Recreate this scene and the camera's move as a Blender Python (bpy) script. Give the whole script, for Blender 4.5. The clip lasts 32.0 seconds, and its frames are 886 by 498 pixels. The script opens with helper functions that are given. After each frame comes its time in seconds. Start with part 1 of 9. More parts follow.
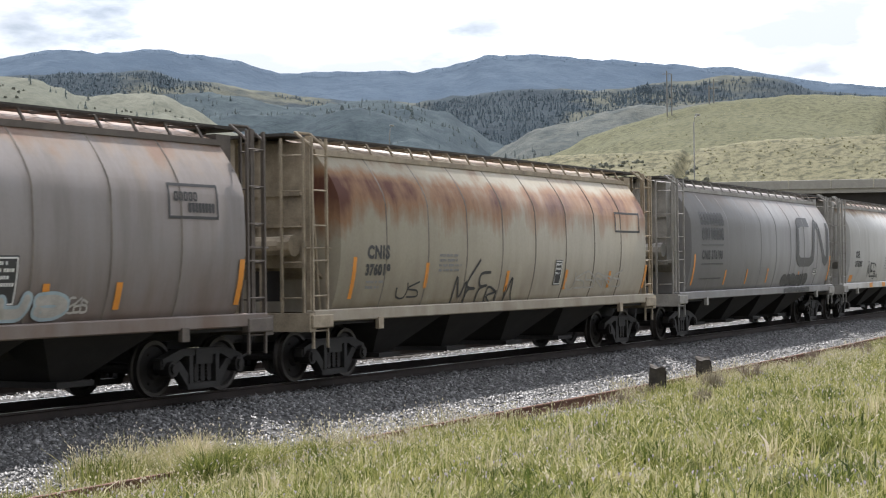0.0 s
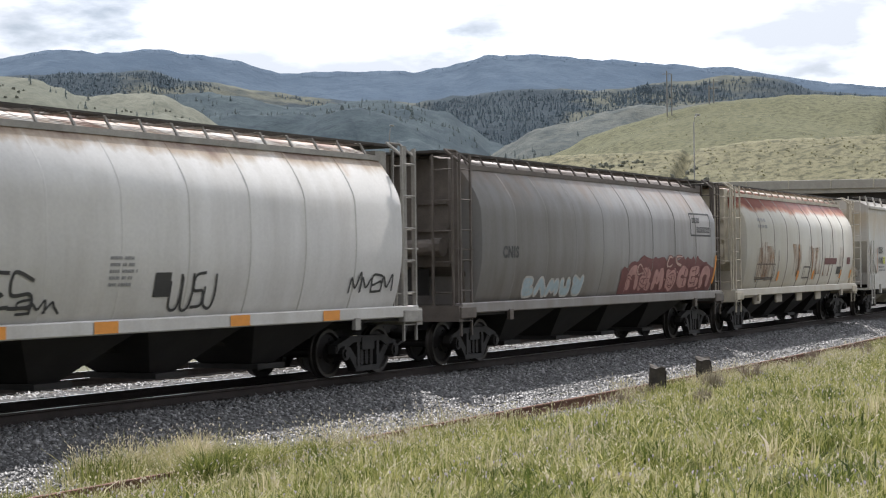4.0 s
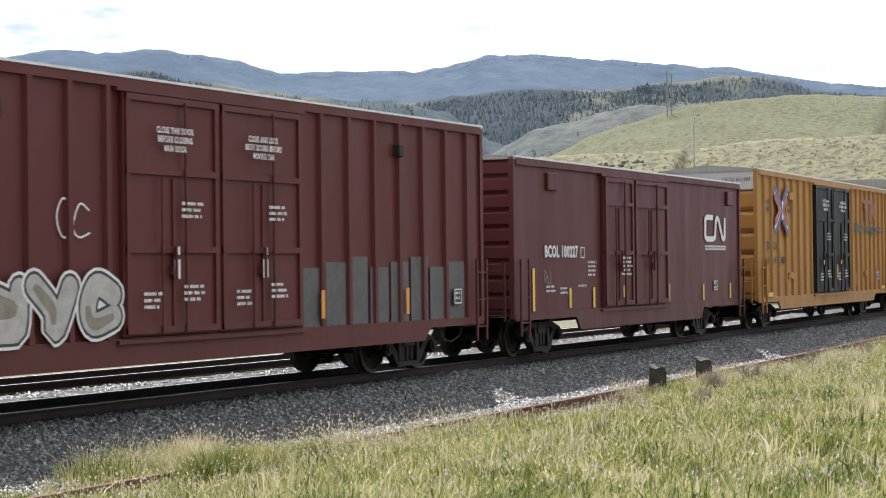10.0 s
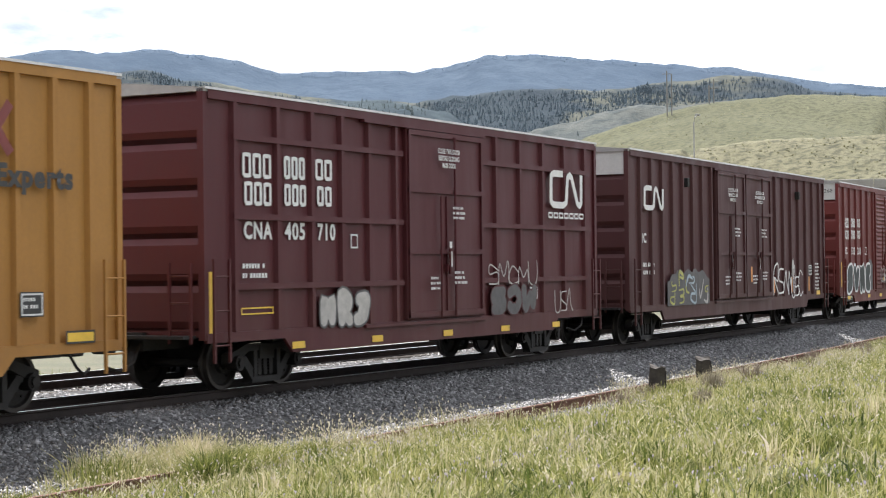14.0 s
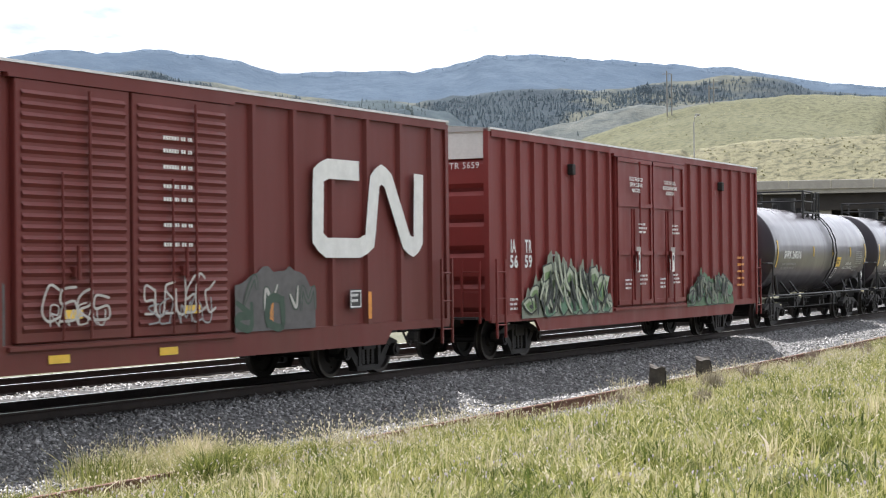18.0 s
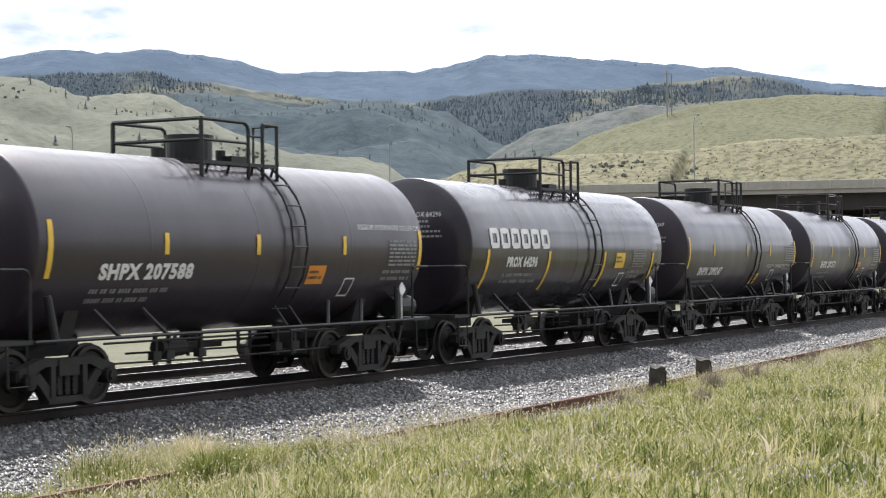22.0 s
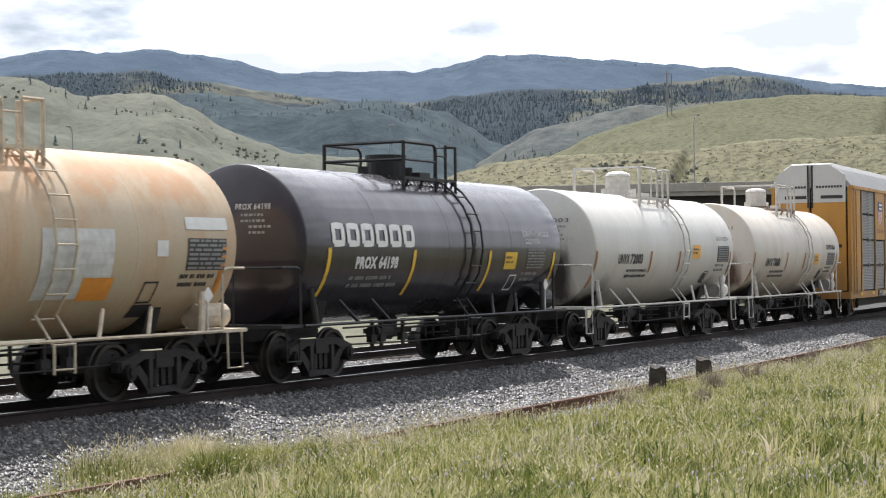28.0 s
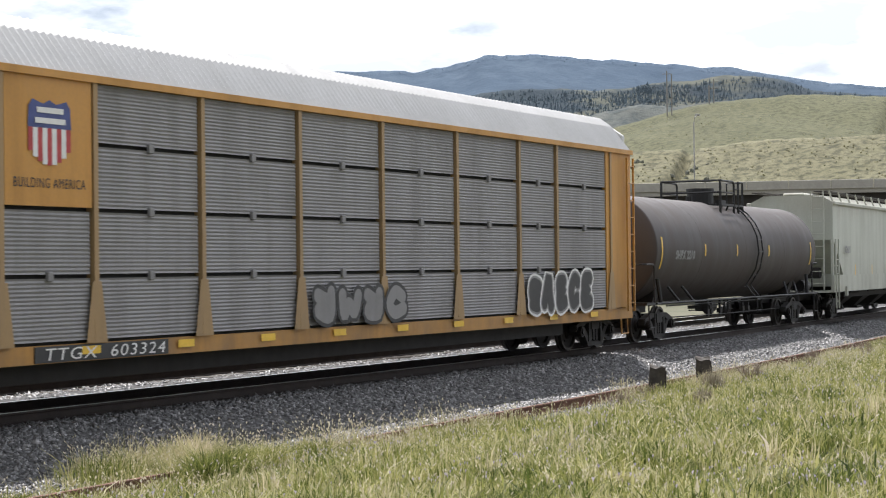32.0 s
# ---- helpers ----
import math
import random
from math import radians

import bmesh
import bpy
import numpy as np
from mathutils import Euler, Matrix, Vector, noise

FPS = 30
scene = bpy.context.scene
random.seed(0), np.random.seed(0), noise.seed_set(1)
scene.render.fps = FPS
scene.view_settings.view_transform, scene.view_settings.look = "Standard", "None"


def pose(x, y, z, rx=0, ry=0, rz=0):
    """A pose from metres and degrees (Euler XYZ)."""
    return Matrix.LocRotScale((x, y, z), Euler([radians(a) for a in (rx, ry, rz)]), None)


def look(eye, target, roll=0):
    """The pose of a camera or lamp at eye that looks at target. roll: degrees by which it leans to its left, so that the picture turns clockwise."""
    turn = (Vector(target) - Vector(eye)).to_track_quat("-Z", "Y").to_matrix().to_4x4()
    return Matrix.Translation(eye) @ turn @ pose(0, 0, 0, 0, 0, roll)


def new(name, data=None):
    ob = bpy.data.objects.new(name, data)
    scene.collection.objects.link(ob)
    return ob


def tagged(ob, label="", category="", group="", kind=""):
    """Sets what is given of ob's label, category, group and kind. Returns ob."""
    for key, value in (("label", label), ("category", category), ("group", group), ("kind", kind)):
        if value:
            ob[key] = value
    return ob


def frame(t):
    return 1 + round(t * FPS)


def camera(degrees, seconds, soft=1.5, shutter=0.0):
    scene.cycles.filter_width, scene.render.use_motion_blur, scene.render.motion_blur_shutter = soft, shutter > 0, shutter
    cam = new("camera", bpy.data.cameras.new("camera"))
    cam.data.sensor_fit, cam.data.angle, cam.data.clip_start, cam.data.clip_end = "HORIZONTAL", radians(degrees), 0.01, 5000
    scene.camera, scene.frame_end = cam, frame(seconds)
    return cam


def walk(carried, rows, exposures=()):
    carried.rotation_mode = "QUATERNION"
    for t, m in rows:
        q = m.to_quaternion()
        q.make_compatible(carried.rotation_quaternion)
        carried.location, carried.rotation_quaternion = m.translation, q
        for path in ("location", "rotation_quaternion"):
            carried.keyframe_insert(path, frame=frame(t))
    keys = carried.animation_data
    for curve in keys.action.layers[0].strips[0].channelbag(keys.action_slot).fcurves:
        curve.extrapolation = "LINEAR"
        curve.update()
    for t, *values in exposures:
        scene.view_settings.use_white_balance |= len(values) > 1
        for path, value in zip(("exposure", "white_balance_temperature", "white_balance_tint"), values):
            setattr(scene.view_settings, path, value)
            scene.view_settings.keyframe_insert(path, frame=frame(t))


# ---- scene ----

# ---- camera ----
cam = camera(28.36, 32.0, soft=1.1, shutter=0.1)
EYE = (0.0, -18.21, 2.01)
YAW, PITCH = radians(28.293), radians(0.640)
AIM = (EYE[0] + 100 * math.cos(YAW), EYE[1] + 100 * math.sin(YAW), EYE[2] + 100 * math.tan(PITCH))
walk(cam, [(0.0, look(EYE, AIM, -0.656)), (32.0, look(EYE, AIM, -0.656))],
     exposures=[(t, e + 0.1, 6220, 13) for t, e in ((0.0, 0.27), (3.0, 0.18), (5.0, 0.08), (7.0, 0.0), (8.0, 0.0), (9.0, 0.38), (9.6, 0.55), (10.4, 0.55), (14.0, 0.60), (14.6, 0.76), (16.5, 0.74), (18.0, 0.68), (20.0, 0.53), (21.5, 0.45), (23.0, 0.55), (25.5, 0.58), (27.4, 0.20), (28.6, 0.26), (30.0, 0.06), (31.0, 0.16), (32.0, 0.32))])

# ---- light ----
SUN_TO = Vector((2.9, 1.75, 5.45)).normalized()
world = bpy.data.worlds.new("sky")
scene.world = world
world.use_nodes = True


def build_sky():
    nt = world.node_tree
    nt.nodes.clear()
    n, l = nt.nodes.new, nt.links.new
    sky = n("ShaderNodeTexSky")
    sky.sky_type, sky.sun_disc = "NISHITA", False
    sky.sun_elevation = math.asin(SUN_TO.z)
    sky.sun_rotation = math.atan2(SUN_TO.x, SUN_TO.y)
    sky.air_density, sky.dust_density = 1.0, 1.5
    co = n("ShaderNodeTexCoord")
    mp = n("ShaderNodeMapping")
    mp.inputs["Scale"].default_value = (1.0, 1.0, 3.2)
    mp.inputs["Location"].default_value = (0.33, 0.1, 0.35)
    l(co.outputs["Generated"], mp.inputs["Vector"])
    big = n("ShaderNodeTexNoise")
    big.inputs["Scale"].default_value, big.inputs["Detail"].default_value = 5.0, 8.0
    big.inputs["Roughness"].default_value = 0.56
    l(mp.outputs[0], big.inputs["Vector"])
    cover = n("ShaderNodeMapRange")
    cover.inputs["From Min"].default_value, cover.inputs["From Max"].default_value = 0.31, 0.43
    l(big.outputs["Fac"], cover.inputs["Value"])
    thick = n("ShaderNodeTexNoise")
    thick.inputs["Scale"].default_value, thick.inputs["Detail"].default_value = 9.0, 6.0
    l(mp.outputs[0], thick.inputs["Vector"])
    ramp = n("ShaderNodeValToRGB")
    ramp.color_ramp.elements[0].position, ramp.color_ramp.elements[0].color = 0.34, (15.5, 15.7, 16.1, 1)
    ramp.color_ramp.elements[1].position, ramp.color_ramp.elements[1].color = 0.62, (6.3, 6.65, 7.0, 1)
    l(thick.outputs["Fac"], ramp.inputs["Fac"])
    nrm = n("ShaderNodeVectorMath")
    nrm.operation = "NORMALIZE"
    l(co.outputs["Generated"], nrm.inputs[0])
    dot = n("ShaderNodeVectorMath")
    dot.operation = "DOT_PRODUCT"
    dot.inputs[1].default_value = SUN_TO
    l(nrm.outputs[0], dot.inputs[0])
    glow = n("ShaderNodeMapRange")
    glow.inputs["From Min"].default_value, glow.inputs["From Max"].default_value = -0.2, 0.65
    glow.inputs["To Min"].default_value, glow.inputs["To Max"].default_value = 0.42, 1.9
    l(dot.outputs["Value"], glow.inputs["Value"])
    lit = n("ShaderNodeVectorMath")
    lit.operation = "SCALE"
    l(ramp.outputs[0], lit.inputs[0])
    l(glow.outputs[0], lit.inputs["Scale"])
    mix = n("ShaderNodeMix")
    mix.data_type = "RGBA"
    l(cover.outputs[0], mix.inputs["Factor"])
    l(sky.outputs[0], mix.inputs[6])
    l(lit.outputs[0], mix.inputs[7])
    bg = n("ShaderNodeBackground")
    bg.inputs["Strength"].default_value = 0.062
    l(mix.outputs[2], bg.inputs["Color"])
    out = n("ShaderNodeOutputWorld")
    l(bg.outputs[0], out.inputs["Surface"])


build_sky()
sun = new("sun", bpy.data.lights.new("sun", "SUN"))
sun.data.energy, sun.data.angle, sun.data.color = 5.0, radians(0.6), (1.0, 0.95, 0.87)
sun.matrix_world = look(SUN_TO * 100, (0, 0, 0))

# ---- the line and the train's run ----
BEND = 6.5535e-4


def clamp(v, a, b):
    return max(a, min(b, v))


def on_line(s, off=0.0, z=0.0):
    """Pose on the gently curved main line at station s, off metres across it."""
    u = s - 30.0
    c = clamp(u, -50.0, 75.0)
    y = BEND * c * c + 2 * BEND * c * (u - c)
    a = math.atan(2 * BEND * c)
    return pose(s - off * math.sin(a), y + off * math.cos(a), z, 0, 0, math.degrees(a))


def line_point(s, off=0.0, z=0.0):
    return on_line(s, off, z).translation


SPEED = [(0.0, 12.365), (8.0, 12.318), (16.0, 12.390), (24.0, 12.649), (32.0, 12.445)]


def run(t):
    """How far the train has come at t seconds."""
    total = 0.0
    for (ta, va), (tb, vb) in zip(SPEED, SPEED[1:]):
        if t <= ta:
            break
        e = min(t, tb)
        ve = va + (vb - va) * (e - ta) / (tb - ta)
        total += (va + ve) / 2 * (e - ta)
    return total


# ---- materials ----
def node_mat(name):
    m = bpy.data.materials.new(name)
    m.use_nodes = True
    nt = m.node_tree
    return m, nt, nt.nodes["Principled BSDF"], nt.nodes.new, nt.links.new


def rgb(c):
    return (c[0], c[1], c[2], 1.0)


def noise_node(nt, vec, scale, detail=5.0, rough=0.55, stretch=None):
    n = nt.nodes.new("ShaderNodeTexNoise")
    n.inputs["Scale"].default_value = scale
    n.inputs["Detail"].default_value = detail
    n.inputs["Roughness"].default_value = rough
    if stretch:
        mp = nt.nodes.new("ShaderNodeMapping")
        mp.inputs["Scale"].default_value = stretch
        nt.links.new(vec, mp.inputs["Vector"])
        vec = mp.outputs[0]
    nt.links.new(vec, n.inputs["Vector"])
    return n.outputs["Fac"]


def span(nt, val, a, b, lo=0.0, hi=1.0):
    n = nt.nodes.new("ShaderNodeMapRange")
    n.inputs["From Min"].default_value, n.inputs["From Max"].default_value = a, b
    n.inputs["To Min"].default_value, n.inputs["To Max"].default_value = lo, hi
    nt.links.new(val, n.inputs["Value"])
    return n.outputs[0]


def blend(nt, fac, a, b, mode="MIX"):
    n = nt.nodes.new("ShaderNodeMix")
    n.data_type, n.blend_type = "RGBA", mode
    for sock, v in ((n.inputs["Factor"], fac), (n.inputs[6], a), (n.inputs[7], b)):
        if isinstance(v, (int, float)):
            sock.default_value = v
        elif isinstance(v, tuple):
            sock.default_value = rgb(v)
        else:
            nt.links.new(v, sock)
    return n.outputs[2]


def calc(nt, op, a, b):
    n = nt.nodes.new("ShaderNodeMath")
    n.operation = op
    for sock, v in ((n.inputs[0], a), (n.inputs[1], b)):
        if isinstance(v, (int, float)):
            sock.default_value = v
        else:
            nt.links.new(v, sock)
    return n.outputs[0]


def bump(nt, bs, val, strength, dist=0.02):
    n = nt.nodes.new("ShaderNodeBump")
    n.inputs["Strength"].default_value, n.inputs["Distance"].default_value = strength, dist
    nt.links.new(val, n.inputs["Height"])
    nt.links.new(n.outputs[0], bs.inputs["Normal"])


RUST = (0.15, 0.050, 0.022)


def paint(name, col, grime=0.35, grime_col=(0.10, 0.085, 0.07), rough=0.5, rust=0.0, rust_from=3.2, rust_to=4.3,
          low=0.0, low_col=(0.11, 0.075, 0.05), rust_col=RUST, fringe=(0.33, 0.20, 0.09), spec=0.5, coat=0.0, seed=0.0, band=None, coat_rough=0.2, saddles=()):
    """Railcar paint: streaked by weather, with rust that bleeds from the roof edge and road dirt thrown up from below."""
    m, nt, bs, n, l = node_mat(name)
    co = nt.nodes.new("ShaderNodeTexCoord").outputs["Object"]
    mp = n("ShaderNodeMapping")
    mp.inputs["Location"].default_value = (seed * 7.3, 0, 0)
    l(co, mp.inputs["Vector"])
    v = mp.outputs[0]
    sep = n("ShaderNodeSeparateXYZ")
    l(co, sep.inputs[0])
    z = sep.outputs["Z"]
    broad = noise_node(nt, v, 0.7, 4)
    streak = noise_node(nt, v, 1.5, 7, 0.62, (1.3, 1.0, 0.16))
    fine = noise_node(nt, v, 18.0, 4)
    c = blend(nt, span(nt, broad, 0.3, 0.7, 0, 0.5), col, tuple(x * 0.82 for x in col))
    c = blend(nt, calc(nt, "MULTIPLY", span(nt, streak, 0.45, 0.75), grime), c, grime_col)
    if low:
        k = calc(nt, "MULTIPLY", span(nt, z, 2.4, 0.9), span(nt, noise_node(nt, v, 1.4, 5, 0.6, (1, 1, 0.5)), 0.25, 0.65))
        c = blend(nt, calc(nt, "MULTIPLY", k, low), c, low_col)
    for x0 in saddles:
        # near-black round a bolster: a soft heap that widens downwards
        away = calc(nt, "ABSOLUTE", calc(nt, "SUBTRACT", sep.outputs["X"], x0), 0.0)
        heap = calc(nt, "ADD", calc(nt, "MULTIPLY", away, 0.42), calc(nt, "SUBTRACT", z, 1.05))
        heap = calc(nt, "ADD", heap, span(nt, noise_node(nt, v, 1.8, 5), 0.3, 0.7, -0.14, 0.14))
        c = blend(nt, span(nt, heap, 0.82, 0.30, 0.0, 0.94), c, (0.030, 0.024, 0.020))
    if rust:
        drip = noise_node(nt, v, 1.15, 8, 0.66, (1.0, 1.0, 0.34))
        edge = span(nt, z, rust_from, rust_to)
        wet = calc(nt, "ADD", calc(nt, "MULTIPLY", edge, 0.42), drip)
        c = blend(nt, calc(nt, "MULTIPLY", span(nt, wet, 0.66, 0.84), rust * 0.75), c, fringe)
        c = blend(nt, calc(nt, "MULTIPLY", span(nt, wet, 0.76, 0.92), rust), c, rust_col)
    if band:
        # broad rust blooms at one height, ochre round a purple-brown heart, running down
        zc, up, down, heart, halo, weight = band
        swell = noise_node(nt, v, 0.62, 7, 0.6, (1.0, 1.0, 0.55))
        runs = noise_node(nt, v, 2.2, 7, 0.66, (1.9, 1.0, 0.10))
        lift = calc(nt, "MINIMUM", span(nt, z, zc - down, zc), span(nt, z, zc + up, zc + up * 0.35))
        wet = calc(nt, "ADD", calc(nt, "MULTIPLY", lift, weight), calc(nt, "ADD", calc(nt, "MULTIPLY", swell, 0.74), calc(nt, "MULTIPLY", runs, 0.26)))
        c = blend(nt, span(nt, wet, 0.66, 0.78, 0, 0.85), c, halo)
        c = blend(nt, span(nt, wet, 0.79, 0.90, 0, 0.92), c, heart)
    c = blend(nt, span(nt, fine, 0.35, 0.65, 0, 0.08), c, (0.06, 0.055, 0.05))
    l(c, bs.inputs["Base Color"])
    l(span(nt, streak, 0.3, 0.7, rough - 0.08, rough + 0.15), bs.inputs["Roughness"])
    bs.inputs["Specular IOR Level"].default_value = spec
    bs.inputs["Coat Weight"].default_value, bs.inputs["Coat Roughness"].default_value = coat, coat_rough
    bump(nt, bs, calc(nt, "ADD", calc(nt, "MULTIPLY", fine, 0.3), calc(nt, "MULTIPLY", broad, 3.0)), 0.02 if coat >= 1.0 else 0.10, 0.02)
    return m


def plain(name, col, rough=0.6, metal=0.0, var=0.3, scale=6.0, bmp=0.15, glow=0.0):
    m, nt, bs, n, l = node_mat(name)
    co = n("ShaderNodeTexCoord").outputs["Object"]
    a = noise_node(nt, co, scale, 6)
    b = noise_node(nt, co, scale * 9, 3)
    k = calc(nt, "ADD", calc(nt, "MULTIPLY", a, 0.7), calc(nt, "MULTIPLY", b, 0.3))
    l(blend(nt, span(nt, k, 0.3, 0.7), tuple(x * (1 - var) for x in col), tuple(min(1, x * (1 + var * 0.6)) for x in col)), bs.inputs["Base Color"])
    bs.inputs["Roughness"].default_value, bs.inputs["Metallic"].default_value = rough, metal
    bump(nt, bs, k, bmp, 0.01)
    return m


STEEL_DARK = plain("grimy_black_steel", (0.019, 0.0175, 0.0165), 0.75, 0.0, 0.5, 4.0)
WHEEL = plain("brown_wheel_steel", (0.017, 0.0145, 0.0135), 0.65, 0.3, 0.5, 5.0)
TREAD = plain("worn_wheel_tread", (0.055, 0.050, 0.046), 0.5, 0.7, 0.3)
RAIL_SIDE = plain("rusty_rail", (0.028, 0.020, 0.017), 0.8, 0.2, 0.5, 3.0)
RAIL_TOP = plain("polished_rail_head", (0.50, 0.49, 0.47), 0.3, 1.0, 0.2)
RUST_OLD = plain("red_brown_rust", (0.15, 0.072, 0.048), 0.9, 0.0, 0.5, 3.0)
WOOD_OLD = plain("weathered_sleeper_wood", (0.075, 0.062, 0.050), 0.9, 0.0, 0.45, 2.5, 0.4)
POST_WOOD = plain("charred_post_wood", (0.062, 0.053, 0.045), 0.9, 0.0, 0.6, 9.0, 0.8)
WHITE_MARK = plain("white_stencil_paint", (0.72, 0.72, 0.70), 0.55, 0.0, 0.12)
BLACK_MARK = plain("black_stencil_paint", (0.035, 0.035, 0.036), 0.55, 0.0, 0.2)
GREY_MARK = plain("faded_grey_stencil", (0.25, 0.25, 0.25), 0.6, 0.0, 0.2)
YELLOW_MARK = plain("yellow_reflector", (0.78, 0.50, 0.05), 0.45, 0.0, 0.15)
ORANGE_MARK = plain("orange_reflector", (0.72, 0.28, 0.035), 0.45, 0.0, 0.15)
CONCRETE = plain("weathered_concrete", (0.40, 0.38, 0.34), 0.9, 0.0, 0.25, 0.6)
GIRDER = plain("dark_girder_steel", (0.035, 0.030, 0.027), 0.8, 0.0, 0.3, 0.8)
GALV = plain("galvanised_steel", (0.16, 0.165, 0.165), 0.6, 0.3, 0.2)


def stones_mat(name, lo, hi):
    m, nt, bs, n, l = node_mat(name)
    g = n("ShaderNodeNewGeometry")
    co = n("ShaderNodeTexCoord").outputs["Object"]
    r = n("ShaderNodeValToRGB")
    r.color_ramp.elements[0].color, r.color_ramp.elements[1].color = rgb(lo), rgb(hi)
    r.color_ramp.elements.new(0.62).color = rgb(tuple(x * 0.32 + y * 0.22 for x, y in zip(lo, hi)))
    l(g.outputs["Random Per Island"], r.inputs["Fac"])
    f = noise_node(nt, co, 30, 4)
    l(blend(nt, span(nt, f, 0.3, 0.7, 0, 0.45), r.outputs[0], tuple(x * 0.6 for x in lo)), bs.inputs["Base Color"])
    bs.inputs["Roughness"].default_value = 0.5
    bs.inputs["Specular IOR Level"].default_value = 0.85
    return m


BALLAST = stones_mat("crushed_grey_stone", (0.016, 0.0155, 0.0155), (0.255, 0.25, 0.246))

# ---- mesh helpers ----
def finish(name, bm, mat, smooth=False):
    me = bpy.data.meshes.new(name)
    bm.normal_update()
    bm.to_mesh(me)
    bm.free()
    if smooth:
        me.polygons.foreach_set("use_smooth", [True] * len(me.polygons))
    me.materials.append(mat)
    return me


def part(name, bm, mat, parent, label="", smooth=False):
    """Links a bmesh, or a mesh that exists, as one mesh object under parent."""
    me = bm if isinstance(bm, bpy.types.Mesh) else finish(name, bm, mat, smooth)
    ob = new(name, me)
    ob.parent = parent
    if label:
        ob["label"] = label
    return ob


def bx(bm, x0, x1, y0, y1, z0, z1):
    v = [bm.verts.new(p) for p in ((x0, y0, z0), (x1, y0, z0), (x1, y1, z0), (x0, y1, z0), (x0, y0, z1), (x1, y0, z1), (x1, y1, z1), (x0, y1, z1))]
    for f in ((3, 2, 1, 0), (4, 5, 6, 7), (0, 1, 5, 4), (1, 2, 6, 5), (2, 3, 7, 6), (3, 0, 4, 7)):
        bm.faces.new([v[i] for i in f])
    return v


def box(*a):
    bm = bmesh.new()
    bx(bm, *a)
    return bm


def pipe(bm, pts, r, n=6, caps=True):
    """A round bar bent along pts."""
    pts = [Vector(p) for p in pts]
    rings = []
    for i, p in enumerate(pts):
        d = (pts[min(i + 1, len(pts) - 1)] - pts[max(i - 1, 0)]).normalized()
        a = d.cross(Vector((0, 0, 1)) if abs(d.z) < 0.9 else Vector((1, 0, 0))).normalized()
        b = d.cross(a)
        rings.append([bm.verts.new(p + (a * math.cos(k * math.tau / n) + b * math.sin(k * math.tau / n)) * r) for k in range(n)])
    for q, w in zip(rings, rings[1:]):
        for k in range(n):
            bm.faces.new((q[k], q[(k + 1) % n], w[(k + 1) % n], w[k]))
    if caps:
        bm.faces.new(rings[0][::-1])
        bm.faces.new(rings[-1])


def piped(pts, r, n=6):
    bm = bmesh.new()
    pipe(bm, pts, r, n)
    return bm


def prism(bm, outline, x0, x1):
    """A solid with the (y, z) outline from x0 to x1."""
    a = [bm.verts.new((x0, y, z)) for y, z in outline]
    b = [bm.verts.new((x1, y, z)) for y, z in outline]
    k = len(outline)
    for i in range(k):
        bm.faces.new((a[i], a[(i + 1) % k], b[(i + 1) % k], b[i]))
    bm.faces.new(a[::-1])
    bm.faces.new(b)


def plate(bm, outline, y0, y1):
    """A solid with the (x, z) outline from y0 to y1."""
    a = [bm.verts.new((x, y0, z)) for x, z in outline]
    b = [bm.verts.new((x, y1, z)) for x, z in outline]
    k = len(outline)
    for i in range(k):
        bm.faces.new((a[i], a[(i + 1) % k], b[(i + 1) % k], b[i]))
    bm.faces.new(a[::-1])
    bm.faces.new(b)
    bmesh.ops.recalc_face_normals(bm, faces=bm.faces)


def soften(bm, w=0.02):
    bmesh.ops.bevel(bm, geom=list(bm.edges), offset=w, segments=1, affect="EDGES")
    return bm


SHARED = {}


def shared(key, build, mat, smooth=False):
    if key not in SHARED:
        SHARED[key] = finish(key, build(), mat, smooth)
    return SHARED[key]


# ---- running gear ----
WHEEL_R = 0.457


def wheelset_bm():
    bm = bmesh.new()
    prof = [(0.0, 0.10), (0.0, 0.16), (0.06, 0.18), (0.05, 0.36), (0.0, 0.38), (-0.03, WHEEL_R + 0.025), (0.02, WHEEL_R + 0.025), (0.04, WHEEL_R), (0.12, WHEEL_R - 0.006), (0.12, 0.39), (0.075, 0.36), (0.10, 0.18), (0.16, 0.16), (0.16, 0.10)]
    n = 28
    for s in (-1, 1):
        rings = []
        for w, r in prof:
            y = s * (0.70 + w)
            rings.append([bm.verts.new((r * math.cos(k * math.tau / n), y, r * math.sin(k * math.tau / n))) for k in range(n)])
        for i in range(len(prof) - 1):
            for k in range(n):
                f = bm.faces.new((rings[i][k], rings[i][(k + 1) % n], rings[i + 1][(k + 1) % n], rings[i + 1][k]))
                f.material_index = 1 if 5 <= i <= 8 else 0
        for k in range(3):
            a = k * math.tau / 3
            pipe(bm, [(0.27 * math.cos(a), s * 0.76, 0.27 * math.sin(a)), (0.27 * math.cos(a), s * 0.815, 0.27 * math.sin(a))], 0.02, 5)
    pipe(bm, [(0, -1.08, 0), (0, 1.08, 0)], 0.085, 10)
    bmesh.ops.recalc_face_normals(bm, faces=bm.faces)
    return bm


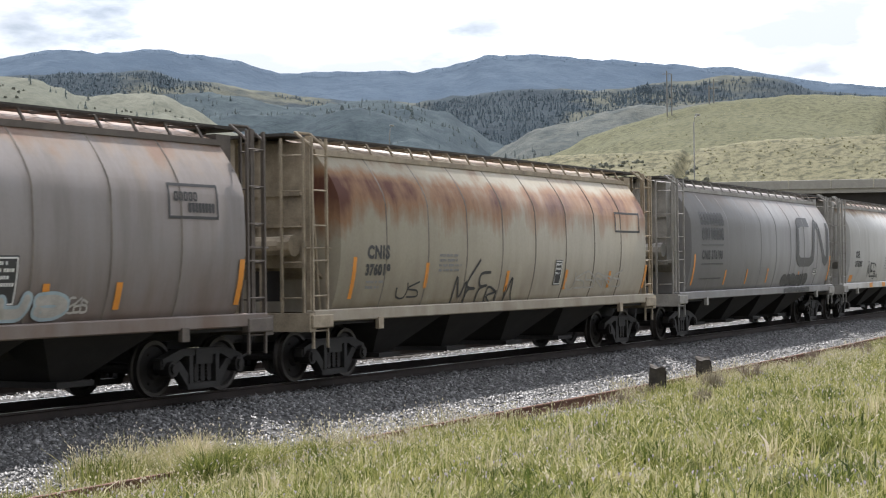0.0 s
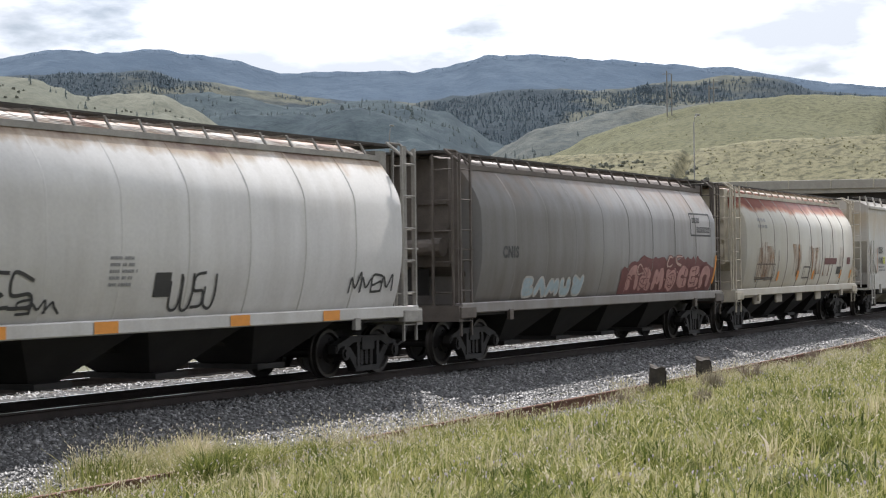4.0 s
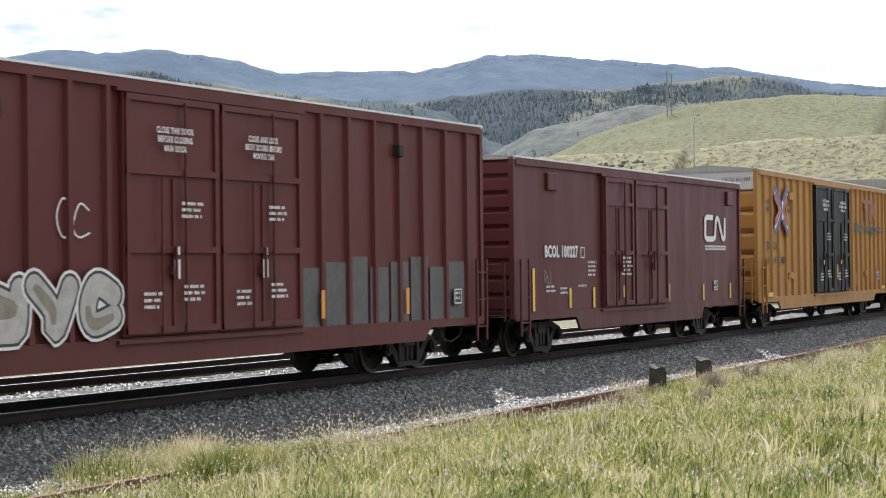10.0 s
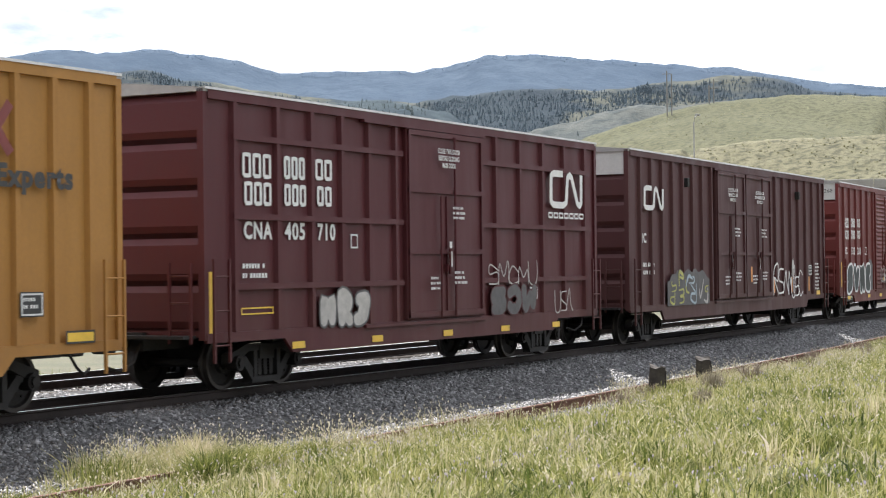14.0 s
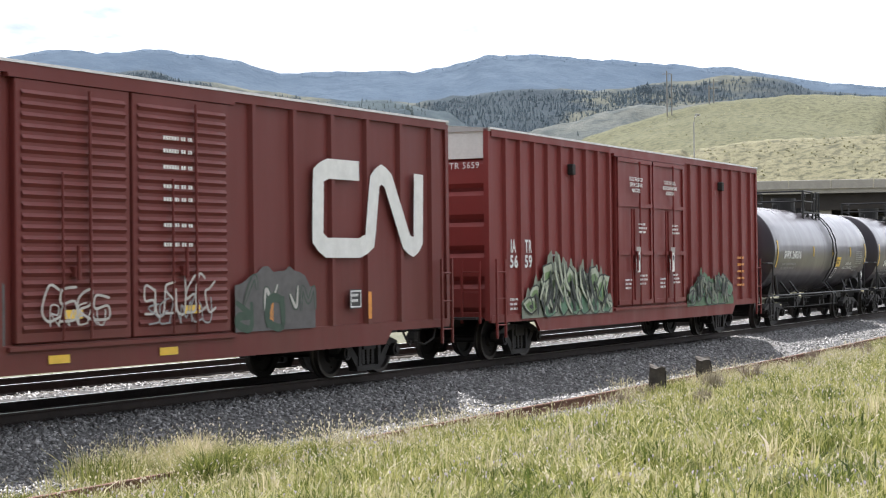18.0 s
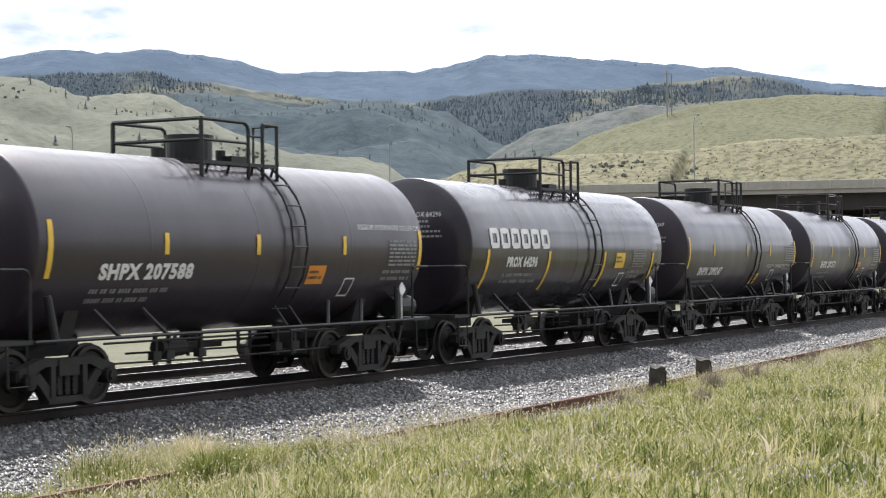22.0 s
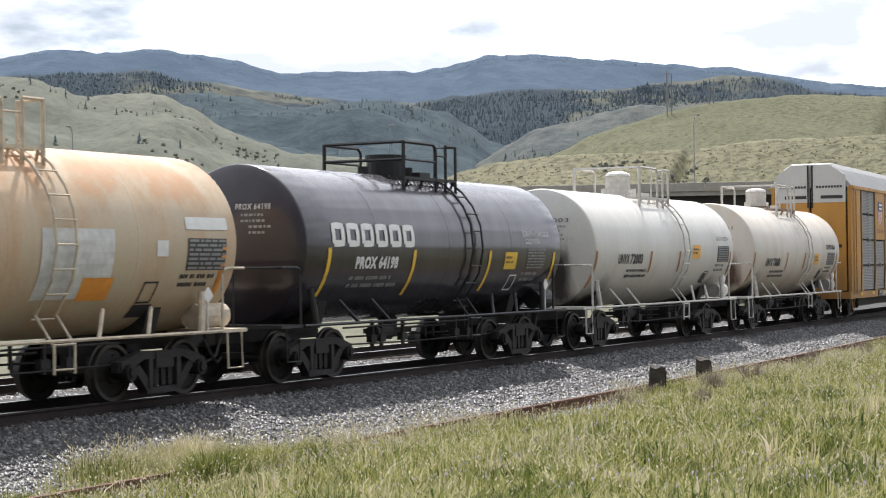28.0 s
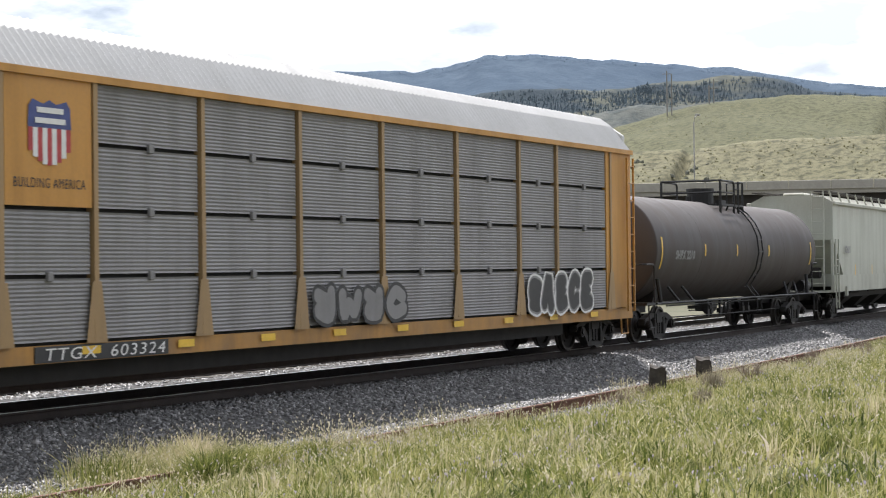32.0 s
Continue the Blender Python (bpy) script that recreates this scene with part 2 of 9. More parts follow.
def sideframe_bm():
    """Cast truck side frame, centred on the truck, on the near side."""
    bm = bmesh.new()
    y0, y1 = -1.12, -0.94
    arch = [(-1.06, 0.50), (-1.06, 0.62), (-0.60, 0.76), (0.60, 0.76), (1.06, 0.62), (1.06, 0.50), (0.78, 0.52), (0.50, 0.645), (-0.50, 0.645), (-0.78, 0.52)]
    plate(bm, arch, y0, y1)
    plate(bm, [(-0.76, 0.52), (-0.62, 0.57), (-0.30, 0.25), (-0.30, 0.13), (-0.43, 0.15)], y0, y1)
    plate(bm, [(0.76, 0.52), (0.62, 0.57), (0.30, 0.25), (0.30, 0.13), (0.43, 0.15)], y0, y1)
    bx(bm, -0.43, 0.43, y0, y1, 0.10, 0.20)
    bx(bm, -0.40, -0.30, y0 - 0.02, y1, 0.20, 0.65)
    bx(bm, 0.30, 0.40, y0 - 0.02, y1, 0.20, 0.65)
    for x in (-0.89, 0.89):
        bx(bm, x - 0.20, x + 0.20, y0 + 0.02, y1, 0.46, 0.60)
    return bm


def springs_bm():
    bm = bmesh.new()
    for x in (-0.17, 0.0, 0.17):
        for i in range(5):
            z = 0.27 + i * 0.055
            pipe(bm, [(x, -1.10, z), (x, -0.98, z)], 0.06, 8)
    return bm


def bearing_bm():
    bm = bmesh.new()
    pipe(bm, [(0, -1.20, WHEEL_R), (0, -0.98, WHEEL_R)], 0.13, 12)
    pipe(bm, [(0, -1.235, WHEEL_R), (0, -1.20, WHEEL_R)], 0.075, 10)
    for k in range(3):
        a = k * math.tau / 3
        pipe(bm, [(0.085 * math.cos(a), -1.22, WHEEL_R + 0.085 * math.sin(a)), (0.085 * math.cos(a), -1.19, WHEEL_R + 0.085 * math.sin(a))], 0.018, 5)
    return bm


def bolster_bm():
    bm = bmesh.new()
    bx(bm, -0.22, 0.22, -1.14, 1.14, 0.50, 0.74)
    bx(bm, -0.18, 0.18, -0.5, 0.5, 0.74, 0.86)
    return bm


SPINNING = []


def truck(car, x):
    """Two wheelsets, two side frames, springs, bearings and the bolster, at x on the car."""
    def put(name, key, build, mat, dx=0.0, flip=False, smooth=False):
        ob = part(name, shared(key, build, mat, smooth), mat, car)
        ob.matrix_basis = pose(x + dx, 0, 0, 0, 0, 180 if flip else 0)
        return ob
    for flip in (False, True):
        frame_ob = put("truck_side_frame", "truck_side_frame", sideframe_bm, STEEL_DARK, 0, flip)
        part("spring_pack", shared("spring_pack", springs_bm, WHEEL), WHEEL, frame_ob)
        for dx in (-0.89, 0.89):
            cap = part("bearing_cap", shared("bearing_cap", bearing_bm, WHEEL), WHEEL, frame_ob)
            cap.matrix_basis = pose(dx, 0, 0)
    put("truck_bolster", "truck_bolster", bolster_bm, STEEL_DARK)
    for dx in (-0.89, 0.89):
        me = shared("wheelset", wheelset_bm, WHEEL)
        if len(me.materials) == 1:
            me.materials.append(TREAD)
        ws = part("wheelset", me, WHEEL, car)
        ws.matrix_basis = pose(x + dx, 0, WHEEL_R)
        SPINNING.append((ws, car, x + dx))


def coupler(car, x, side):
    """Knuckle coupler with its draft sill end; side -1 at the front, 1 at the rear."""
    bm = bmesh.new()
    bx(bm, min(x, x + side * 0.55), max(x, x + side * 0.55), -0.09, 0.09, 0.76, 0.95)
    bx(bm, min(x + side * 0.45, x + side * 0.75), max(x + side * 0.45, x + side * 0.75), -0.16, 0.14, 0.70, 1.0)
    part("coupler", soften(bm, 0.03), STEEL_DARK, car, "dark cast steel knuckle coupler")
    part("air_hose", piped([(x + side * 0.1, -0.35, 0.85), (x + side * 0.3, -0.38, 0.55), (x + side * 0.55, -0.30, 0.42), (x + side * 0.8, -0.2, 0.5)], 0.025), STEEL_DARK, car)


def ladder(car, x, y, z0, z1, along="x", width=0.42, mat=None, step=0.42):
    """Two stiles with rungs; along x on a side, along y on an end."""
    bm = bmesh.new()
    dx, dy = (width / 2, 0) if along == "x" else (0, width / 2)
    for s in (-1, 1):
        bx(bm, x + s * dx - 0.022, x + s * dx + 0.022, y + s * dy - 0.022, y + s * dy + 0.022, z0, z1)
    ob = part("ladder", bm, mat, car)
    k = max(2, int((z1 - z0) / step))
    rung = shared("rung%.2f%s%s" % (width, along, mat.name), lambda: piped([(-dx, -dy, 0), (dx, dy, 0)], 0.016, 5), mat)
    for i in range(k):
        r = part("rung", rung, mat, ob)
        r.matrix_basis = pose(x, y, z0 + (i + 0.5) * (z1 - z0) / k)
    return ob


# ---- markings ----
FONT_CACHE = {}


def letters(text, size, bold=0.0, slant=0.0, squeeze=1.0):
    """A flat mesh of text in the x-z plane, its foot at the origin; it reads from -y."""
    cu = bpy.data.curves.new("text", "FONT")
    cu.body, cu.size, cu.fill_mode, cu.resolution_u = text, size, "FRONT", 3
    cu.offset, cu.shear, cu.space_character = bold, slant, 1.14
    ob = bpy.data.objects.new("text", cu)
    me = bpy.data.meshes.new_from_object(ob)
    bpy.data.objects.remove(ob)
    bpy.data.curves.remove(cu)
    me.materials.clear()
    for v in me.vertices:
        v.co = (v.co.x * squeeze, 0.0, v.co.y)
    return me


def flat_side(y):
    return lambda z: y


def laid(me, x, z, side):
    """Moves a flat marking to its place on the car's side, side(z) giving y there."""
    for v in me.vertices:
        zz = v.co.z + z
        v.co = (v.co.x + x, side(zz) - 0.012 + v.co.y, zz)


def lettering(car, text, x, z, size, mat, side, bold=0.0, slant=0.0, squeeze=1.0, width=0.0, name="lettering"):
    me = letters(text, size, bold, slant, squeeze)
    if width:
        w = max(v.co.x for v in me.vertices) - min(v.co.x for v in me.vertices)
        for v in me.vertices:
            v.co.x *= width / w
    laid(me, x, z, side)
    me.materials.append(mat)
    return part(name, me, mat, car)


def strip(bm, x0, x1, z0, z1, side, steps=1, lean=0.0):
    """A painted patch that follows the side's curve."""
    cols = []
    for i in range(steps + 1):
        z = z0 + (z1 - z0) * i / steps
        d = lean * i / steps
        y = side(z) - 0.012
        cols.append((bm.verts.new((x0 + d, y, z)), bm.verts.new((x1 + d, y, z))))
    for a, b in zip(cols, cols[1:]):
        bm.faces.new((a[0], a[1], b[1], b[0]))


def patch(car, name, x0, x1, z0, z1, mat, side, steps=1, lean=0.0, label=""):
    bm = bmesh.new()
    strip(bm, x0, x1, z0, z1, side, steps, lean)
    return part(name, bm, mat, car, label)


def fine_print(car, x, z, w, rows, mat, side, rowh=0.10, seed=0, name="small_stencil"):
    """Stencilled data too small to read, as short bars."""
    rnd = random.Random(seed + int(x * 10))
    bm = bmesh.new()
    for r in range(rows):
        zz = z - r * rowh
        xx = x
        end = x + w * rnd.uniform(0.72, 1.0)
        left = rnd.randrange(2, 7)
        while xx < end - 0.03:
            k = rowh * rnd.uniform(0.26, 0.46)
            strip(bm, xx, xx + k, zz, zz + rowh * 0.5, side)
            left -= 1
            xx += k + rowh * (0.15 if left else 0.55)
            left = left or rnd.randrange(2, 7)
    ob = part(name, bm, mat, car)
    ob["kind"] = "stuff"
    return ob


def ribbon(bm, pts, w, side, lift=0.0, taper=0.0):
    """A flat stroke of width w through (x, z) points on the side, drawn out to a point at its ends by taper."""
    fine = [pts[0]]
    for (xa, za), (xb, zb) in zip(pts, pts[1:]):
        k = max(1, int(math.hypot(xb - xa, zb - za) / 0.15))
        fine += [(xa + (xb - xa) * i / k, za + (zb - za) * i / k) for i in range(1, k + 1)]
    pts = fine
    prev = None
    for i, (x, z) in enumerate(pts):
        xa, za = pts[max(i - 1, 0)]
        xb, zb = pts[min(i + 1, len(pts) - 1)]
        d = math.hypot(xb - xa, zb - za) or 1.0
        ww = w * (1 - taper + taper * math.sin(math.pi * (0.06 + 0.88 * i / max(1, len(pts) - 1))))
        nx, nz = -(zb - za) / d * ww / 2, (xb - xa) / d * ww / 2
        a = bm.verts.new((x + nx, side(z + nz) - 0.012 - lift, z + nz))
        b = bm.verts.new((x - nx, side(z - nz) - 0.012 - lift, z - nz))
        if prev:
            bm.faces.new((prev[0], prev[1], b, a))
        prev = (a, b)


def curve_pts(ctrl, k=5):
    out = []
    n = len(ctrl)
    for i in range(n - 1):
        p0, p1, p2, p3 = ctrl[max(i - 1, 0)], ctrl[i], ctrl[i + 1], ctrl[min(i + 2, n - 1)]
        for j in range(k):
            t = j / k
            out.append(tuple(0.5 * (2 * p1[c] + (p2[c] - p0[c]) * t + (2 * p0[c] - 5 * p1[c] + 4 * p2[c] - p3[c]) * t * t + (3 * p1[c] - p0[c] - 3 * p2[c] + p3[c]) * t ** 3) for c in (0, 1)))
    out.append(ctrl[-1])
    return out


GLYPHS = [
    [(0.9, 0.85), (0.4, 1.0), (0.05, 0.5), (0.35, 0.05), (0.95, 0.2)],
    [(0.05, 0.0), (0.15, 0.9), (0.5, 0.35), (0.85, 0.95), (0.95, 0.05)],
    [(0.9, 0.95), (0.2, 0.9), (0.15, 0.55), (0.8, 0.5), (0.85, 0.1), (0.1, 0.05)],
    [(0.1, 0.0), (0.15, 1.0), (0.8, 0.85), (0.75, 0.55), (0.2, 0.5), (0.9, 0.0)],
    [(0.1, 0.95), (0.2, 0.1), (0.7, 0.0), (0.9, 0.5), (0.85, 1.0)],
    [(0.0, 0.05), (0.45, 1.0), (0.6, 0.55), (0.95, 0.0)],
    [(0.85, 1.0), (0.15, 0.9), (0.2, 0.5), (0.7, 0.52), (0.2, 0.48), (0.15, 0.05), (0.95, 0.1)],
]


def ragged_patch(car, x0, x1, z0, z1, mat, side, rnd, name="graffiti_ground", label=""):
    """A loose patch of spray with a jagged crown."""
    bm = bmesh.new()
    n = max(8, int((x1 - x0) / 0.16))
    k = 5
    prev = None
    for i in range(n + 1):
        u = i / n
        x = x0 + (x1 - x0) * u
        crown = z0 + (z1 - z0) * (0.66 + 0.34 * min(1.0, math.sin(math.pi * clamp(u, 0.03, 0.97)) * 1.8)) * rnd.uniform(0.84, 1.0)
        col = [bm.verts.new((x, side(z0 + (crown - z0) * q / k) - 0.012, z0 + (crown - z0) * q / k)) for q in range(k + 1)]
        if prev:
            for q in range(k):
                bm.faces.new((prev[q], col[q], col[q + 1], prev[q + 1]))
        prev = col
    return part(name, bm, mat, car, label)


def blob(bm, cx, cz, pts, side, lift):
    """A filled rounded shape round (cx, cz), in rings so that it follows the side."""
    rings = 4
    hub = bm.verts.new((cx, side(cz) - 0.012 - lift, cz))
    prev = None
    for r in range(1, rings + 1):
        ring = []
        for x, z in pts:
            xx, zz = cx + (x - cx) * r / rings, cz + (z - cz) * r / rings
            ring.append(bm.verts.new((xx, side(zz) - 0.012 - lift, zz)))
        m = len(ring)
        for i in range(m):
            if prev:
                bm.faces.new((prev[i], prev[(i + 1) % m], ring[(i + 1) % m], ring[i]))
            else:
                bm.faces.new((hub, ring[(i + 1) % m], ring[i]))
        prev = ring


def graffiti(car, x0, x1, z0, z1, n, fill, line, side, seed=1, edge=0.07, halo=None, shade=None, fat=0.30):
    """Spray-painted throw-up that spells nothing: fat overlapping strokes with an outline and a halo."""
    rnd = random.Random(seed)
    cw, h = (x1 - x0) / n, z1 - z0
    w = min(fat * h, 0.42 * cw)
    m = w / 2 + edge

    def stroke(bm, pts, width, lift):
        ribbon(bm, pts, width, side, lift)
        for x, z in (pts[0], pts[-1]):
            blob(bm, x, z, [(x + width / 2 * math.cos(k * math.tau / 12), z + width / 2 * math.sin(k * math.tau / 12)) for k in range(12)], side, lift)
    for i in range(n):
        g = GLYPHS[rnd.randrange(len(GLYPHS))]
        flip, lean = rnd.random() < 0.5, rnd.uniform(-0.2, 0.25)
        hh = h * rnd.uniform(0.86, 1.0)
        ctrl = []
        for a, b in g:
            a, b = (1 - a, 1 - b) if flip else (a, b)
            ctrl.append((x0 + m + (cw * (i + 0.02) if n > 1 else 0.0) + (cw * 1.12 - 2 * m) * a + lean * cw * (b - 0.5) * 0.5 + rnd.uniform(-0.05, 0.05) * cw,
                         z0 + m + (hh - 2 * m) * b + rnd.uniform(-0.04, 0.04) * hh))
        pts = [(x, clamp(z, z0 + m, z1 - m)) for x, z in curve_pts(ctrl, 6)]
        base = 0.002 + 0.0022 * i
        bm = bmesh.new()
        stroke(bm, pts, w + 2 * edge + (2 * edge if halo else 0.0), base)
        letter = part("graffiti_letter", bm, halo or line, car)
        if halo:
            bm = bmesh.new()
            stroke(bm, pts, w + 2 * edge, base + 0.0005)
            part("letter_outline", bm, line, letter)
        bm = bmesh.new()
        stroke(bm, pts, w, base + 0.0010)
        part("letter_fill", bm, fill, letter)
        if shade:
            bm = bmesh.new()
            ribbon(bm, pts[len(pts) // 2:], w * 0.55, side, base + 0.0014, 0.6)
            part("letter_shading", bm, shade, letter)


def wildstyle(car, x0, x1, z0, z1, count, ground, tones, edge, side, seed=1):
    """Interlocked, pointed strokes sprayed over one another on a dark ground."""
    rnd = random.Random(seed)
    base = ragged_patch(car, x0, x1, z0, z1, ground, side, rnd, "graffiti_ground", "tangle of sprayed strokes on a dark ground")
    h = z1 - z0
    for i in range(count):
        u = (i + rnd.random()) / count
        cx = x0 + (x1 - x0) * (0.06 + 0.88 * ((u * 2.618) % 1.0))
        room = (0.55 + 0.45 * math.sin(math.pi * (cx - x0) / (x1 - x0))) * h
        sz = rnd.uniform(0.35, 0.62) * room
        g = GLYPHS[rnd.randrange(len(GLYPHS))]
        flip = rnd.random() < 0.5
        ctrl = []
        for a, b in g[:rnd.randrange(3, len(g) + 1)]:
            a, b = (1 - a, 1 - b) if flip else (a, b)
            ctrl.append((cx + (a - 0.5) * sz * 1.25, clamp(z0 + 0.06 + (room - sz - 0.08) * rnd.uniform(0.45, 0.55) * ((i % 3) / 1.0) + sz * b, z0 + 0.05, z0 + room - 0.03)))
        pts = curve_pts(ctrl, 6)
        w = rnd.uniform(0.05, 0.115)
        bl, bf = bmesh.new(), bmesh.new()
        lift = 0.003 + 0.0008 * i
        ribbon(bl, pts, w + 0.055, side, lift, 0.55)
        ribbon(bf, pts, w, side, lift + 0.0005, 0.7)
        k = part("graffiti_stroke", bl, edge, base)
        part("fill_stroke", bf, tones[i % len(tones)], base)


def spray_piece(car, x0, x1, z0, z1, ground, pale, body, low, line, side, seed=1, letters_wide=6, peak=0.35):
    """A large sprayed piece that spells nothing: outlined pointed shapes, pale above and green below, on a ragged pale ground."""
    rnd = random.Random(seed)
    w, h = x1 - x0, z1 - z0
    crown = lambda u: clamp(0.28 + 2.1 * u, 0.28, 0.80 + 0.20 * math.exp(-((u - peak) / 0.10) ** 2)) * (1.0 if u < 0.86 else 1.0 - (u - 0.86) * 5.5)
    bm = bmesh.new()
    n, k, prev, step = int(w / 0.07), 6, None, 1.0
    for i in range(n + 1):
        u = i / n
        if i % 2 == 0:
            step = rnd.uniform(0.74, 1.0) if rnd.random() < 0.8 else 1.06
        top = z0 + h * crown(u) * step
        col = [bm.verts.new((x0 + w * u, side(z0 + (top - z0) * q / k) - 0.012, z0 + (top - z0) * q / k)) for q in range(k + 1)]
        if prev:
            for q in range(k):
                bm.faces.new((prev[q], col[q], col[q + 1], prev[q + 1]))
        prev = col
    base = part("graffiti_ground", bm, ground, car, "ragged ground of a sprayed piece in greens")

    def shape(cx, cz, rx, rz):
        m = rnd.randrange(5, 8)
        a0 = rnd.random() * math.tau
        out = []
        for q in range(m):
            a = a0 + (q + rnd.uniform(-0.25, 0.25)) * math.tau / m
            r = rnd.uniform(0.62, 1.18)
            out.append((cx + math.cos(a) * rx * r, clamp(cz + math.sin(a) * rz * r, z0 + 0.03, z1)))
        dense = []
        for (xa, za), (xb, zb) in zip(out, out[1:] + out[:1]):
            bx_, bz_ = rnd.uniform(-0.10, 0.16) * (zb - za), rnd.uniform(-0.16, 0.10) * (xb - xa)
            for t in (0.0, 0.25, 0.5, 0.75):
                s = 4 * t * (1 - t)
                dense.append((xa + (xb - xa) * t + bx_ * s, clamp(za + (zb - za) * t + bz_ * s, z0 + 0.03, z1)))
        return dense

    def grown(pts, cx, cz, d):
        return [(x + (x - cx) / (math.hypot(x - cx, z - cz) + 1e-6) * d, z + (z - cz) / (math.hypot(x - cx, z - cz) + 1e-6) * d) for x, z in pts]
    lift = 0.001
    count = letters_wide * 3
    for i in range(count):
        u = 0.06 + 0.88 * ((i * 0.618 + rnd.uniform(-0.03, 0.03)) % 1.0)
        room = h * crown(u) * 0.9
        cx = x0 + w * u
        cz = z0 + room * (0.25 if i % 3 == 0 else 0.52 if i % 3 == 1 else 0.72)
        rx, rz = w / letters_wide * rnd.uniform(0.34, 0.52), room * rnd.uniform(0.24, 0.36)
        pts = shape(cx, cz, rx, rz)
        lift += 0.0016
        bm = bmesh.new()
        blob(bm, cx, cz, grown(pts, cx, cz, 0.042), side, lift)
        k = part("graffiti_shape", bm, line, base)
        for mat, size, drop, up in ((pale, 1.0, 0.0, 0.0005), (body if i % 3 else low, 0.74, 0.20, 0.0010), (line if i % 2 else low, 0.30, 0.34, 0.0013)):
            bm = bmesh.new()
            blob(bm, cx, cz - rz * drop, [(cx + (x - cx) * size, cz - rz * drop + (z - cz) * size) for x, z in pts], side, lift + up)
            part("shape_fill", bm, mat, base)
    for i in range(letters_wide * 7):
        u = 0.05 + 0.88 * rnd.random()
        room = h * crown(u) * 0.95
        cx, sz = x0 + w * u, rnd.uniform(0.3, 0.7) * room
        za = z0 + 0.04 + rnd.random() * (room - sz - 0.05)
        lean = rnd.uniform(-0.5, 0.5)
        pts = curve_pts([(cx - lean * sz, za), (cx + rnd.uniform(-0.1, 0.1), za + sz * 0.5), (cx + lean * sz * 0.6, za + sz)], 5)
        lift += 0.0012
        dark = i % 3 != 0
        bm = bmesh.new()
        ribbon(bm, pts, (0.06, 0.13)[i % 2] if dark else 0.12, side, lift, 0.95)
        part("graffiti_stroke", bm, line if dark else pale, base)
        if not dark:
            bm = bmesh.new()
            ribbon(bm, [(x + 0.06, z) for x, z in pts], 0.04, side, lift + 0.0006, 0.9)
            part("graffiti_stroke", bm, line, base)


def tag(car, x0, x1, z0, z1, mat, side, seed=3, w=0.035, n=5, name="graffiti_tag"):
    """A scrawl in one thin spray line."""
    rnd = random.Random(seed)
    bm = bmesh.new()
    cw = (x1 - x0) / n
    for i in range(n):
        g = GLYPHS[rnd.randrange(len(GLYPHS))]
        ribbon(bm, curve_pts([(x0 + cw * (i + 1.2 * a - .1), z0 + (z1 - z0) * (b * rnd.uniform(.6, 1.1))) for a, b in g]), w, side, 0.002 + .0003 * i)
    return part(name, bm, mat, car, "thin scrawled spray-paint tag")

# ---- land ----
def grid_mesh(name, xs, ys, height, mat, smooth=True):
    """A sheet over the stations xs and the offsets ys; height(x, y) gives z."""
    verts = [height(x, y) for x in xs for y in ys]
    k = len(ys)
    faces = [(i * k + j, (i + 1) * k + j, (i + 1) * k + j + 1, i * k + j + 1) for i in range(len(xs) - 1) for j in range(k - 1)]
    me = bpy.data.meshes.new(name)
    me.from_pydata(verts, [], faces)
    me.polygons.foreach_set("use_smooth", [smooth] * len(faces))
    me.materials.append(mat)
    return me


SECTION = [(-4000, 0.0), (-60, 0.0), (-18, 0.15), (-12, 0.0), (-8.0, -0.32), (-6.0, -0.58), (-5.1, -0.67), (-4.4, -0.67), (-3.2, -0.62), (-1.75, -0.24), (-1.2, -0.19), (1.2, -0.19), (1.7, -0.26), (2.3, -0.30), (2.9, -0.20),
           (5.9, -0.19), (6.6, -0.40), (8.5, -0.9), (14, -1.2), (60, -1.2), (4000, -1.2)]


def section(off):
    for (a, za), (b, zb) in zip(SECTION, SECTION[1:]):
        if off <= b:
            return za + (zb - za) * (off - a) / (b - a)
    return SECTION[-1][1]


def ground_at(s, off):
    p = line_point(s, off)
    r = noise.noise((p.x * 0.25, p.y * 0.25, 0.0)) * 0.10 + noise.noise((p.x * 0.9, p.y * 0.9, 3.0)) * 0.05
    k = clamp((abs(off + 1.0) - 3.2) / 3.0, 0.0, 1.0)
    return Vector((p.x, p.y, section(off) + r * k))


def ground_mat():
    m, nt, bs, n, l = node_mat("dry_grass_ground")
    co = n("ShaderNodeTexCoord").outputs["Object"]
    a = noise_node(nt, co, 0.35, 6)
    b = noise_node(nt, co, 6.0, 6)
    c = blend(nt, span(nt, a, 0.35, 0.65), (0.078, 0.083, 0.044), (0.118, 0.112, 0.066))
    c = blend(nt, span(nt, b, 0.45, 0.75), c, (0.065, 0.058, 0.040))
    l(c, bs.inputs["Base Color"])
    bs.inputs["Roughness"].default_value = 0.95
    bump(nt, bs, b, 0.5, 0.05)
    return m


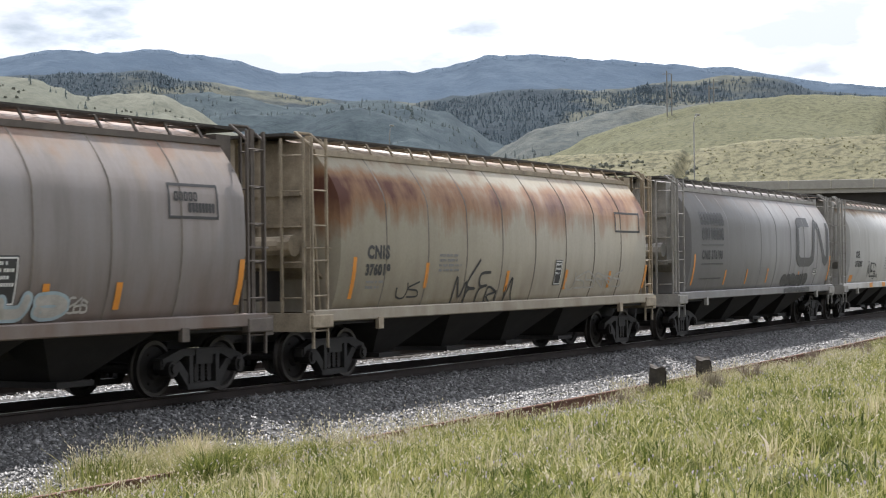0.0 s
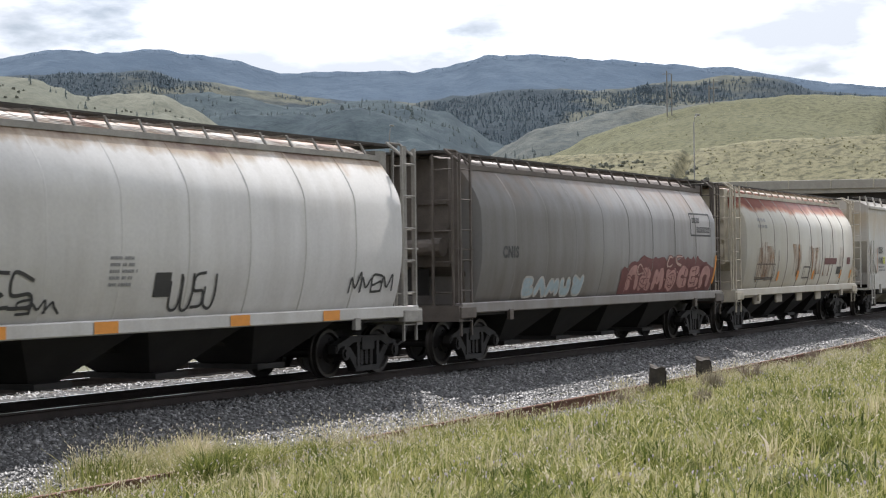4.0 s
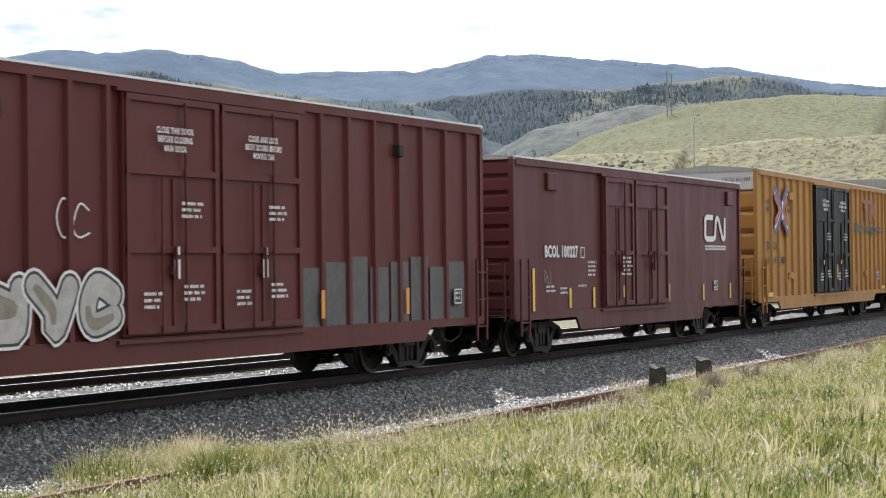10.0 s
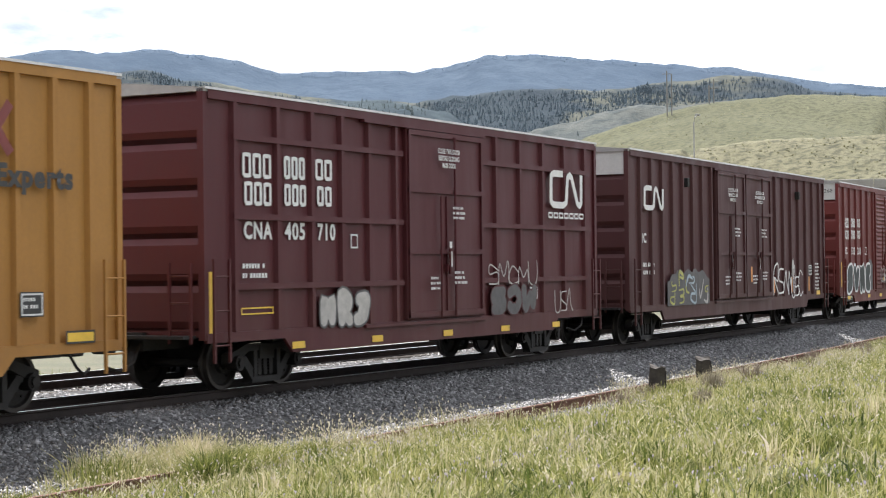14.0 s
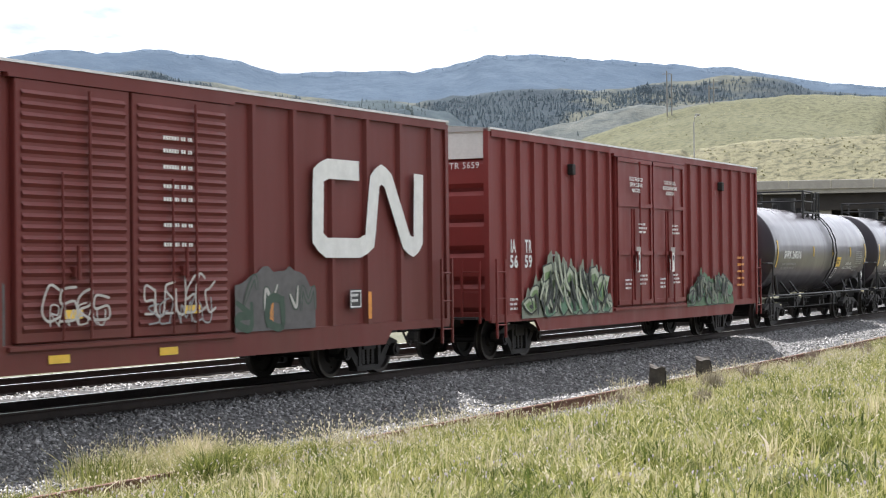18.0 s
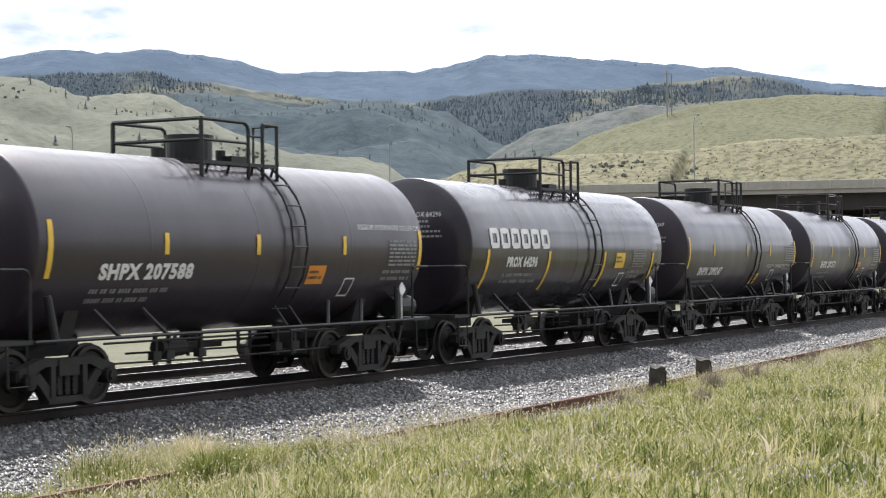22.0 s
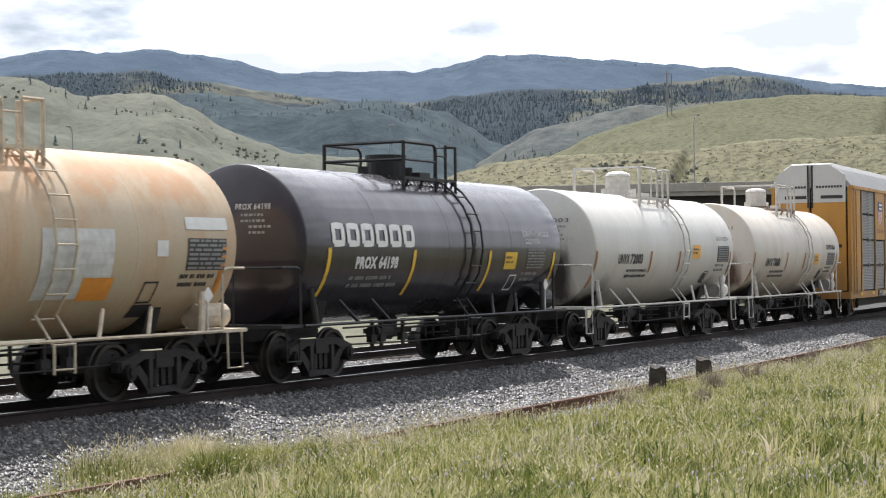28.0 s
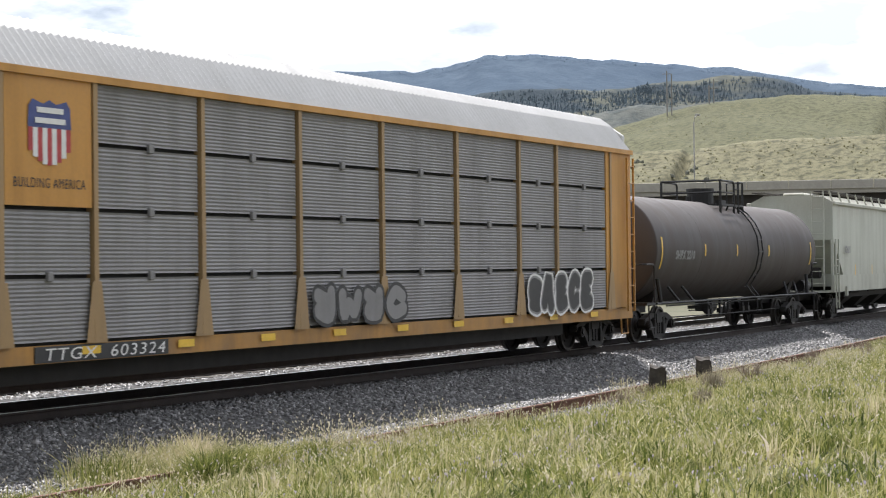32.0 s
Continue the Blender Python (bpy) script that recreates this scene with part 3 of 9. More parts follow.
def hill_mat(name, c1, c2, dark, scale=0.02, spots=0.6, spot_scale=0.25, bmp=0.5, clearing=None):
    """Grass slopes with sagebrush flecks and broad patches."""
    m, nt, bs, n, l = node_mat(name)
    co = n("ShaderNodeTexCoord").outputs["Object"]
    a = noise_node(nt, co, scale, 7)
    b = noise_node(nt, co, scale * 6, 6, 0.6)
    f = noise_node(nt, co, spot_scale, 5, 0.65)
    c = blend(nt, span(nt, calc(nt, "ADD", calc(nt, "MULTIPLY", a, .6), calc(nt, "MULTIPLY", b, .4)), 0.38, 0.62), c1, c2)
    c = blend(nt, calc(nt, "MULTIPLY", span(nt, f, 0.46, 0.62), spots), c, dark)
    g = noise_node(nt, co, spot_scale * 3.2, 4, 0.7)
    c = blend(nt, calc(nt, "MULTIPLY", span(nt, g, 0.52, 0.66), spots * 0.7), c, dark)
    if clearing:
        # open grass among the woods, by bearing and by patches of the land
        sep = n("ShaderNodeSeparateXYZ")
        l(co, sep.inputs[0])
        lie = calc(nt, "DIVIDE", sep.outputs["Y"], sep.outputs["X"])
        open_a = calc(nt, "MINIMUM", span(nt, lie, 0.80, 0.77), span(nt, lie, 0.535, 0.555))
        open_b = calc(nt, "MINIMUM", span(nt, lie, 0.452, 0.435), span(nt, lie, 0.300, 0.330))
        patches = noise_node(nt, co, 0.009, 6, 0.6, (1.0, 1.0, 3.0))
        k = calc(nt, "MULTIPLY", calc(nt, "MAXIMUM", open_a, open_b), span(nt, patches, 0.42, 0.56))
        c = blend(nt, k, c, blend(nt, span(nt, b, 0.35, 0.65), clearing, tuple(x * 0.72 for x in clearing)))
    l(c, bs.inputs["Base Color"])
    bs.inputs["Roughness"].default_value = 0.95
    bs.inputs["Specular IOR Level"].default_value = 0.1
    bump(nt, bs, calc(nt, "ADD", b, f), bmp, 1.0 / spot_scale * 0.25)
    return m


GROUND = ground_mat()
HILL_RIGHT = hill_mat("olive_grass_hillside", (0.100, 0.102, 0.058), (0.128, 0.126, 0.074), (0.050, 0.053, 0.032), 0.02, 0.85, 0.7, 0.22)
HILL_FRONT = hill_mat("straw_grass_bank", (0.140, 0.135, 0.080), (0.195, 0.180, 0.116), (0.056, 0.056, 0.036), 0.03, 0.9, 0.8, 0.25)
HILL_LEFT = hill_mat("pale_sage_hillside", (0.098, 0.105, 0.082), (0.146, 0.148, 0.118), (0.068, 0.076, 0.062), 0.012, 0.6, 0.30, 0.45)
# The next three slopes carry distance haze in their colours, greyer and bluer.
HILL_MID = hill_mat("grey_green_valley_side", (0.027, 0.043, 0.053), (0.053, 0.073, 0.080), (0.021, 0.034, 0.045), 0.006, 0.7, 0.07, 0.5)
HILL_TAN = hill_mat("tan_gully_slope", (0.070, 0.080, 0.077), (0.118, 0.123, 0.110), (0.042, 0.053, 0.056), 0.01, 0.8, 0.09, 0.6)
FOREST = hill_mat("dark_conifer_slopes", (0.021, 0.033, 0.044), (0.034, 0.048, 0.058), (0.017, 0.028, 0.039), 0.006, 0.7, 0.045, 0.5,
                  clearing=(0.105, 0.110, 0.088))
# Distance haze is mixed into this blue; the forest itself is greener.
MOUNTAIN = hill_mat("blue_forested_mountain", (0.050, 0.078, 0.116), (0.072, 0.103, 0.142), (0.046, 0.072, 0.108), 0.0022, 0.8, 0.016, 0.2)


def profile(pts, a):
    if a <= pts[0][0]:
        return pts[0][1]
    for (p, u), (q, v) in zip(pts, pts[1:]):
        if a <= q:
            t = (a - p) / (q - p)
            t = t * t * (3 - 2 * t) * 0.5 + t * 0.5
            return u + (v - u) * t
    return pts[-1][1]


def hill(name, crest, near, far, foot, mat, label, rough=0.03, cols=220, rows=46, gully=0.04, cut=None):
    """A range of hills: crest is a row of (bearing, rise in degrees) seen from the lookout, far metres off, and the slope runs down to near metres."""
    crest = sorted(crest)
    a0, a1 = crest[0][0], crest[-1][0]
    if callable(near):
        near_at = near
    else:
        near_at = lambda a: near
    verts = []
    for i in range(cols + 1):
        a = a0 + (a1 - a0) * i / cols
        up = EYE[2] + math.tan(radians(profile(crest, a))) * far
        na = near_at(a)
        for j in range(rows + 1):
            v = j / rows * 1.25
            d = na + (far - na) * v
            w = min(v, 1.0)
            z = foot + (up - foot) * (w ** 1.1 if v <= 1 else 1.0 - (v - 1.0) * 1.2)
            x, y = EYE[0] + d * math.cos(radians(a)), EYE[1] + d * math.sin(radians(a))
            q = far * 0.07
            bumps = noise.fractal((x / q, y / q, 5.0), 1.0, 2.1, 6) * (up - foot) * gully * 4 * w * (1 - w * 0.82)
            z += bumps + noise.fractal((x / q * 6, y / q * 6, 9.0), 1.0, 2.0, 4) * rough * q * 0.05
            if cut:
                # a washed-out gully that runs down from bearing cut[0] to cut[1]
                z -= cut[3] * math.exp(-((a - cut[1] - (cut[0] - cut[1]) * w) / cut[2]) ** 2) * clamp((1.06 - w) * 8, 0.0, 1.0)
            verts.append((x, y, z))
    k = rows + 1
    faces = [(i * k + j, (i + 1) * k + j, (i + 1) * k + j + 1, i * k + j + 1) for i in range(cols) for j in range(rows)]
    me = bpy.data.meshes.new(name)
    me.from_pydata(verts, [], faces)
    me.polygons.foreach_set("use_smooth", [True] * len(faces))
    me.materials.append(mat)
    return tagged(new(name, me), label, "hill", "", "structure")


CREST_FAR = [(60, 6.2), (52, 6.5), (43.5, 6.74), (42.4, 6.81), (41, 7.1), (40, 7.15), (39.3, 7.04), (37.5, 7.11), (36.4, 6.94), (34.9, 6.76), (34, 6.51), (33.5, 6.36), (32.4, 6.45), (30, 6.46), (29.2, 6.41), (27.9, 6.6),
             (26.8, 6.9), (25, 6.88), (23.5, 6.76), (20.9, 6.49), (19.1, 6.33), (18.2, 6.19), (17, 5.94), (15.6, 5.71), (14, 5.53), (12, 5.3), (-5, 4.6)]
CREST_FOREST = [(60, 5.6), (43.5, 6.1), (41.4, 6.33), (40.1, 6.42), (37.8, 6.39), (36.6, 6.07), (33.5, 5.76), (31.3, 5.51), (29.1, 5.42), (27.9, 5.59), (26.1, 5.73), (24.2, 5.78), (22.4, 5.72), (20.9, 5.9), (19.5, 6.01),
                (18.2, 6.01), (17, 5.76), (16.3, 5.47), (14, 5.21), (0, 4.8)]
CREST_MID = [(46, 4.6), (38.9, 5.3), (37.1, 5.52), (34.9, 5.56), (33.1, 5.39), (30.9, 5.51), (29.4, 5.37), (28.1, 5.08), (27.4, 4.61), (26.7, 4.05), (25.7, 3.67), (24.4, 3.0)]
CREST_GULLY = [(28, 2.6), (27, 3.41), (26.1, 3.92), (25.2, 4.4), (24.3, 4.66), (23.2, 4.91), (22.1, 5.02), (20.6, 5.13), (16, 5.0)]
CREST_LEFT = [(60, 6.6), (50, 6.6), (43.5, 6.23), (42.4, 6.12), (41.4, 5.96), (40.5, 5.73), (40.1, 5.51), (39.5, 5.47), (38.4, 5.52), (37.3, 5.49), (36.6, 5.22), (35.3, 4.58), (34, 4.17), (32.8, 3.84), (31.3, 3.64), (30.2, 3.45), (29.1, 2.85), (27.0, 1.9)]
CREST_RIGHT = [(30, 2.3), (29.1, 2.7), (28, 3.02), (26.5, 3.41), (24.7, 3.64), (24.3, 3.81), (23.5, 4.19), (22.4, 4.59), (21, 4.96), (19.5, 5.2), (18.1, 5.29), (17, 5.34), (14, 5.27), (0, 5.0)]
CREST_FRONT = [(34, 0.3), (31, 1.7), (29.08, 2.61), (28.62, 2.79), (27.41, 3.23), (26.12, 3.47), (24.55, 3.65), (22.44, 3.71), (20.25, 3.72), (18.8, 3.85), (17, 3.99), (14.1, 4.13), (12.1, 4.26), (0, 4.4)]

ground_s = [-3500, -1500, -600, -250, -120, -60, -30] + [s * 0.8 for s in range(-10, 140)] + [120, 140, 180, 260, 400, 700, 1500, 4500]
ground_o = [-4000, -1500, -500, -150, -60, -35, -24] + [-18 + k * 0.35 for k in range(75)] + [9, 10.5, 12, 14, 20, 40, 90, 200, 500, 1200, 4000]
tagged(new("ground", grid_mesh("ground", ground_s, ground_o, ground_at, GROUND)), "dry grass ground beside a railway line", "ground", "", "structure")

hill("mountain_backdrop", CREST_FAR, 2600, 4300, -10, MOUNTAIN, "forested mountain range with blue haze painted into it under a bright sky", 0.3, 420, 40, 0.02)
hill("forest_hill", CREST_FOREST, 1500, 2500, -10, FOREST, "dark conifer-covered hills in the middle distance, blue haze in their colour", 0.3, 320, 50, 0.04)
hill("valley_hill", CREST_MID, 620, 1500, -4, HILL_MID, "grass valley side greyed by painted haze and dotted with pines", 0.2, 300, 60, 0.09)
hill("gully_hill", CREST_GULLY, 700, 1200, -4, HILL_TAN, "pale slope greyed by painted haze above a wooded gully", 0.2, 200, 50, 0.11)
hill("sage_hill", CREST_LEFT, 190, 620, -1.2, HILL_LEFT, "pale sage-green rolling hillside", 0.2, 300, 80, 0.085)
hill("olive_hill", CREST_RIGHT, 215, 430, -1.2, HILL_RIGHT, "smooth olive grass hill behind the road", 0.2, 240, 60, 0.03, (13.6, 15.8, 0.22, 2.2))
hill("straw_bank", CREST_FRONT, 190, 270, -1.2, HILL_FRONT, "straw-coloured bank dotted with sagebrush", 0.3, 420, 50, 0.03, (20.2, 22.6, 0.16, 2.4))


# ---- track ----
def bar_along(section_pts, s0, s1, off, step=1.5, zoff=0.0, drift=0.0):
    """A bar with a (across, up) section, laid along the line."""
    verts, k = [], len(section_pts)
    n = int((s1 - s0) / step)
    for i in range(n + 1):
        s = s0 + (s1 - s0) * i / n
        for a, b in section_pts:
            verts.append(line_point(s, off + drift * (s - 20.0) + a, b + zoff))
    faces = [(i * k + j, i * k + (j + 1) % k, (i + 1) * k + (j + 1) % k, (i + 1) * k + j) for i in range(n) for j in range(k)]
    return verts, faces


RAIL_SECTION = [(-0.075, -0.175), (0.075, -0.175), (0.075, -0.16), (0.012, -0.14), (0.012, -0.045), (0.037, -0.03), (0.037, 0.0), (-0.037, 0.0), (-0.037, -0.03), (-0.012, -0.045), (-0.012, -0.14), (-0.075, -0.16)]


def rail(name, parent, off, s0, s1, mat, top, zoff=0.0, drift=0.0, step=1.5):
    v, f = bar_along(RAIL_SECTION, s0, s1, off, step, zoff, drift)
    me = bpy.data.meshes.new(name)
    me.from_pydata(v, [], f)
    me.materials.append(mat)
    me.materials.append(top)
    k = len(RAIL_SECTION)
    for i, p in enumerate(me.polygons):
        p.material_index = 1 if i % k == 6 else 0
    ob = new(name, me)
    ob.parent = parent
    return ob


def tie_bm():
    return soften(box(-0.11, 0.11, -1.28, 1.28, -0.33, -0.172), 0.012)


def track(centre, label, lo, hi):
    t = tagged(new("railway_track"), label, "railway track", "parallel tracks", "structure")
    for off in (-0.755, 0.755):
        rail("rail", t, centre + off, -450, 560, RAIL_SIDE, RAIL_TOP)
    me = shared("sleeper", tie_bm, WOOD_OLD)
    s = lo
    while s < hi:
        ob = part("sleeper", me, WOOD_OLD, t)
        ob.matrix_basis = on_line(s, centre)
        s += 0.55
    return t


track(0.0, "main line of steel rails in grey crushed stone", 14, 76)
track(4.45, "second line of steel rails behind the train", 16, 76)
old = tagged(new("old_siding"), "rusty disused siding rail overgrown by grass", "railway track", "", "structure")
rail("rail", old, -5.0, 8, 31.6, RUST_OLD, RUST_OLD, -0.46, 0.033)
rail("rail", old, -5.0, 31.7, 95, RUST_OLD, RUST_OLD, -0.46, 0.033)


def stones(name, count, s0, s1, o0, o1, size, seed, label, lift=0.0, far=2.0):
    """Crushed stone, loose over the bed, denser towards the near end of the stretch."""
    rng = np.random.default_rng(seed)
    s = s0 + (s1 - s0) * rng.random(count) ** 1.35
    o = o0 + (o1 - o0) * rng.random(count)
    base = np.array([(1, 0, 0), (-1, 0, 0), (0, 1, 0), (0, -1, 0), (0, 0, 1), (0, 0, -1)], float)
    tri = np.array([(0, 2, 4), (2, 1, 4), (1, 3, 4), (3, 0, 4), (2, 0, 5), (1, 2, 5), (3, 1, 5), (0, 3, 5)])
    pts = np.array([ground_at(a, b) for a, b in zip(s, o)])
    shape = base[None] * rng.uniform(0.5, 1.25, (count, 6, 1)) + rng.normal(0, 0.22, (count, 6, 3))
    ang = rng.random((count, 3)) * math.tau
    ca, sa = np.cos(ang), np.sin(ang)
    x, y, z = shape[..., 0], shape[..., 1], shape[..., 2]
    x, y = x * ca[:, :1] - y * sa[:, :1], x * sa[:, :1] + y * ca[:, :1]
    y, z = y * ca[:, 1:2] - z * sa[:, 1:2], y * sa[:, 1:2] + z * ca[:, 1:2]
    r = size * rng.uniform(0.6, 1.3, (count, 1))
    v = np.stack([x * r, y * r, z * r * 0.8], -1) + pts[:, None, :] + np.array([0, 0, lift])
    f = (tri[None] + 6 * np.arange(count)[:, None, None]).reshape(-1, 3)
    me = bpy.data.meshes.new(name)
    me.vertices.add(count * 6)
    me.vertices.foreach_set("co", v.reshape(-1))
    me.loops.add(len(f) * 3)
    me.loops.foreach_set("vertex_index", f.reshape(-1))
    me.polygons.add(len(f))
    me.polygons.foreach_set("loop_start", np.arange(len(f)) * 3)
    me.update(calc_edges=True)
    me.materials.append(BALLAST)
    return tagged(new(name, me), label, "ballast", "", "stuff")


def ballast_bed():
    """The graded bed under the stones."""
    xs = [-450, -200, -60, 0] + [8 + k * 1.0 for k in range(90)] + [120, 200, 560]
    ys = [-4.6, -3.9, -3.2, -2.5, -1.75, -1.2, 1.2, 1.7, 2.3, 2.9, 5.9, 6.6]
    def h(s, o):
        p = ground_at(s, o)
        return Vector((p.x, p.y, p.z + (0.012 if -4.4 < o < 6.3 else -0.05)))
    return tagged(new("ballast_bed", grid_mesh("ballast_bed", xs, ys, h, BALLAST_BED)), "bed of grey crushed stone under the rails", "ballast", "", "structure")


BALLAST_BED = plain("grey_stone_bed", (0.05, 0.049, 0.048), 0.95, 0.0, 0.5, 14.0, 0.8)
ballast_bed()
stones("ballast_stones", 92000, 13, 68, -6.1, -0.80, 0.051, 5, "grey crushed stone of the railway bed")
stones("ballast_stones", 16000, 16, 76, 0.95, 3.6, 0.055, 6, "grey crushed stone between the two tracks", -0.01)

# ---- railcars ----
CARS = []


def railcar(name, x0, length, label, category, group):
    car = tagged(new(name), label, category, group)
    CARS.append((car, x0, length))
    coupler(car, 0.0, -1)
    coupler(car, length, 1)
    return car


def centre_sill(car, length, mat=None, z0=0.72, z1=1.02):
    part("centre_sill", box(0.0, length, -0.33, 0.33, z0, z1), mat or STEEL_DARK, car)


TANK_R, TANK_Z = 1.47, 2.47


def tank_side(R=TANK_R, zc=TANK_Z):
    return lambda z: -math.sqrt(max(0.04, R * R - (z - zc) ** 2))


def tank_shell_bm(x0, x1, R, zc, n=64, dome=0.26):
    """A jacketed tank: shallow dished heads that turn sharply into the barrel."""
    bm = bmesh.new()
    x0, x1 = x0 + 0.10, x1 - 0.02
    head = [(dome * u * u, R * u * 0.975) for u in [k / 11 for k in range(1, 12)]]
    head += [(dome + 0.012, R * 0.988), (dome + 0.030, R * 0.997), (dome + 0.055, R)]
    stations = [(x0 + d, r) for d, r in head]
    a, b = x0 + dome + 0.055, x1 - dome - 0.055
    stations += [(a + (b - a) * k / 12, R) for k in range(1, 12)]
    stations += [(x1 - d, r) for d, r in head[::-1]]
    rings = [[bm.verts.new((x, r * math.sin(j * math.tau / n), zc + r * math.cos(j * math.tau / n))) for j in range(n)] for x, r in stations]
    for p, q in zip(rings, rings[1:]):
        for j in range(n):
            bm.faces.new((p[j], q[j], q[(j + 1) % n], p[(j + 1) % n]))
    bm.faces.new(rings[0])
    bm.faces.new(rings[-1][::-1])
    bmesh.ops.recalc_face_normals(bm, faces=bm.faces)
    return bm


def head_x(y, z, R=TANK_R, zc=TANK_Z, inset=0.55, dome=0.26):
    """Where the front head's surface lies at (y, z)."""
    r = min(math.hypot(y, z - zc) / R / 0.975, 1.0)
    return inset + 0.10 + dome * r * r


def tank_car(x0, length, shell, trim, label, R=TANK_R, zc=TANK_Z, inset=0.55, platform=0.515, lidmat=None, seams=3, drum=True, domed=False, deck_mat=None):
    car = railcar("tank_car", x0, length, label, "tank car", "tank cars of the train")
    a, b = inset, length - 0.15
    part("tank_shell", tank_shell_bm(a, b, R, zc), shell, car, "", True)
    for i in range(seams):
        x = a + (b - a) * (i + 1) / (seams + 1)
        bm = bmesh.new()
        n = 48
        rr = [[bm.verts.new((x + d, (R + h) * math.sin(j * math.tau / n), zc + (R + h) * math.cos(j * math.tau / n))) for j in range(n)] for d, h in ((-0.03, 0.0), (-0.015, 0.004), (0.015, 0.004), (0.03, 0.0))]
        for q, w in zip(rr, rr[1:]):
            for j in range(n):
                bm.faces.new((q[j], w[j], w[(j + 1) % n], q[(j + 1) % n]))
        part("weld_seam", bm, shell, car, "", True)
    # stub sills, end platforms and saddles
    for s, e in ((0.0, 3.1), (length - 3.1, length)):
        part("stub_sill", box(s, e, -0.32, 0.32, 0.74, 1.06), STEEL_DARK, car)
    for s in (1, -1):
        end = 0.0 if s == 1 else length
        part("end_platform", box(min(end + s * 0.15, end + s * 0.85), max(end + s * 0.15, end + s * 0.85), -1.45, 1.45, 1.00, 1.06), trim, car)
        for y in (-1.42, 1.42):
            part("end_handrail", piped([(end + s * 0.14, y * 0.94, 2.06), (end + s * 0.20, y, 2.06), (end + s * 0.66, y, 2.06), (end + s * 0.75, y, 2.03), (end + s * 0.80, y, 1.94), (end + s * 0.80, y, 1.0)], 0.026), trim, car)
        bm = bmesh.new()
        pipe(bm, [(end + s * 0.14, -1.34, 2.06), (end + s * 0.14, 1.34, 2.06)], 0.024)
        pipe(bm, [(end + s * 0.14, -0.45, 2.06), (end + s * 0.14, -0.45, 1.04)], 0.02)
        part("end_crossrail", bm, trim, car)
        xs = end + s * 2.1
        bm = bmesh.new()
        prism(bm, [(-0.9, 0.95), (0.9, 0.95), (1.15, 1.75), (-1.15, 1.75)], xs - 0.16, xs + 0.16)
        part("saddle", bm, STEEL_DARK, car)
        part("sill_step", piped([(end + s * 0.3, -1.44, 1.0), (end + s * 0.3, -1.46, 0.42), (end + s * 0.7, -1.46, 0.42), (end + s * 0.7, -1.44, 1.0)], 0.022), trim, car)
        truck(car, end + s * 1.95)
        for x in (end + s * 2.75, end + s * 3.9):
            part("bracket", piped([(x, -1.44, 1.03), (x - s * 0.35, -1.22, 1.45)], 0.035), trim, car)
        part("saddle_strut", piped([(end + s * 1.35, -1.40, 1.03), (end + s * 1.25, -1.34, 1.68)], 0.06, 8), trim, car)
    # long side handrails
    for y in (-1.46, 1.46):
        part("side_handrail", piped([(0.85, y, 1.03), (length - 0.85, y, 1.03)], 0.03), trim, car)
    mid = length * platform
    # bottom outlet and skid
    bm = bmesh.new()
    pipe(bm, [(mid, 0, zc - R + 0.05), (mid, 0, 0.62)], 0.20, 12)
    bx(bm, mid - 0.55, mid + 0.55, -0.26, 0.26, 0.70, 0.80)
    part("bottom_outlet", bm, STEEL_DARK, car)
    bm = bmesh.new()
    for x in (mid - 1.1, mid - 0.75, mid + 0.7, mid + 1.05):
        pipe(bm, [(x, -0.5, 1.0), (x, -0.5, 0.6)], 0.035)
    pipe(bm, [(mid - 1.6, -0.5, 0.82), (mid + 1.6, -0.5, 0.82)], 0.025)
    pipe(bm, [(mid - 2.2, -0.35, 0.70), (mid + 2.0, -0.35, 0.66)], 0.02)
    part("brake_rigging", bm, STEEL_DARK, car)
    for x in (mid - 2.1, mid - 1.75, mid - 0.9, mid + 1.35, mid + 1.9):
        bm = bmesh.new()
        bx(bm, x - 0.03, x + 0.03, -0.9, -0.84, 0.52, 1.03)
        bx(bm, x - 0.10, x + 0.10, -0.92, -0.80, 0.60, 0.74)
        part("rigging_hanger", bm, STEEL_DARK, car)
    bm = bmesh.new()
    pipe(bm, [(mid - 1.9, -0.75, 0.78), (mid - 1.25, -0.75, 0.78)], 0.15, 12)
    part("air_reservoir", bm, STEEL_DARK, car)
    bm = bmesh.new()
    pipe(bm, [(2.9, -1.0, 0.92), (length - 2.9, -1.0, 0.92)], 0.02)
    pipe(bm, [(2.9, -0.9, 0.60), (mid - 0.4, -0.9, 0.56), (length - 2.9, -0.9, 0.58)], 0.018)
    part("brake_pipe", bm, STEEL_DARK, car)
    if drum:
        bm = bmesh.new()
        pipe(bm, [(length - 1.15, -1.05, 1.28), (length - 0.35, -1.05, 1.28)], 0.21, 14)
        part("brake_cylinder", bm, trim, car)
    # top platform: a grating round the fittings, railed on three sides, open to the ladder
    top = zc + R
    p0, pb, p1, w = mid - 0.90, mid + 0.45, mid + 1.32, 0.93
    deck = top - 0.10
    def grate(x0, x1, y0, y1):
        bm = bmesh.new()
        for y in (y0, (y0 + y1) / 2, y1):
            bx(bm, x0, x1, y - 0.02, y + 0.02, deck - 0.03, deck + 0.03)
        k = max(2, int((x1 - x0) / 0.16))
        for i in range(k + 1):
            x = x0 + (x1 - x0) * i / k
            bx(bm, x - 0.012, x + 0.012, y0, y1, deck - 0.015, deck + 0.022)
        part("platform_grating", bm, deck_mat or trim, car)
    grate(p0, p1, -w, -0.55)
    grate(p0, pb + 0.2, 0.55, w)
    grate(p0, p0 + 0.3, -0.53, 0.53)
    hi = top + (0.70 if domed else 0.62)
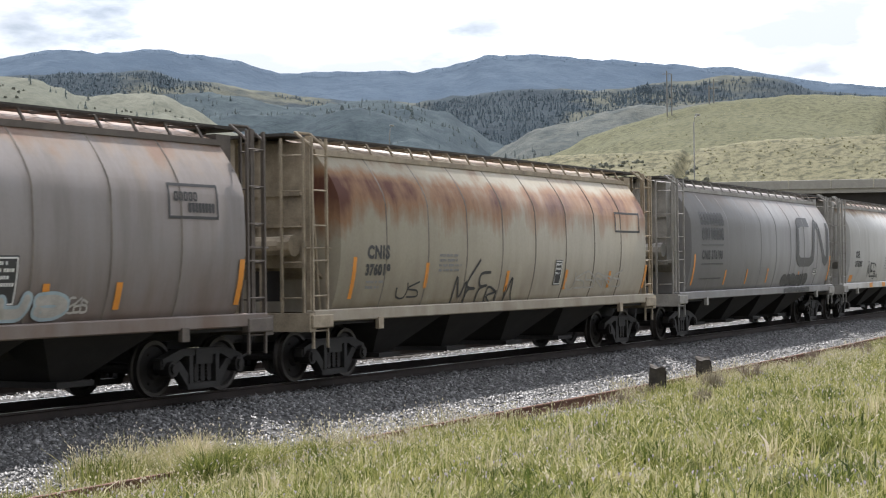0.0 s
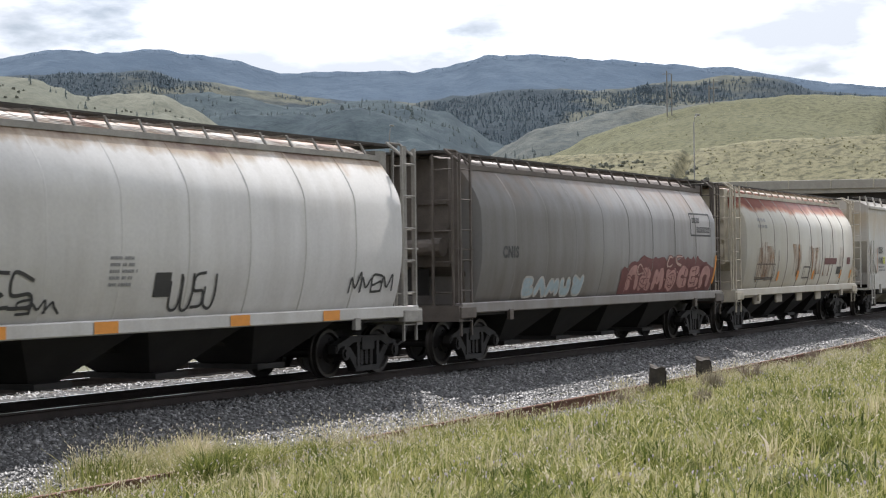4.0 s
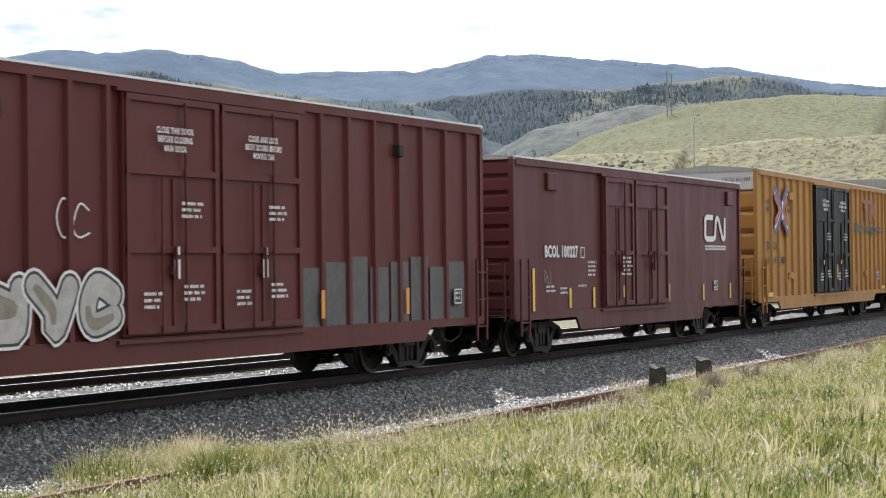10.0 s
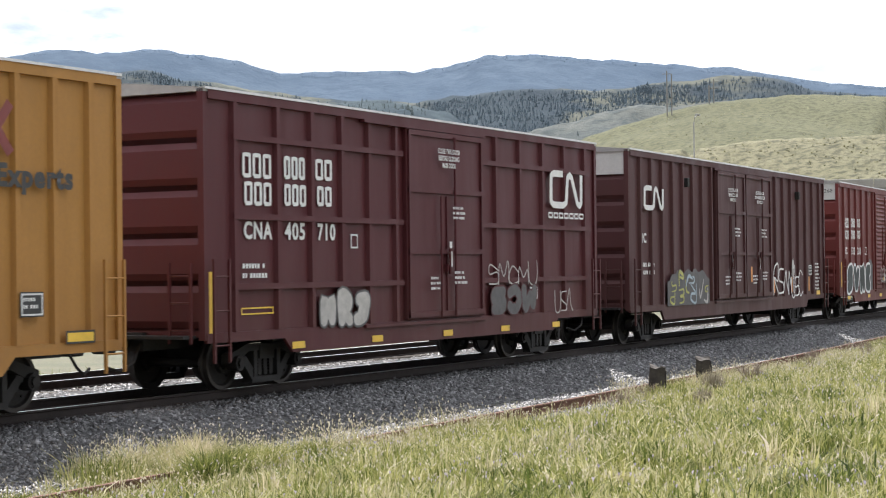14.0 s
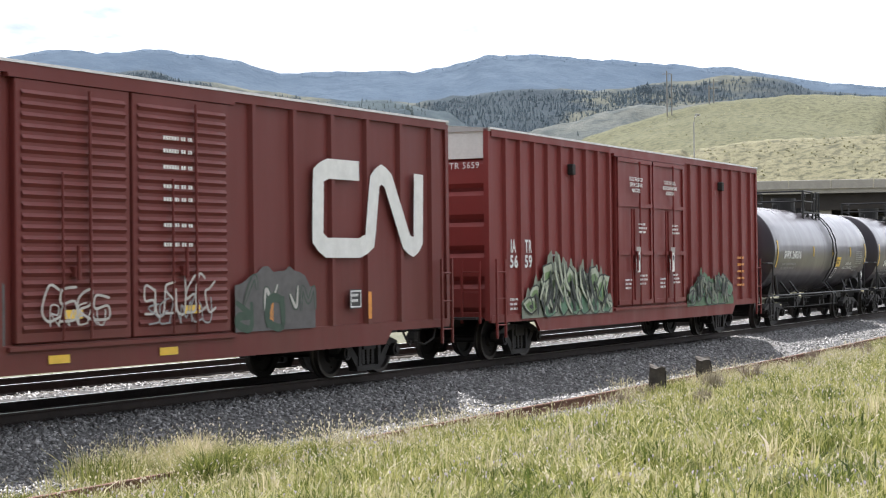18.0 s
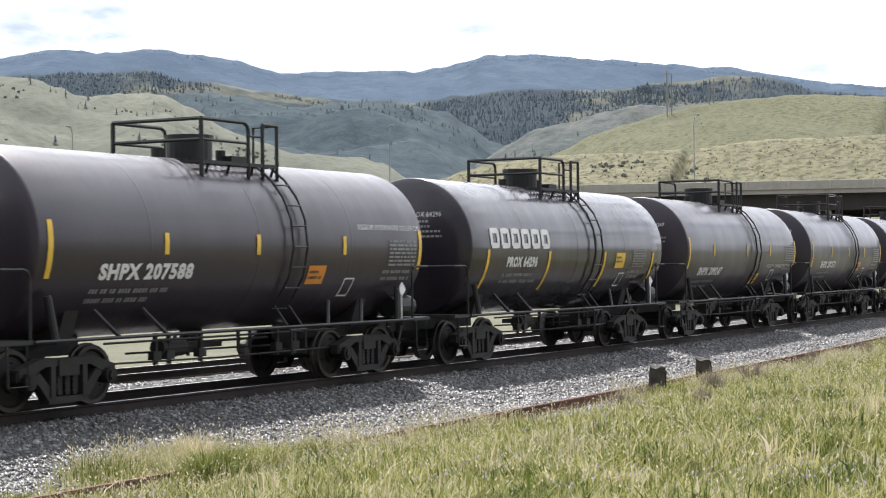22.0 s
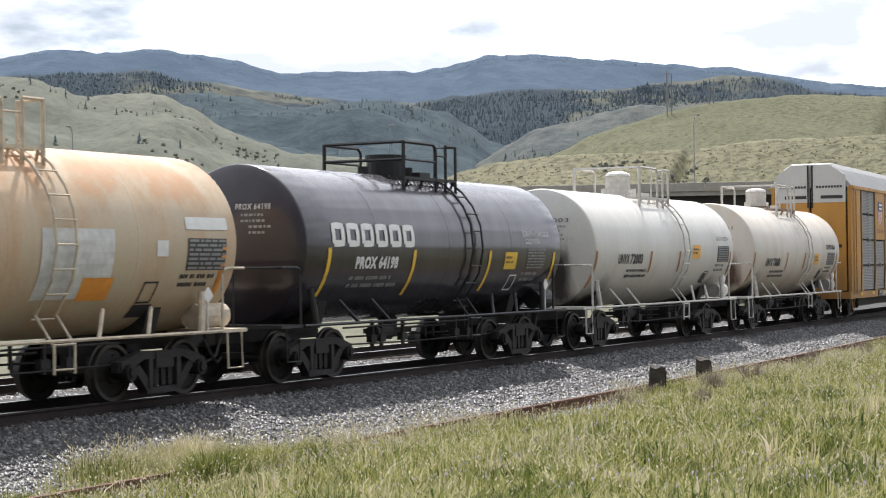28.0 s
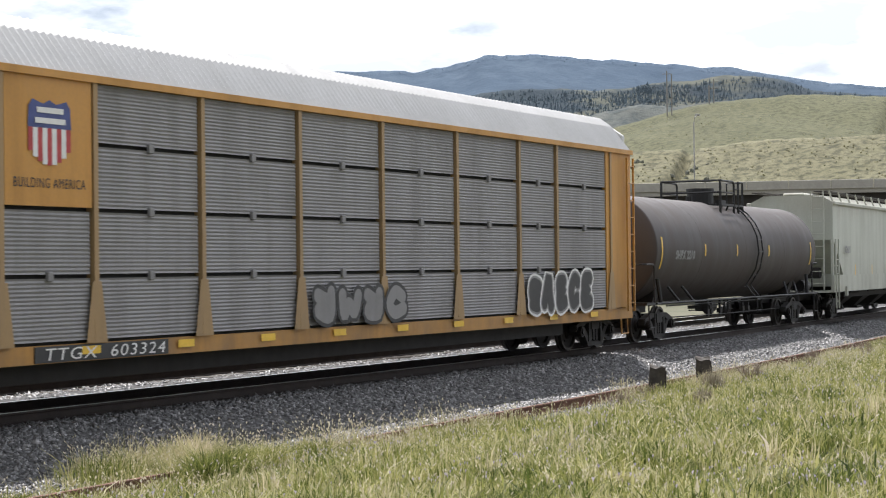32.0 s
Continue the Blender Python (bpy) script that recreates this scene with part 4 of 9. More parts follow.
    def hoop(y, x1):
        return [(p0, y, hi), (x1 - 0.12, y, hi), (x1 - 0.03, y, hi - 0.05), (x1, y, hi - 0.14), (x1, y, deck - 0.25)]
    rl = part("platform_railing", piped(hoop(-w, pb), 0.036), trim, car)
    part("railing_bar", piped(hoop(w, pb + 0.1), 0.034), trim, rl)
    for y in (-w, w):
        part("railing_post", piped([(p0, y, deck - 0.30), (p0, y, hi)], 0.042), trim, rl)
        if not domed:
            part("railing_bar", piped([(p0, y, top + 0.27), (pb, y, top + 0.27)], 0.026), trim, rl)
    for z in (hi,) if domed else (hi, top + 0.27):
        part("railing_bar", piped([(p0, -w, z), (p0, w, z)], 0.034), trim, rl)
    for x in (mid + 0.88, p1):
        part("ladder_post", piped([(x, -w, deck - 0.40), (x, -w, hi)], 0.036), trim, rl)
    part("railing_bar", piped([(mid + 0.88, -w, hi), (p1, -w, hi)], 0.03), trim, rl)
    part("railing_bar", piped([(pb, -w, top + 0.40), (mid + 0.88, -w, top + 0.40)], 0.02), trim, rl)
    part("railing_bar", piped([(p1, -w, hi), (p1, -w + 0.5, hi), (p1, -w + 0.5, deck)], 0.03), trim, rl)
    for x in (p0 + 0.2, mid - 0.1, mid + 0.6, p1 - 0.1):
        for y in (-w, w):
            part("deck_bracket", piped([(x, y, deck), (x + 0.1, y * 0.80, top - 0.42)], 0.028), deck_mat or trim, car)
    # lugs that carry the platform, standing on the crown
    for x in (p0 + 0.1, pb, p1 - 0.1):
        part("platform_saddle", box(x - 0.04, x + 0.04, -0.55, 0.55, top - 0.10, top - 0.04), trim, car)
    bm = bmesh.new()
    if domed:
        # a tall white bonnet with a dished lid, bolted down on a flange
        prof = [(0.0, 0.66), (0.14, 0.65), (0.25, 0.62), (0.32, 0.58), (0.35, 0.53), (0.355, 0.51), (0.34, 0.50), (0.34, 0.04)]
        rr = [[bm.verts.new((mid - 0.08 + max(r, 0.004) * math.cos(j * math.tau / 28), max(r, 0.004) * math.sin(j * math.tau / 28), top + h)) for j in range(28)] for r, h in prof]
        for q, e in zip(rr, rr[1:]):
            for j in range(28):
                bm.faces.new((q[j], q[(j + 1) % 28], e[(j + 1) % 28], e[j]))
        bmesh.ops.recalc_face_normals(bm, faces=bm.faces)
        hs = part("valve_housing", bm, WHITE_TRIM, car, "tall white bonnet with a dished lid")
        part("flange", piped([(mid - 0.08, 0, top - 0.09), (mid - 0.08, 0, top + 0.04)], 0.44, 22), deck_mat or trim, hs)
    else:
        pipe(bm, [(mid, 0, top - 0.08), (mid, 0, top + 0.34)], 0.40, 20)
        pipe(bm, [(mid, 0, top + 0.34), (mid, 0, top + 0.42)], 0.43, 20)
        part("valve_housing", bm, lidmat or trim, car)
    part("valve", piped([(mid - 0.75, 0.1, top - 0.09), (mid - 0.75, 0.1, top + 0.16)], 0.11, 10), lidmat or trim, car)
    part("valve", piped([(mid + 0.78, -0.1, top - 0.09), (mid + 0.78, -0.1, top + 0.20)], 0.09, 10), lidmat or trim, car)
    part("valve_box", box(mid + 0.55, mid + 1.0, -0.5, -0.3, top - 0.09, top + 0.08), lidmat or trim, car)
    # ladder that follows the shell up to the platform
    lx = mid + 1.10
    sd = tank_side(R + 0.10, zc)
    zs = [0.55, 0.95, 1.4, 1.9, 2.4, 2.9, 3.3, 3.6, 3.82]
    pts = [(min(sd(z), -0.6) if z > 1.2 else -1.5, z) for z in zs]
    bm = bmesh.new()
    for s in (-0.22, 0.22):
        pipe(bm, [(lx + s, y, z) for y, z in pts], 0.024)
    ld = part("ladder", bm, trim, car)
    rg = shared("tank_rung" + trim.name, lambda: piped([(-0.24, 0, 0), (0.24, 0, 0)], 0.016, 5), trim)
    for z in [0.62 + 0.36 * k for k in range(9)]:
        y = -1.5 if z < 1.2 else min(sd(z), -0.6)
        part("rung", rg, trim, ld).matrix_basis = pose(lx, y, z)
    part("step_plate", box(lx - 0.34, lx + 0.34, -0.98, -0.62, top - 0.62, top - 0.58), trim, car)
    return car


BLACK_TRIM = plain("black_painted_fittings", (0.013, 0.013, 0.014), 0.55, 0.0, 0.3)
WHITE_TRIM = plain("dirty_white_fittings", (0.58, 0.56, 0.52), 0.55, 0.0, 0.35)
CREAM_TRIM = plain("rust_stained_cream_fittings", (0.55, 0.47, 0.36), 0.6, 0.0, 0.4)


# ---- boxcars ----
def end_wall_bm(x, face, z0, z1, ribs, hw=1.5):
    """Corrugated end: broad horizontal swells."""
    bm = bmesh.new()
    prof = [(0.0, z0)]
    step = (z1 - z0) / ribs
    for i in range(ribs):
        b = z0 + i * step
        prof += [(0.0, b + step * 0.06), (0.06, b + step * 0.20), (0.06, b + step * 0.80), (0.0, b + step * 0.94)]
    prof.append((0.0, z1))
    a = [bm.verts.new((x + face * d, -hw, z)) for d, z in prof]
    b = [bm.verts.new((x + face * d, hw, z)) for d, z in prof]
    for i in range(len(prof) - 1):
        bm.faces.new((a[i], a[i + 1], b[i + 1], b[i]))
    bmesh.ops.recalc_face_normals(bm, faces=bm.faces)
    return bm


def boxcar(x0, length, body, label, z0=0.95, z1=4.95, posts=8, door=(8.0, 12.6), door_mat=None, door_kind="plug", white_end=None, end_ribs=5, hw=1.52, belt=(), sill=(2.3, 0.35), roof=None, rear_posts=None, name="boxcar", front_at=None):
    car = railcar(name, x0, length, label, "boxcar", "boxcars of the train")
    L = length
    part("car_body", box(0.10, L - 0.10, -hw, hw, z0, z1 - 0.05), body, car)
    for x, face in ((0.10, -1), (L - 0.10, 1)):
        e = part("corrugated_end", end_wall_bm(x, face, z0 + 0.1, z1 - (0.62 if white_end else 0.05), end_ribs, hw), body, car)
    for x in (0.0, L - 0.12):
        for y in (-hw - 0.05, hw - 0.07):
            part("corner_post", box(x, x + 0.12, y, y + 0.12, z0 - 0.05, z1), body, car)
    if white_end:
        for x in (0.04, L - 0.10):
            part("end_panel", box(x - 0.004, x + 0.06, -hw + 0.01, hw - 0.01, z1 - 0.62, z1 - 0.02), white_end, car, "white-painted upper end panel")
    # roof with slight pitch and ribs
    bm = bmesh.new()
    prism(bm, [(-hw - 0.06, z1 - 0.05), (hw + 0.06, z1 - 0.05), (hw + 0.06, z1 + 0.01), (0, z1 + 0.16), (-hw - 0.06, z1 + 0.01)], 0.0, L)
    bmesh.ops.recalc_face_normals(bm, faces=bm.faces)
    part("roof", bm, roof or GALV_ROOF, car)
    rib = shared("roof_rib%.2f%.2f" % (hw, z1), lambda: piped([(0, -hw + 0.2, z1 + 0.03), (0, 0, z1 + 0.16), (0, hw - 0.2, z1 + 0.03)], 0.02, 5), roof or GALV_ROOF)
    k = int(L / 1.2)
    for i in range(1, k):
        part("roof_rib", rib, roof or GALV_ROOF, car).matrix_basis = pose(L * i / k, 0, 0)
    # Pale strip added to paint the sunlit line along the eave.
    part("roof_edge", box(0.02, L - 0.02, -hw - 0.085, -hw - 0.055, z1 - 0.012, z1 + 0.028), EAVE_GLINT, car)
    # top chord and sills
    for s in (-1, 1):
        y = s * (hw + 0.03)
        part("top_chord", box(0.12, L - 0.12, min(y - .04, y + .04), max(y - .04, y + .04), z1 - 0.16, z1 - 0.01), body, car)
        a, d = sill
        bm = bmesh.new()
        plate(bm, [(0.05, z0 + 0.06), (0.05, z0 - 0.10), (a, z0 - 0.10), (a + 0.25, z0 - d), (L - a - 0.25, z0 - d), (L - a, z0 - 0.10), (L - 0.05, z0 - 0.10), (L - 0.05, z0 + 0.06)], y - 0.03, y + 0.03)
        part("side_sill", bm, body, car)
    # outside posts
    post = shared("side_post%.2f%.2f%.2f%s" % (hw, z0, z1, body.name), lambda: post_bm(z0, z1, hw), body)
    def run_posts(a, b, n):
        for i in range(n):
            x = a + (b - a) * i / max(1, n - 1)
            for flip in (0, 180):
                ob = part("side_post", post, body, car)
                ob.matrix_basis = pose(x, 0, 0, 0, 0, flip)
    if posts:
        if front_at:
            for x in front_at:
                run_posts(x, x, 1)
        else:
            run_posts(0.85, door[0] - 0.30, posts)
        run_posts(door[1] + 0.75, L - 0.70, rear_posts or posts)
    for z in belt:
        for s in (-1, 1):
            y = s * (hw + 0.055)
            part("belt_rail", box(0.8, door[0] - 0.1, min(y - .03, y + .03), max(y - .03, y + .03), z - 0.05, z + 0.05), body, car)
            part("belt_rail", box(door[1] + 0.1, L - 0.4, min(y - .03, y + .03), max(y - .03, y + .03), z - 0.05, z + 0.05), body, car)
    boxcar_doors(car, door, z0, z1, hw, door_mat or body, door_kind, body)
    centre_sill(car, L)
    for xc in (2.4, L - 2.4):
        truck(car, xc)
        part("body_bolster", box(xc - 0.2, xc + 0.2, -1.4, 1.4, 0.80, z0), STEEL_DARK, car)
    bm = bmesh.new()
    for i in range(7):
        x = 4.6 + (L - 9.2) * i / 6
        bx(bm, x - 0.06, x + 0.06, -1.45, 1.45, z0 - 0.16, z0)
    part("cross_bearer", bm, STEEL_DARK, car)
    # ladders and grabs at the corners near the camera side
    ladder(car, 0.32, -hw - 0.16, z0 - 0.42, z0 + 1.25, "x", 0.42, body)
    ladder(car, L - 0.32, -hw - 0.16, z0 - 0.42, z0 + 1.25, "x", 0.42, body)
    ladder(car, -0.16, -hw + 0.32, z0 - 0.1, z0 + 1.2, "y", 0.42, body)
    bm = bmesh.new()
    bx(bm, -0.35, 0.0, -1.4, 1.4, z0 - 0.02, z0 + 0.03)
    part("crossover_step", bm, STEEL_DARK, car)
    return car


def post_bm(z0, z1, hw):
    bm = bmesh.new()
    prism_pts = [(-0.085, 0.0), (-0.05, -0.075), (0.05, -0.075), (0.085, 0.0)]
    a = [bm.verts.new((x, -hw + y, z0 + 0.05)) for x, y in prism_pts]
    b = [bm.verts.new((x, -hw + y, z1 - 0.16)) for x, y in prism_pts]
    for i in range(3):
        bm.faces.new((a[i], a[i + 1], b[i + 1], b[i]))
    bm.faces.new(a[::-1])
    bm.faces.new(b)
    bmesh.ops.recalc_face_normals(bm, faces=bm.faces)
    return bm


def boxcar_doors(car, door, z0, z1, hw, mat, kind, track_mat=None):
    a, b = door
    leaves = [(a, (a + b) / 2 - 0.03), ((a + b) / 2 + 0.03, b)] if kind != "single" else [(a, b)]
    if kind == "offset":
        leaves = [(a, a + 1.9), (a + 2.0, b)]
    y0 = -hw - 0.10
    for i, (p, q) in enumerate(leaves):
        d = part("sliding_door", soften(box(p, q, y0, -hw + 0.01, z0 + 0.08, z1 - 0.22), 0.015), mat, car)
        if kind == "ribbed":
            n = 22
            bm = bmesh.new()
            for k in range(n):
                z = z0 + 0.2 + (z1 - z0 - 0.55) * (k + 0.5) / n
                plate_pts = [(p + 0.12, z - 0.055), (q - 0.12, z - 0.055), (q - 0.12, z + 0.055), (p + 0.12, z + 0.055)]
                v = [bm.verts.new((x, y0 - 0.001, zz)) for x, zz in plate_pts]
                w = [bm.verts.new((x, y0 - 0.035, z)) for x in (p + 0.12, q - 0.12)]
                bm.faces.new((v[0], v[1], w[1], w[0]))
                bm.faces.new((w[0], w[1], v[2], v[3]))
            bmesh.ops.recalc_face_normals(bm, faces=bm.faces)
            part("pressed_ribs", bm, mat, d)
        else:
            bm = bmesh.new()
            for z in (z0 + 0.12, z0 + 1.35, z0 + 2.55, z1 - 0.34):
                bx(bm, p + 0.02, q - 0.02, y0 - 0.05, y0, z, z + 0.10)
            for x in (p + 0.02, q - 0.12):
                bx(bm, x, x + 0.10, y0 - 0.045, y0, z0 + 0.12, z1 - 0.25)
            m = (p + q) / 2
            bx(bm, m - 0.03, m + 0.03, y0 - 0.03, y0, z0 + 0.22, z0 + 2.5)
            part("door_frame", bm, mat, d)
        # locking gear
        m = (p + q) / 2
        bm = bmesh.new()
        pipe(bm, [(m + 0.25, y0 - 0.07, z0 + 0.1), (m + 0.25, y0 - 0.07, z1 - 0.3)], 0.025)
        pipe(bm, [(m - 0.35, y0 - 0.07, z0 + 0.1), (m - 0.35, y0 - 0.07, z0 + 2.5)], 0.02)
        part("lock_rod", bm, mat, d)
        bm = bmesh.new()
        pipe(bm, [(m - 0.05, y0 - 0.10, z0 + 0.95), (m - 0.05, y0 - 0.10, z0 + 1.45)], 0.03)
        bx(bm, m - 0.12, m + 0.02, y0 - 0.09, y0, z0 + 1.0, z0 + 1.15)
        part("door_handle", bm, mat, d)
    for z in (z0 - 0.02, z1 - 0.22):
        part("door_track", box(a - 1.6 if kind == "single" else a - 0.15, b + 0.15, y0 - 0.02, -hw, z, z + 0.06), track_mat or mat, car)


# Near-white so that the eave strip reads as a highlight.
EAVE_GLINT = plain("bright_roof_edge", (0.62, 0.61, 0.60), 0.4, 0.3, 0.2)
GALV_ROOF = plain("galvanised_roof_sheet", (0.36, 0.35, 0.34), 0.5, 0.3, 0.25, 1.2)


# ---- covered hoppers ----
def hopper_half(z, wide=1.60, mid=2.5, a=2.34):
    """Half width of the rounded hopper side: nearly upright, then curling in to the roof edge."""
    if z <= mid:
        return wide * math.sqrt(max(0.0, 1 - ((z - mid) / a) ** 2))
    y = wide * math.sqrt(1 - ((min(z, 3.25) - mid) / 4.2) ** 2)
    return y - 0.534 * (max(z - 3.25, 0.0) / 0.9) ** 1.45


def grating_bm(L, w):
    """An open walkway grating, bars lengthwise and across."""
    bm = bmesh.new()
    for k in range(5):
        y = -w + 2 * w * k / 4
        bx(bm, 0.1, L - 0.1, y - 0.018, y + 0.018, 0.0, 0.035)
    n = int(L / 0.26)
    for i in range(n + 1):
        x = 0.12 + (L - 0.24) * i / n
        bx(bm, x - 0.014, x + 0.014, -w, w, 0.005, 0.03)
    return bm


HOPPER_SIDE = lambda z: -hopper_half(z)


def round_hopper(x0, length, body, label, trim, under, ribs=9, inset=0.92, hatch=True, seam=None):
    """Cylindrical-sided covered hopper."""
    car = railcar("covered_hopper", x0, length, label, "hopper car", "covered hoppers of the train")
    L = length
    a, b = inset, L - inset
    zs = [1.25 + (4.15 - 1.25) * k / 16 for k in range(17)]
    side = [(-hopper_half(z), z) for z in zs]
    outline = side + [(-1.04, 4.19), (-0.42, 4.40), (0.42, 4.40), (1.04, 4.19)] + [(-y, z) for y, z in side[::-1]]
    bm = bmesh.new()
    prism(bm, outline, a, b)
    bmesh.ops.recalc_face_normals(bm, faces=bm.faces)
    part("hopper_body", bm, body, car, "", True)
    # smooth only the curved sides
    me = car.children[-1].data
    for p in me.polygons:
        if abs(p.normal.x) > 0.9:
            p.use_smooth = False
    # seams between the side sheets
    for i in range(1, ribs):
        x = a + (b - a) * i / ribs
        bm = bmesh.new()
        for s in (1,):
            prev = None
            for y, z in side:
                v = (bm.verts.new((x - 0.02, y - 0.001, z)), bm.verts.new((x, y - 0.016, z)), bm.verts.new((x + 0.02, y - 0.001, z)))
                if prev:
                    bm.faces.new((prev[0], prev[1], v[1], v[0]))
                    bm.faces.new((prev[1], prev[2], v[2], v[1]))
                prev = v
        part("side_seam", bm, seam or SEAM, car, "", True)
    # side sill
    for s in (-1, 1):
        bm = bmesh.new()
        y = s * 1.42
        bx(bm, 0.15, L - 0.15, min(y - .09, y + .09), max(y - .09, y + .09), 1.08, 1.30)
        part("side_sill", soften(bm, 0.02), body, car)
    # roof edge angle, hatch trough and running boards
    for s in (-1, 1):
        y = s * 1.07
        part("roof_angle", box(a - 0.05, b + 0.05, min(y - .04, y + .04), max(y - .04, y + .04), 4.10, 4.20), trim, car)
        part("running_board", shared("grating%.2f" % L, lambda: grating_bm(L, 0.18), GRATE), GRATE, car).matrix_basis = pose(0, s * 0.80, 4.42)
    n = 9
    br = shared("board_bracket" + trim.name, lambda: piped([(0, -1.08, 4.16), (0, -0.93, 4.40), (0, -0.6, 4.42), (0, 0.6, 4.42), (0, 0.93, 4.40), (0, 1.08, 4.16)], 0.028, 5), trim)
    for i in range(2 * n):
        part("board_bracket", br, trim, car).matrix_basis = pose(a + (b - a) * (i + 0.5) / (2 * n), 0, 0)
    if hatch:
        hm = shared("roof_hatch" + body.name, lambda: soften(box(-0.68, 0.68, -0.38, 0.38, 4.40, 4.50), 0.04), body)
        for i in range(n):
            part("roof_hatch", hm, body, car).matrix_basis = pose(a + (b - a) * (i + 0.5) / n, 0, 0)
    # end sheets, end frames and ladders
    for end, s in ((0.0, 1), (L, -1)):
        bi = a if s == 1 else b
        part("end_sheet", box(min(end + s * 0.52, bi), max(end + s * 0.52, bi), -1.02, 1.02, 2.05, 4.30), trim, car)
        for z in (3.35, 2.78):
            part("sheet_stiffener", box(min(end + s * 0.46, end + s * 0.53), max(end + s * 0.46, end + s * 0.53), -1.02, 1.02, z, z + 0.07), trim, car)
        for y in (-1.30, -0.30, 0.30, 1.30):
            part("end_post", box(end + s * 0.34 - 0.05, end + s * 0.34 + 0.05, y - 0.045, y + 0.045, 1.1, 4.40), trim, car)
        part("end_beam", box(min(end, end + s * 0.22), max(end, end + s * 0.22), -1.5, 1.5, 0.92, 1.25), trim, car)
        part("end_deck", box(min(end + s * 0.05, end + s * 2.4), max(end + s * 0.05, end + s * 2.4), -1.4, 1.4, 1.02, 1.09), under, car)
        part("roof_platform", box(min(end + s * 0.05, bi), max(end + s * 0.05, bi), -1.0, 1.0, 4.40, 4.45), GRATE, car)
        bm = bmesh.new()
        plate(bm, [(end + s * 0.55, 2.1), (end + s * 0.65, 2.1), (end + s * 2.1, 1.09), (end + s * 2.0, 1.09)], -1.2, 1.2)
        part("slope_sheet", bm, trim, car)
        bm = bmesh.new()
        bx(bm, end + s * 0.50 - 0.02, end + s * 0.50 + 0.02, -0.55, 0.1, 1.45, 2.0)
        part("sheet_opening", bm, STEEL_DARK, car)
        bm = bmesh.new()
        pipe(bm, [(end + s * 0.30, -0.75, 2.45), (end + s * 0.30, 0.45, 2.45)], 0.17, 12)
        pipe(bm, [(end + s * 0.30, -1.0, 2.45), (end + s * 0.30, -0.75, 2.45)], 0.20, 9)
        part("brake_cylinder", bm, trim, car)
        ladder(car, end + s * 0.42, -1.46, 0.62, 4.36, "x", 0.48, trim, 0.62)
        ladder(car, end + s * 0.06, -1.12, 1.2, 4.36, "y", 0.46, trim, 0.62)
        part("ladder_head", piped([(end + s * 0.18, -1.46, 4.2), (end + s * 0.18, -1.12, 4.46), (end + s * 0.66, -1.12, 4.46), (end + s * 0.66, -1.46, 4.2)], 0.03), trim, car)
        bm = bmesh.new()
        pipe(bm, [(end + s * 0.66, -1.30, 1.3), (end + s * 0.34, -1.30, 4.2)], 0.028)
        pipe(bm, [(end + s * 0.02, -1.42, 2.4), (end + s * 0.85, -1.42, 2.4)], 0.02)
        part("end_brace", bm, trim, car)
        truck(car, end + s * 1.45)
        part("jacking_pad", box(end + s * 2.45 - 0.09, end + s * 2.45 + 0.09, -1.54, -1.46, 0.90, 1.12), trim, car)
        part("sill_bracket", soften(box(min(end + s * 0.05, end + s * 0.75), max(end + s * 0.05, end + s * 0.75), -1.54, -1.36, 0.98, 1.22), 0.02), trim, car)
    centre_sill(car, L)
    # discharge chutes
    n = 4
    w = (L - 2 * 2.7) / n
    for i in range(n):
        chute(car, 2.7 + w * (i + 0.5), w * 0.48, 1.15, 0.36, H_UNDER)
        if under is not H_UNDER:
            part("chute_rib", soften(box(2.7 + w * i - 0.35, 2.7 + w * i + 0.35, -1.38, -1.30, 0.80, 1.15), 0.03), under, car)
    return car


def chute(car, x, half, z1, z0, mat, hw=1.36, hb=0.55):
    bm = bmesh.new()
    t = [(x - half, -hw, z1), (x + half, -hw, z1), (x + half, hw, z1), (x - half, hw, z1)]
    u = [(x - 0.32, -hb, z0), (x + 0.32, -hb, z0), (x + 0.32, hb, z0), (x - 0.32, hb, z0)]
    t, u = [bm.verts.new(p) for p in t], [bm.verts.new(p) for p in u]
    for i in range(4):
        bm.faces.new((t[i], u[i], u[(i + 1) % 4], t[(i + 1) % 4]))
    bm.faces.new(u[::-1])
    bm.faces.new(t)
    bmesh.ops.recalc_face_normals(bm, faces=bm.faces)
    ob = part("discharge_chute", bm, mat, car)
    part("outlet_gate", box(x - 0.42, x + 0.42, -0.75, 0.75, z0 - 0.08, z0 + 0.01), STEEL_DARK, ob)


SEAM = plain("grimy_weld_seam", (0.20, 0.175, 0.15), 0.7, 0.0, 0.5, 1.5)
GRATE = plain("dark_walkway_grating", (0.055, 0.048, 0.042), 0.7, 0.2, 0.4, 3.0)


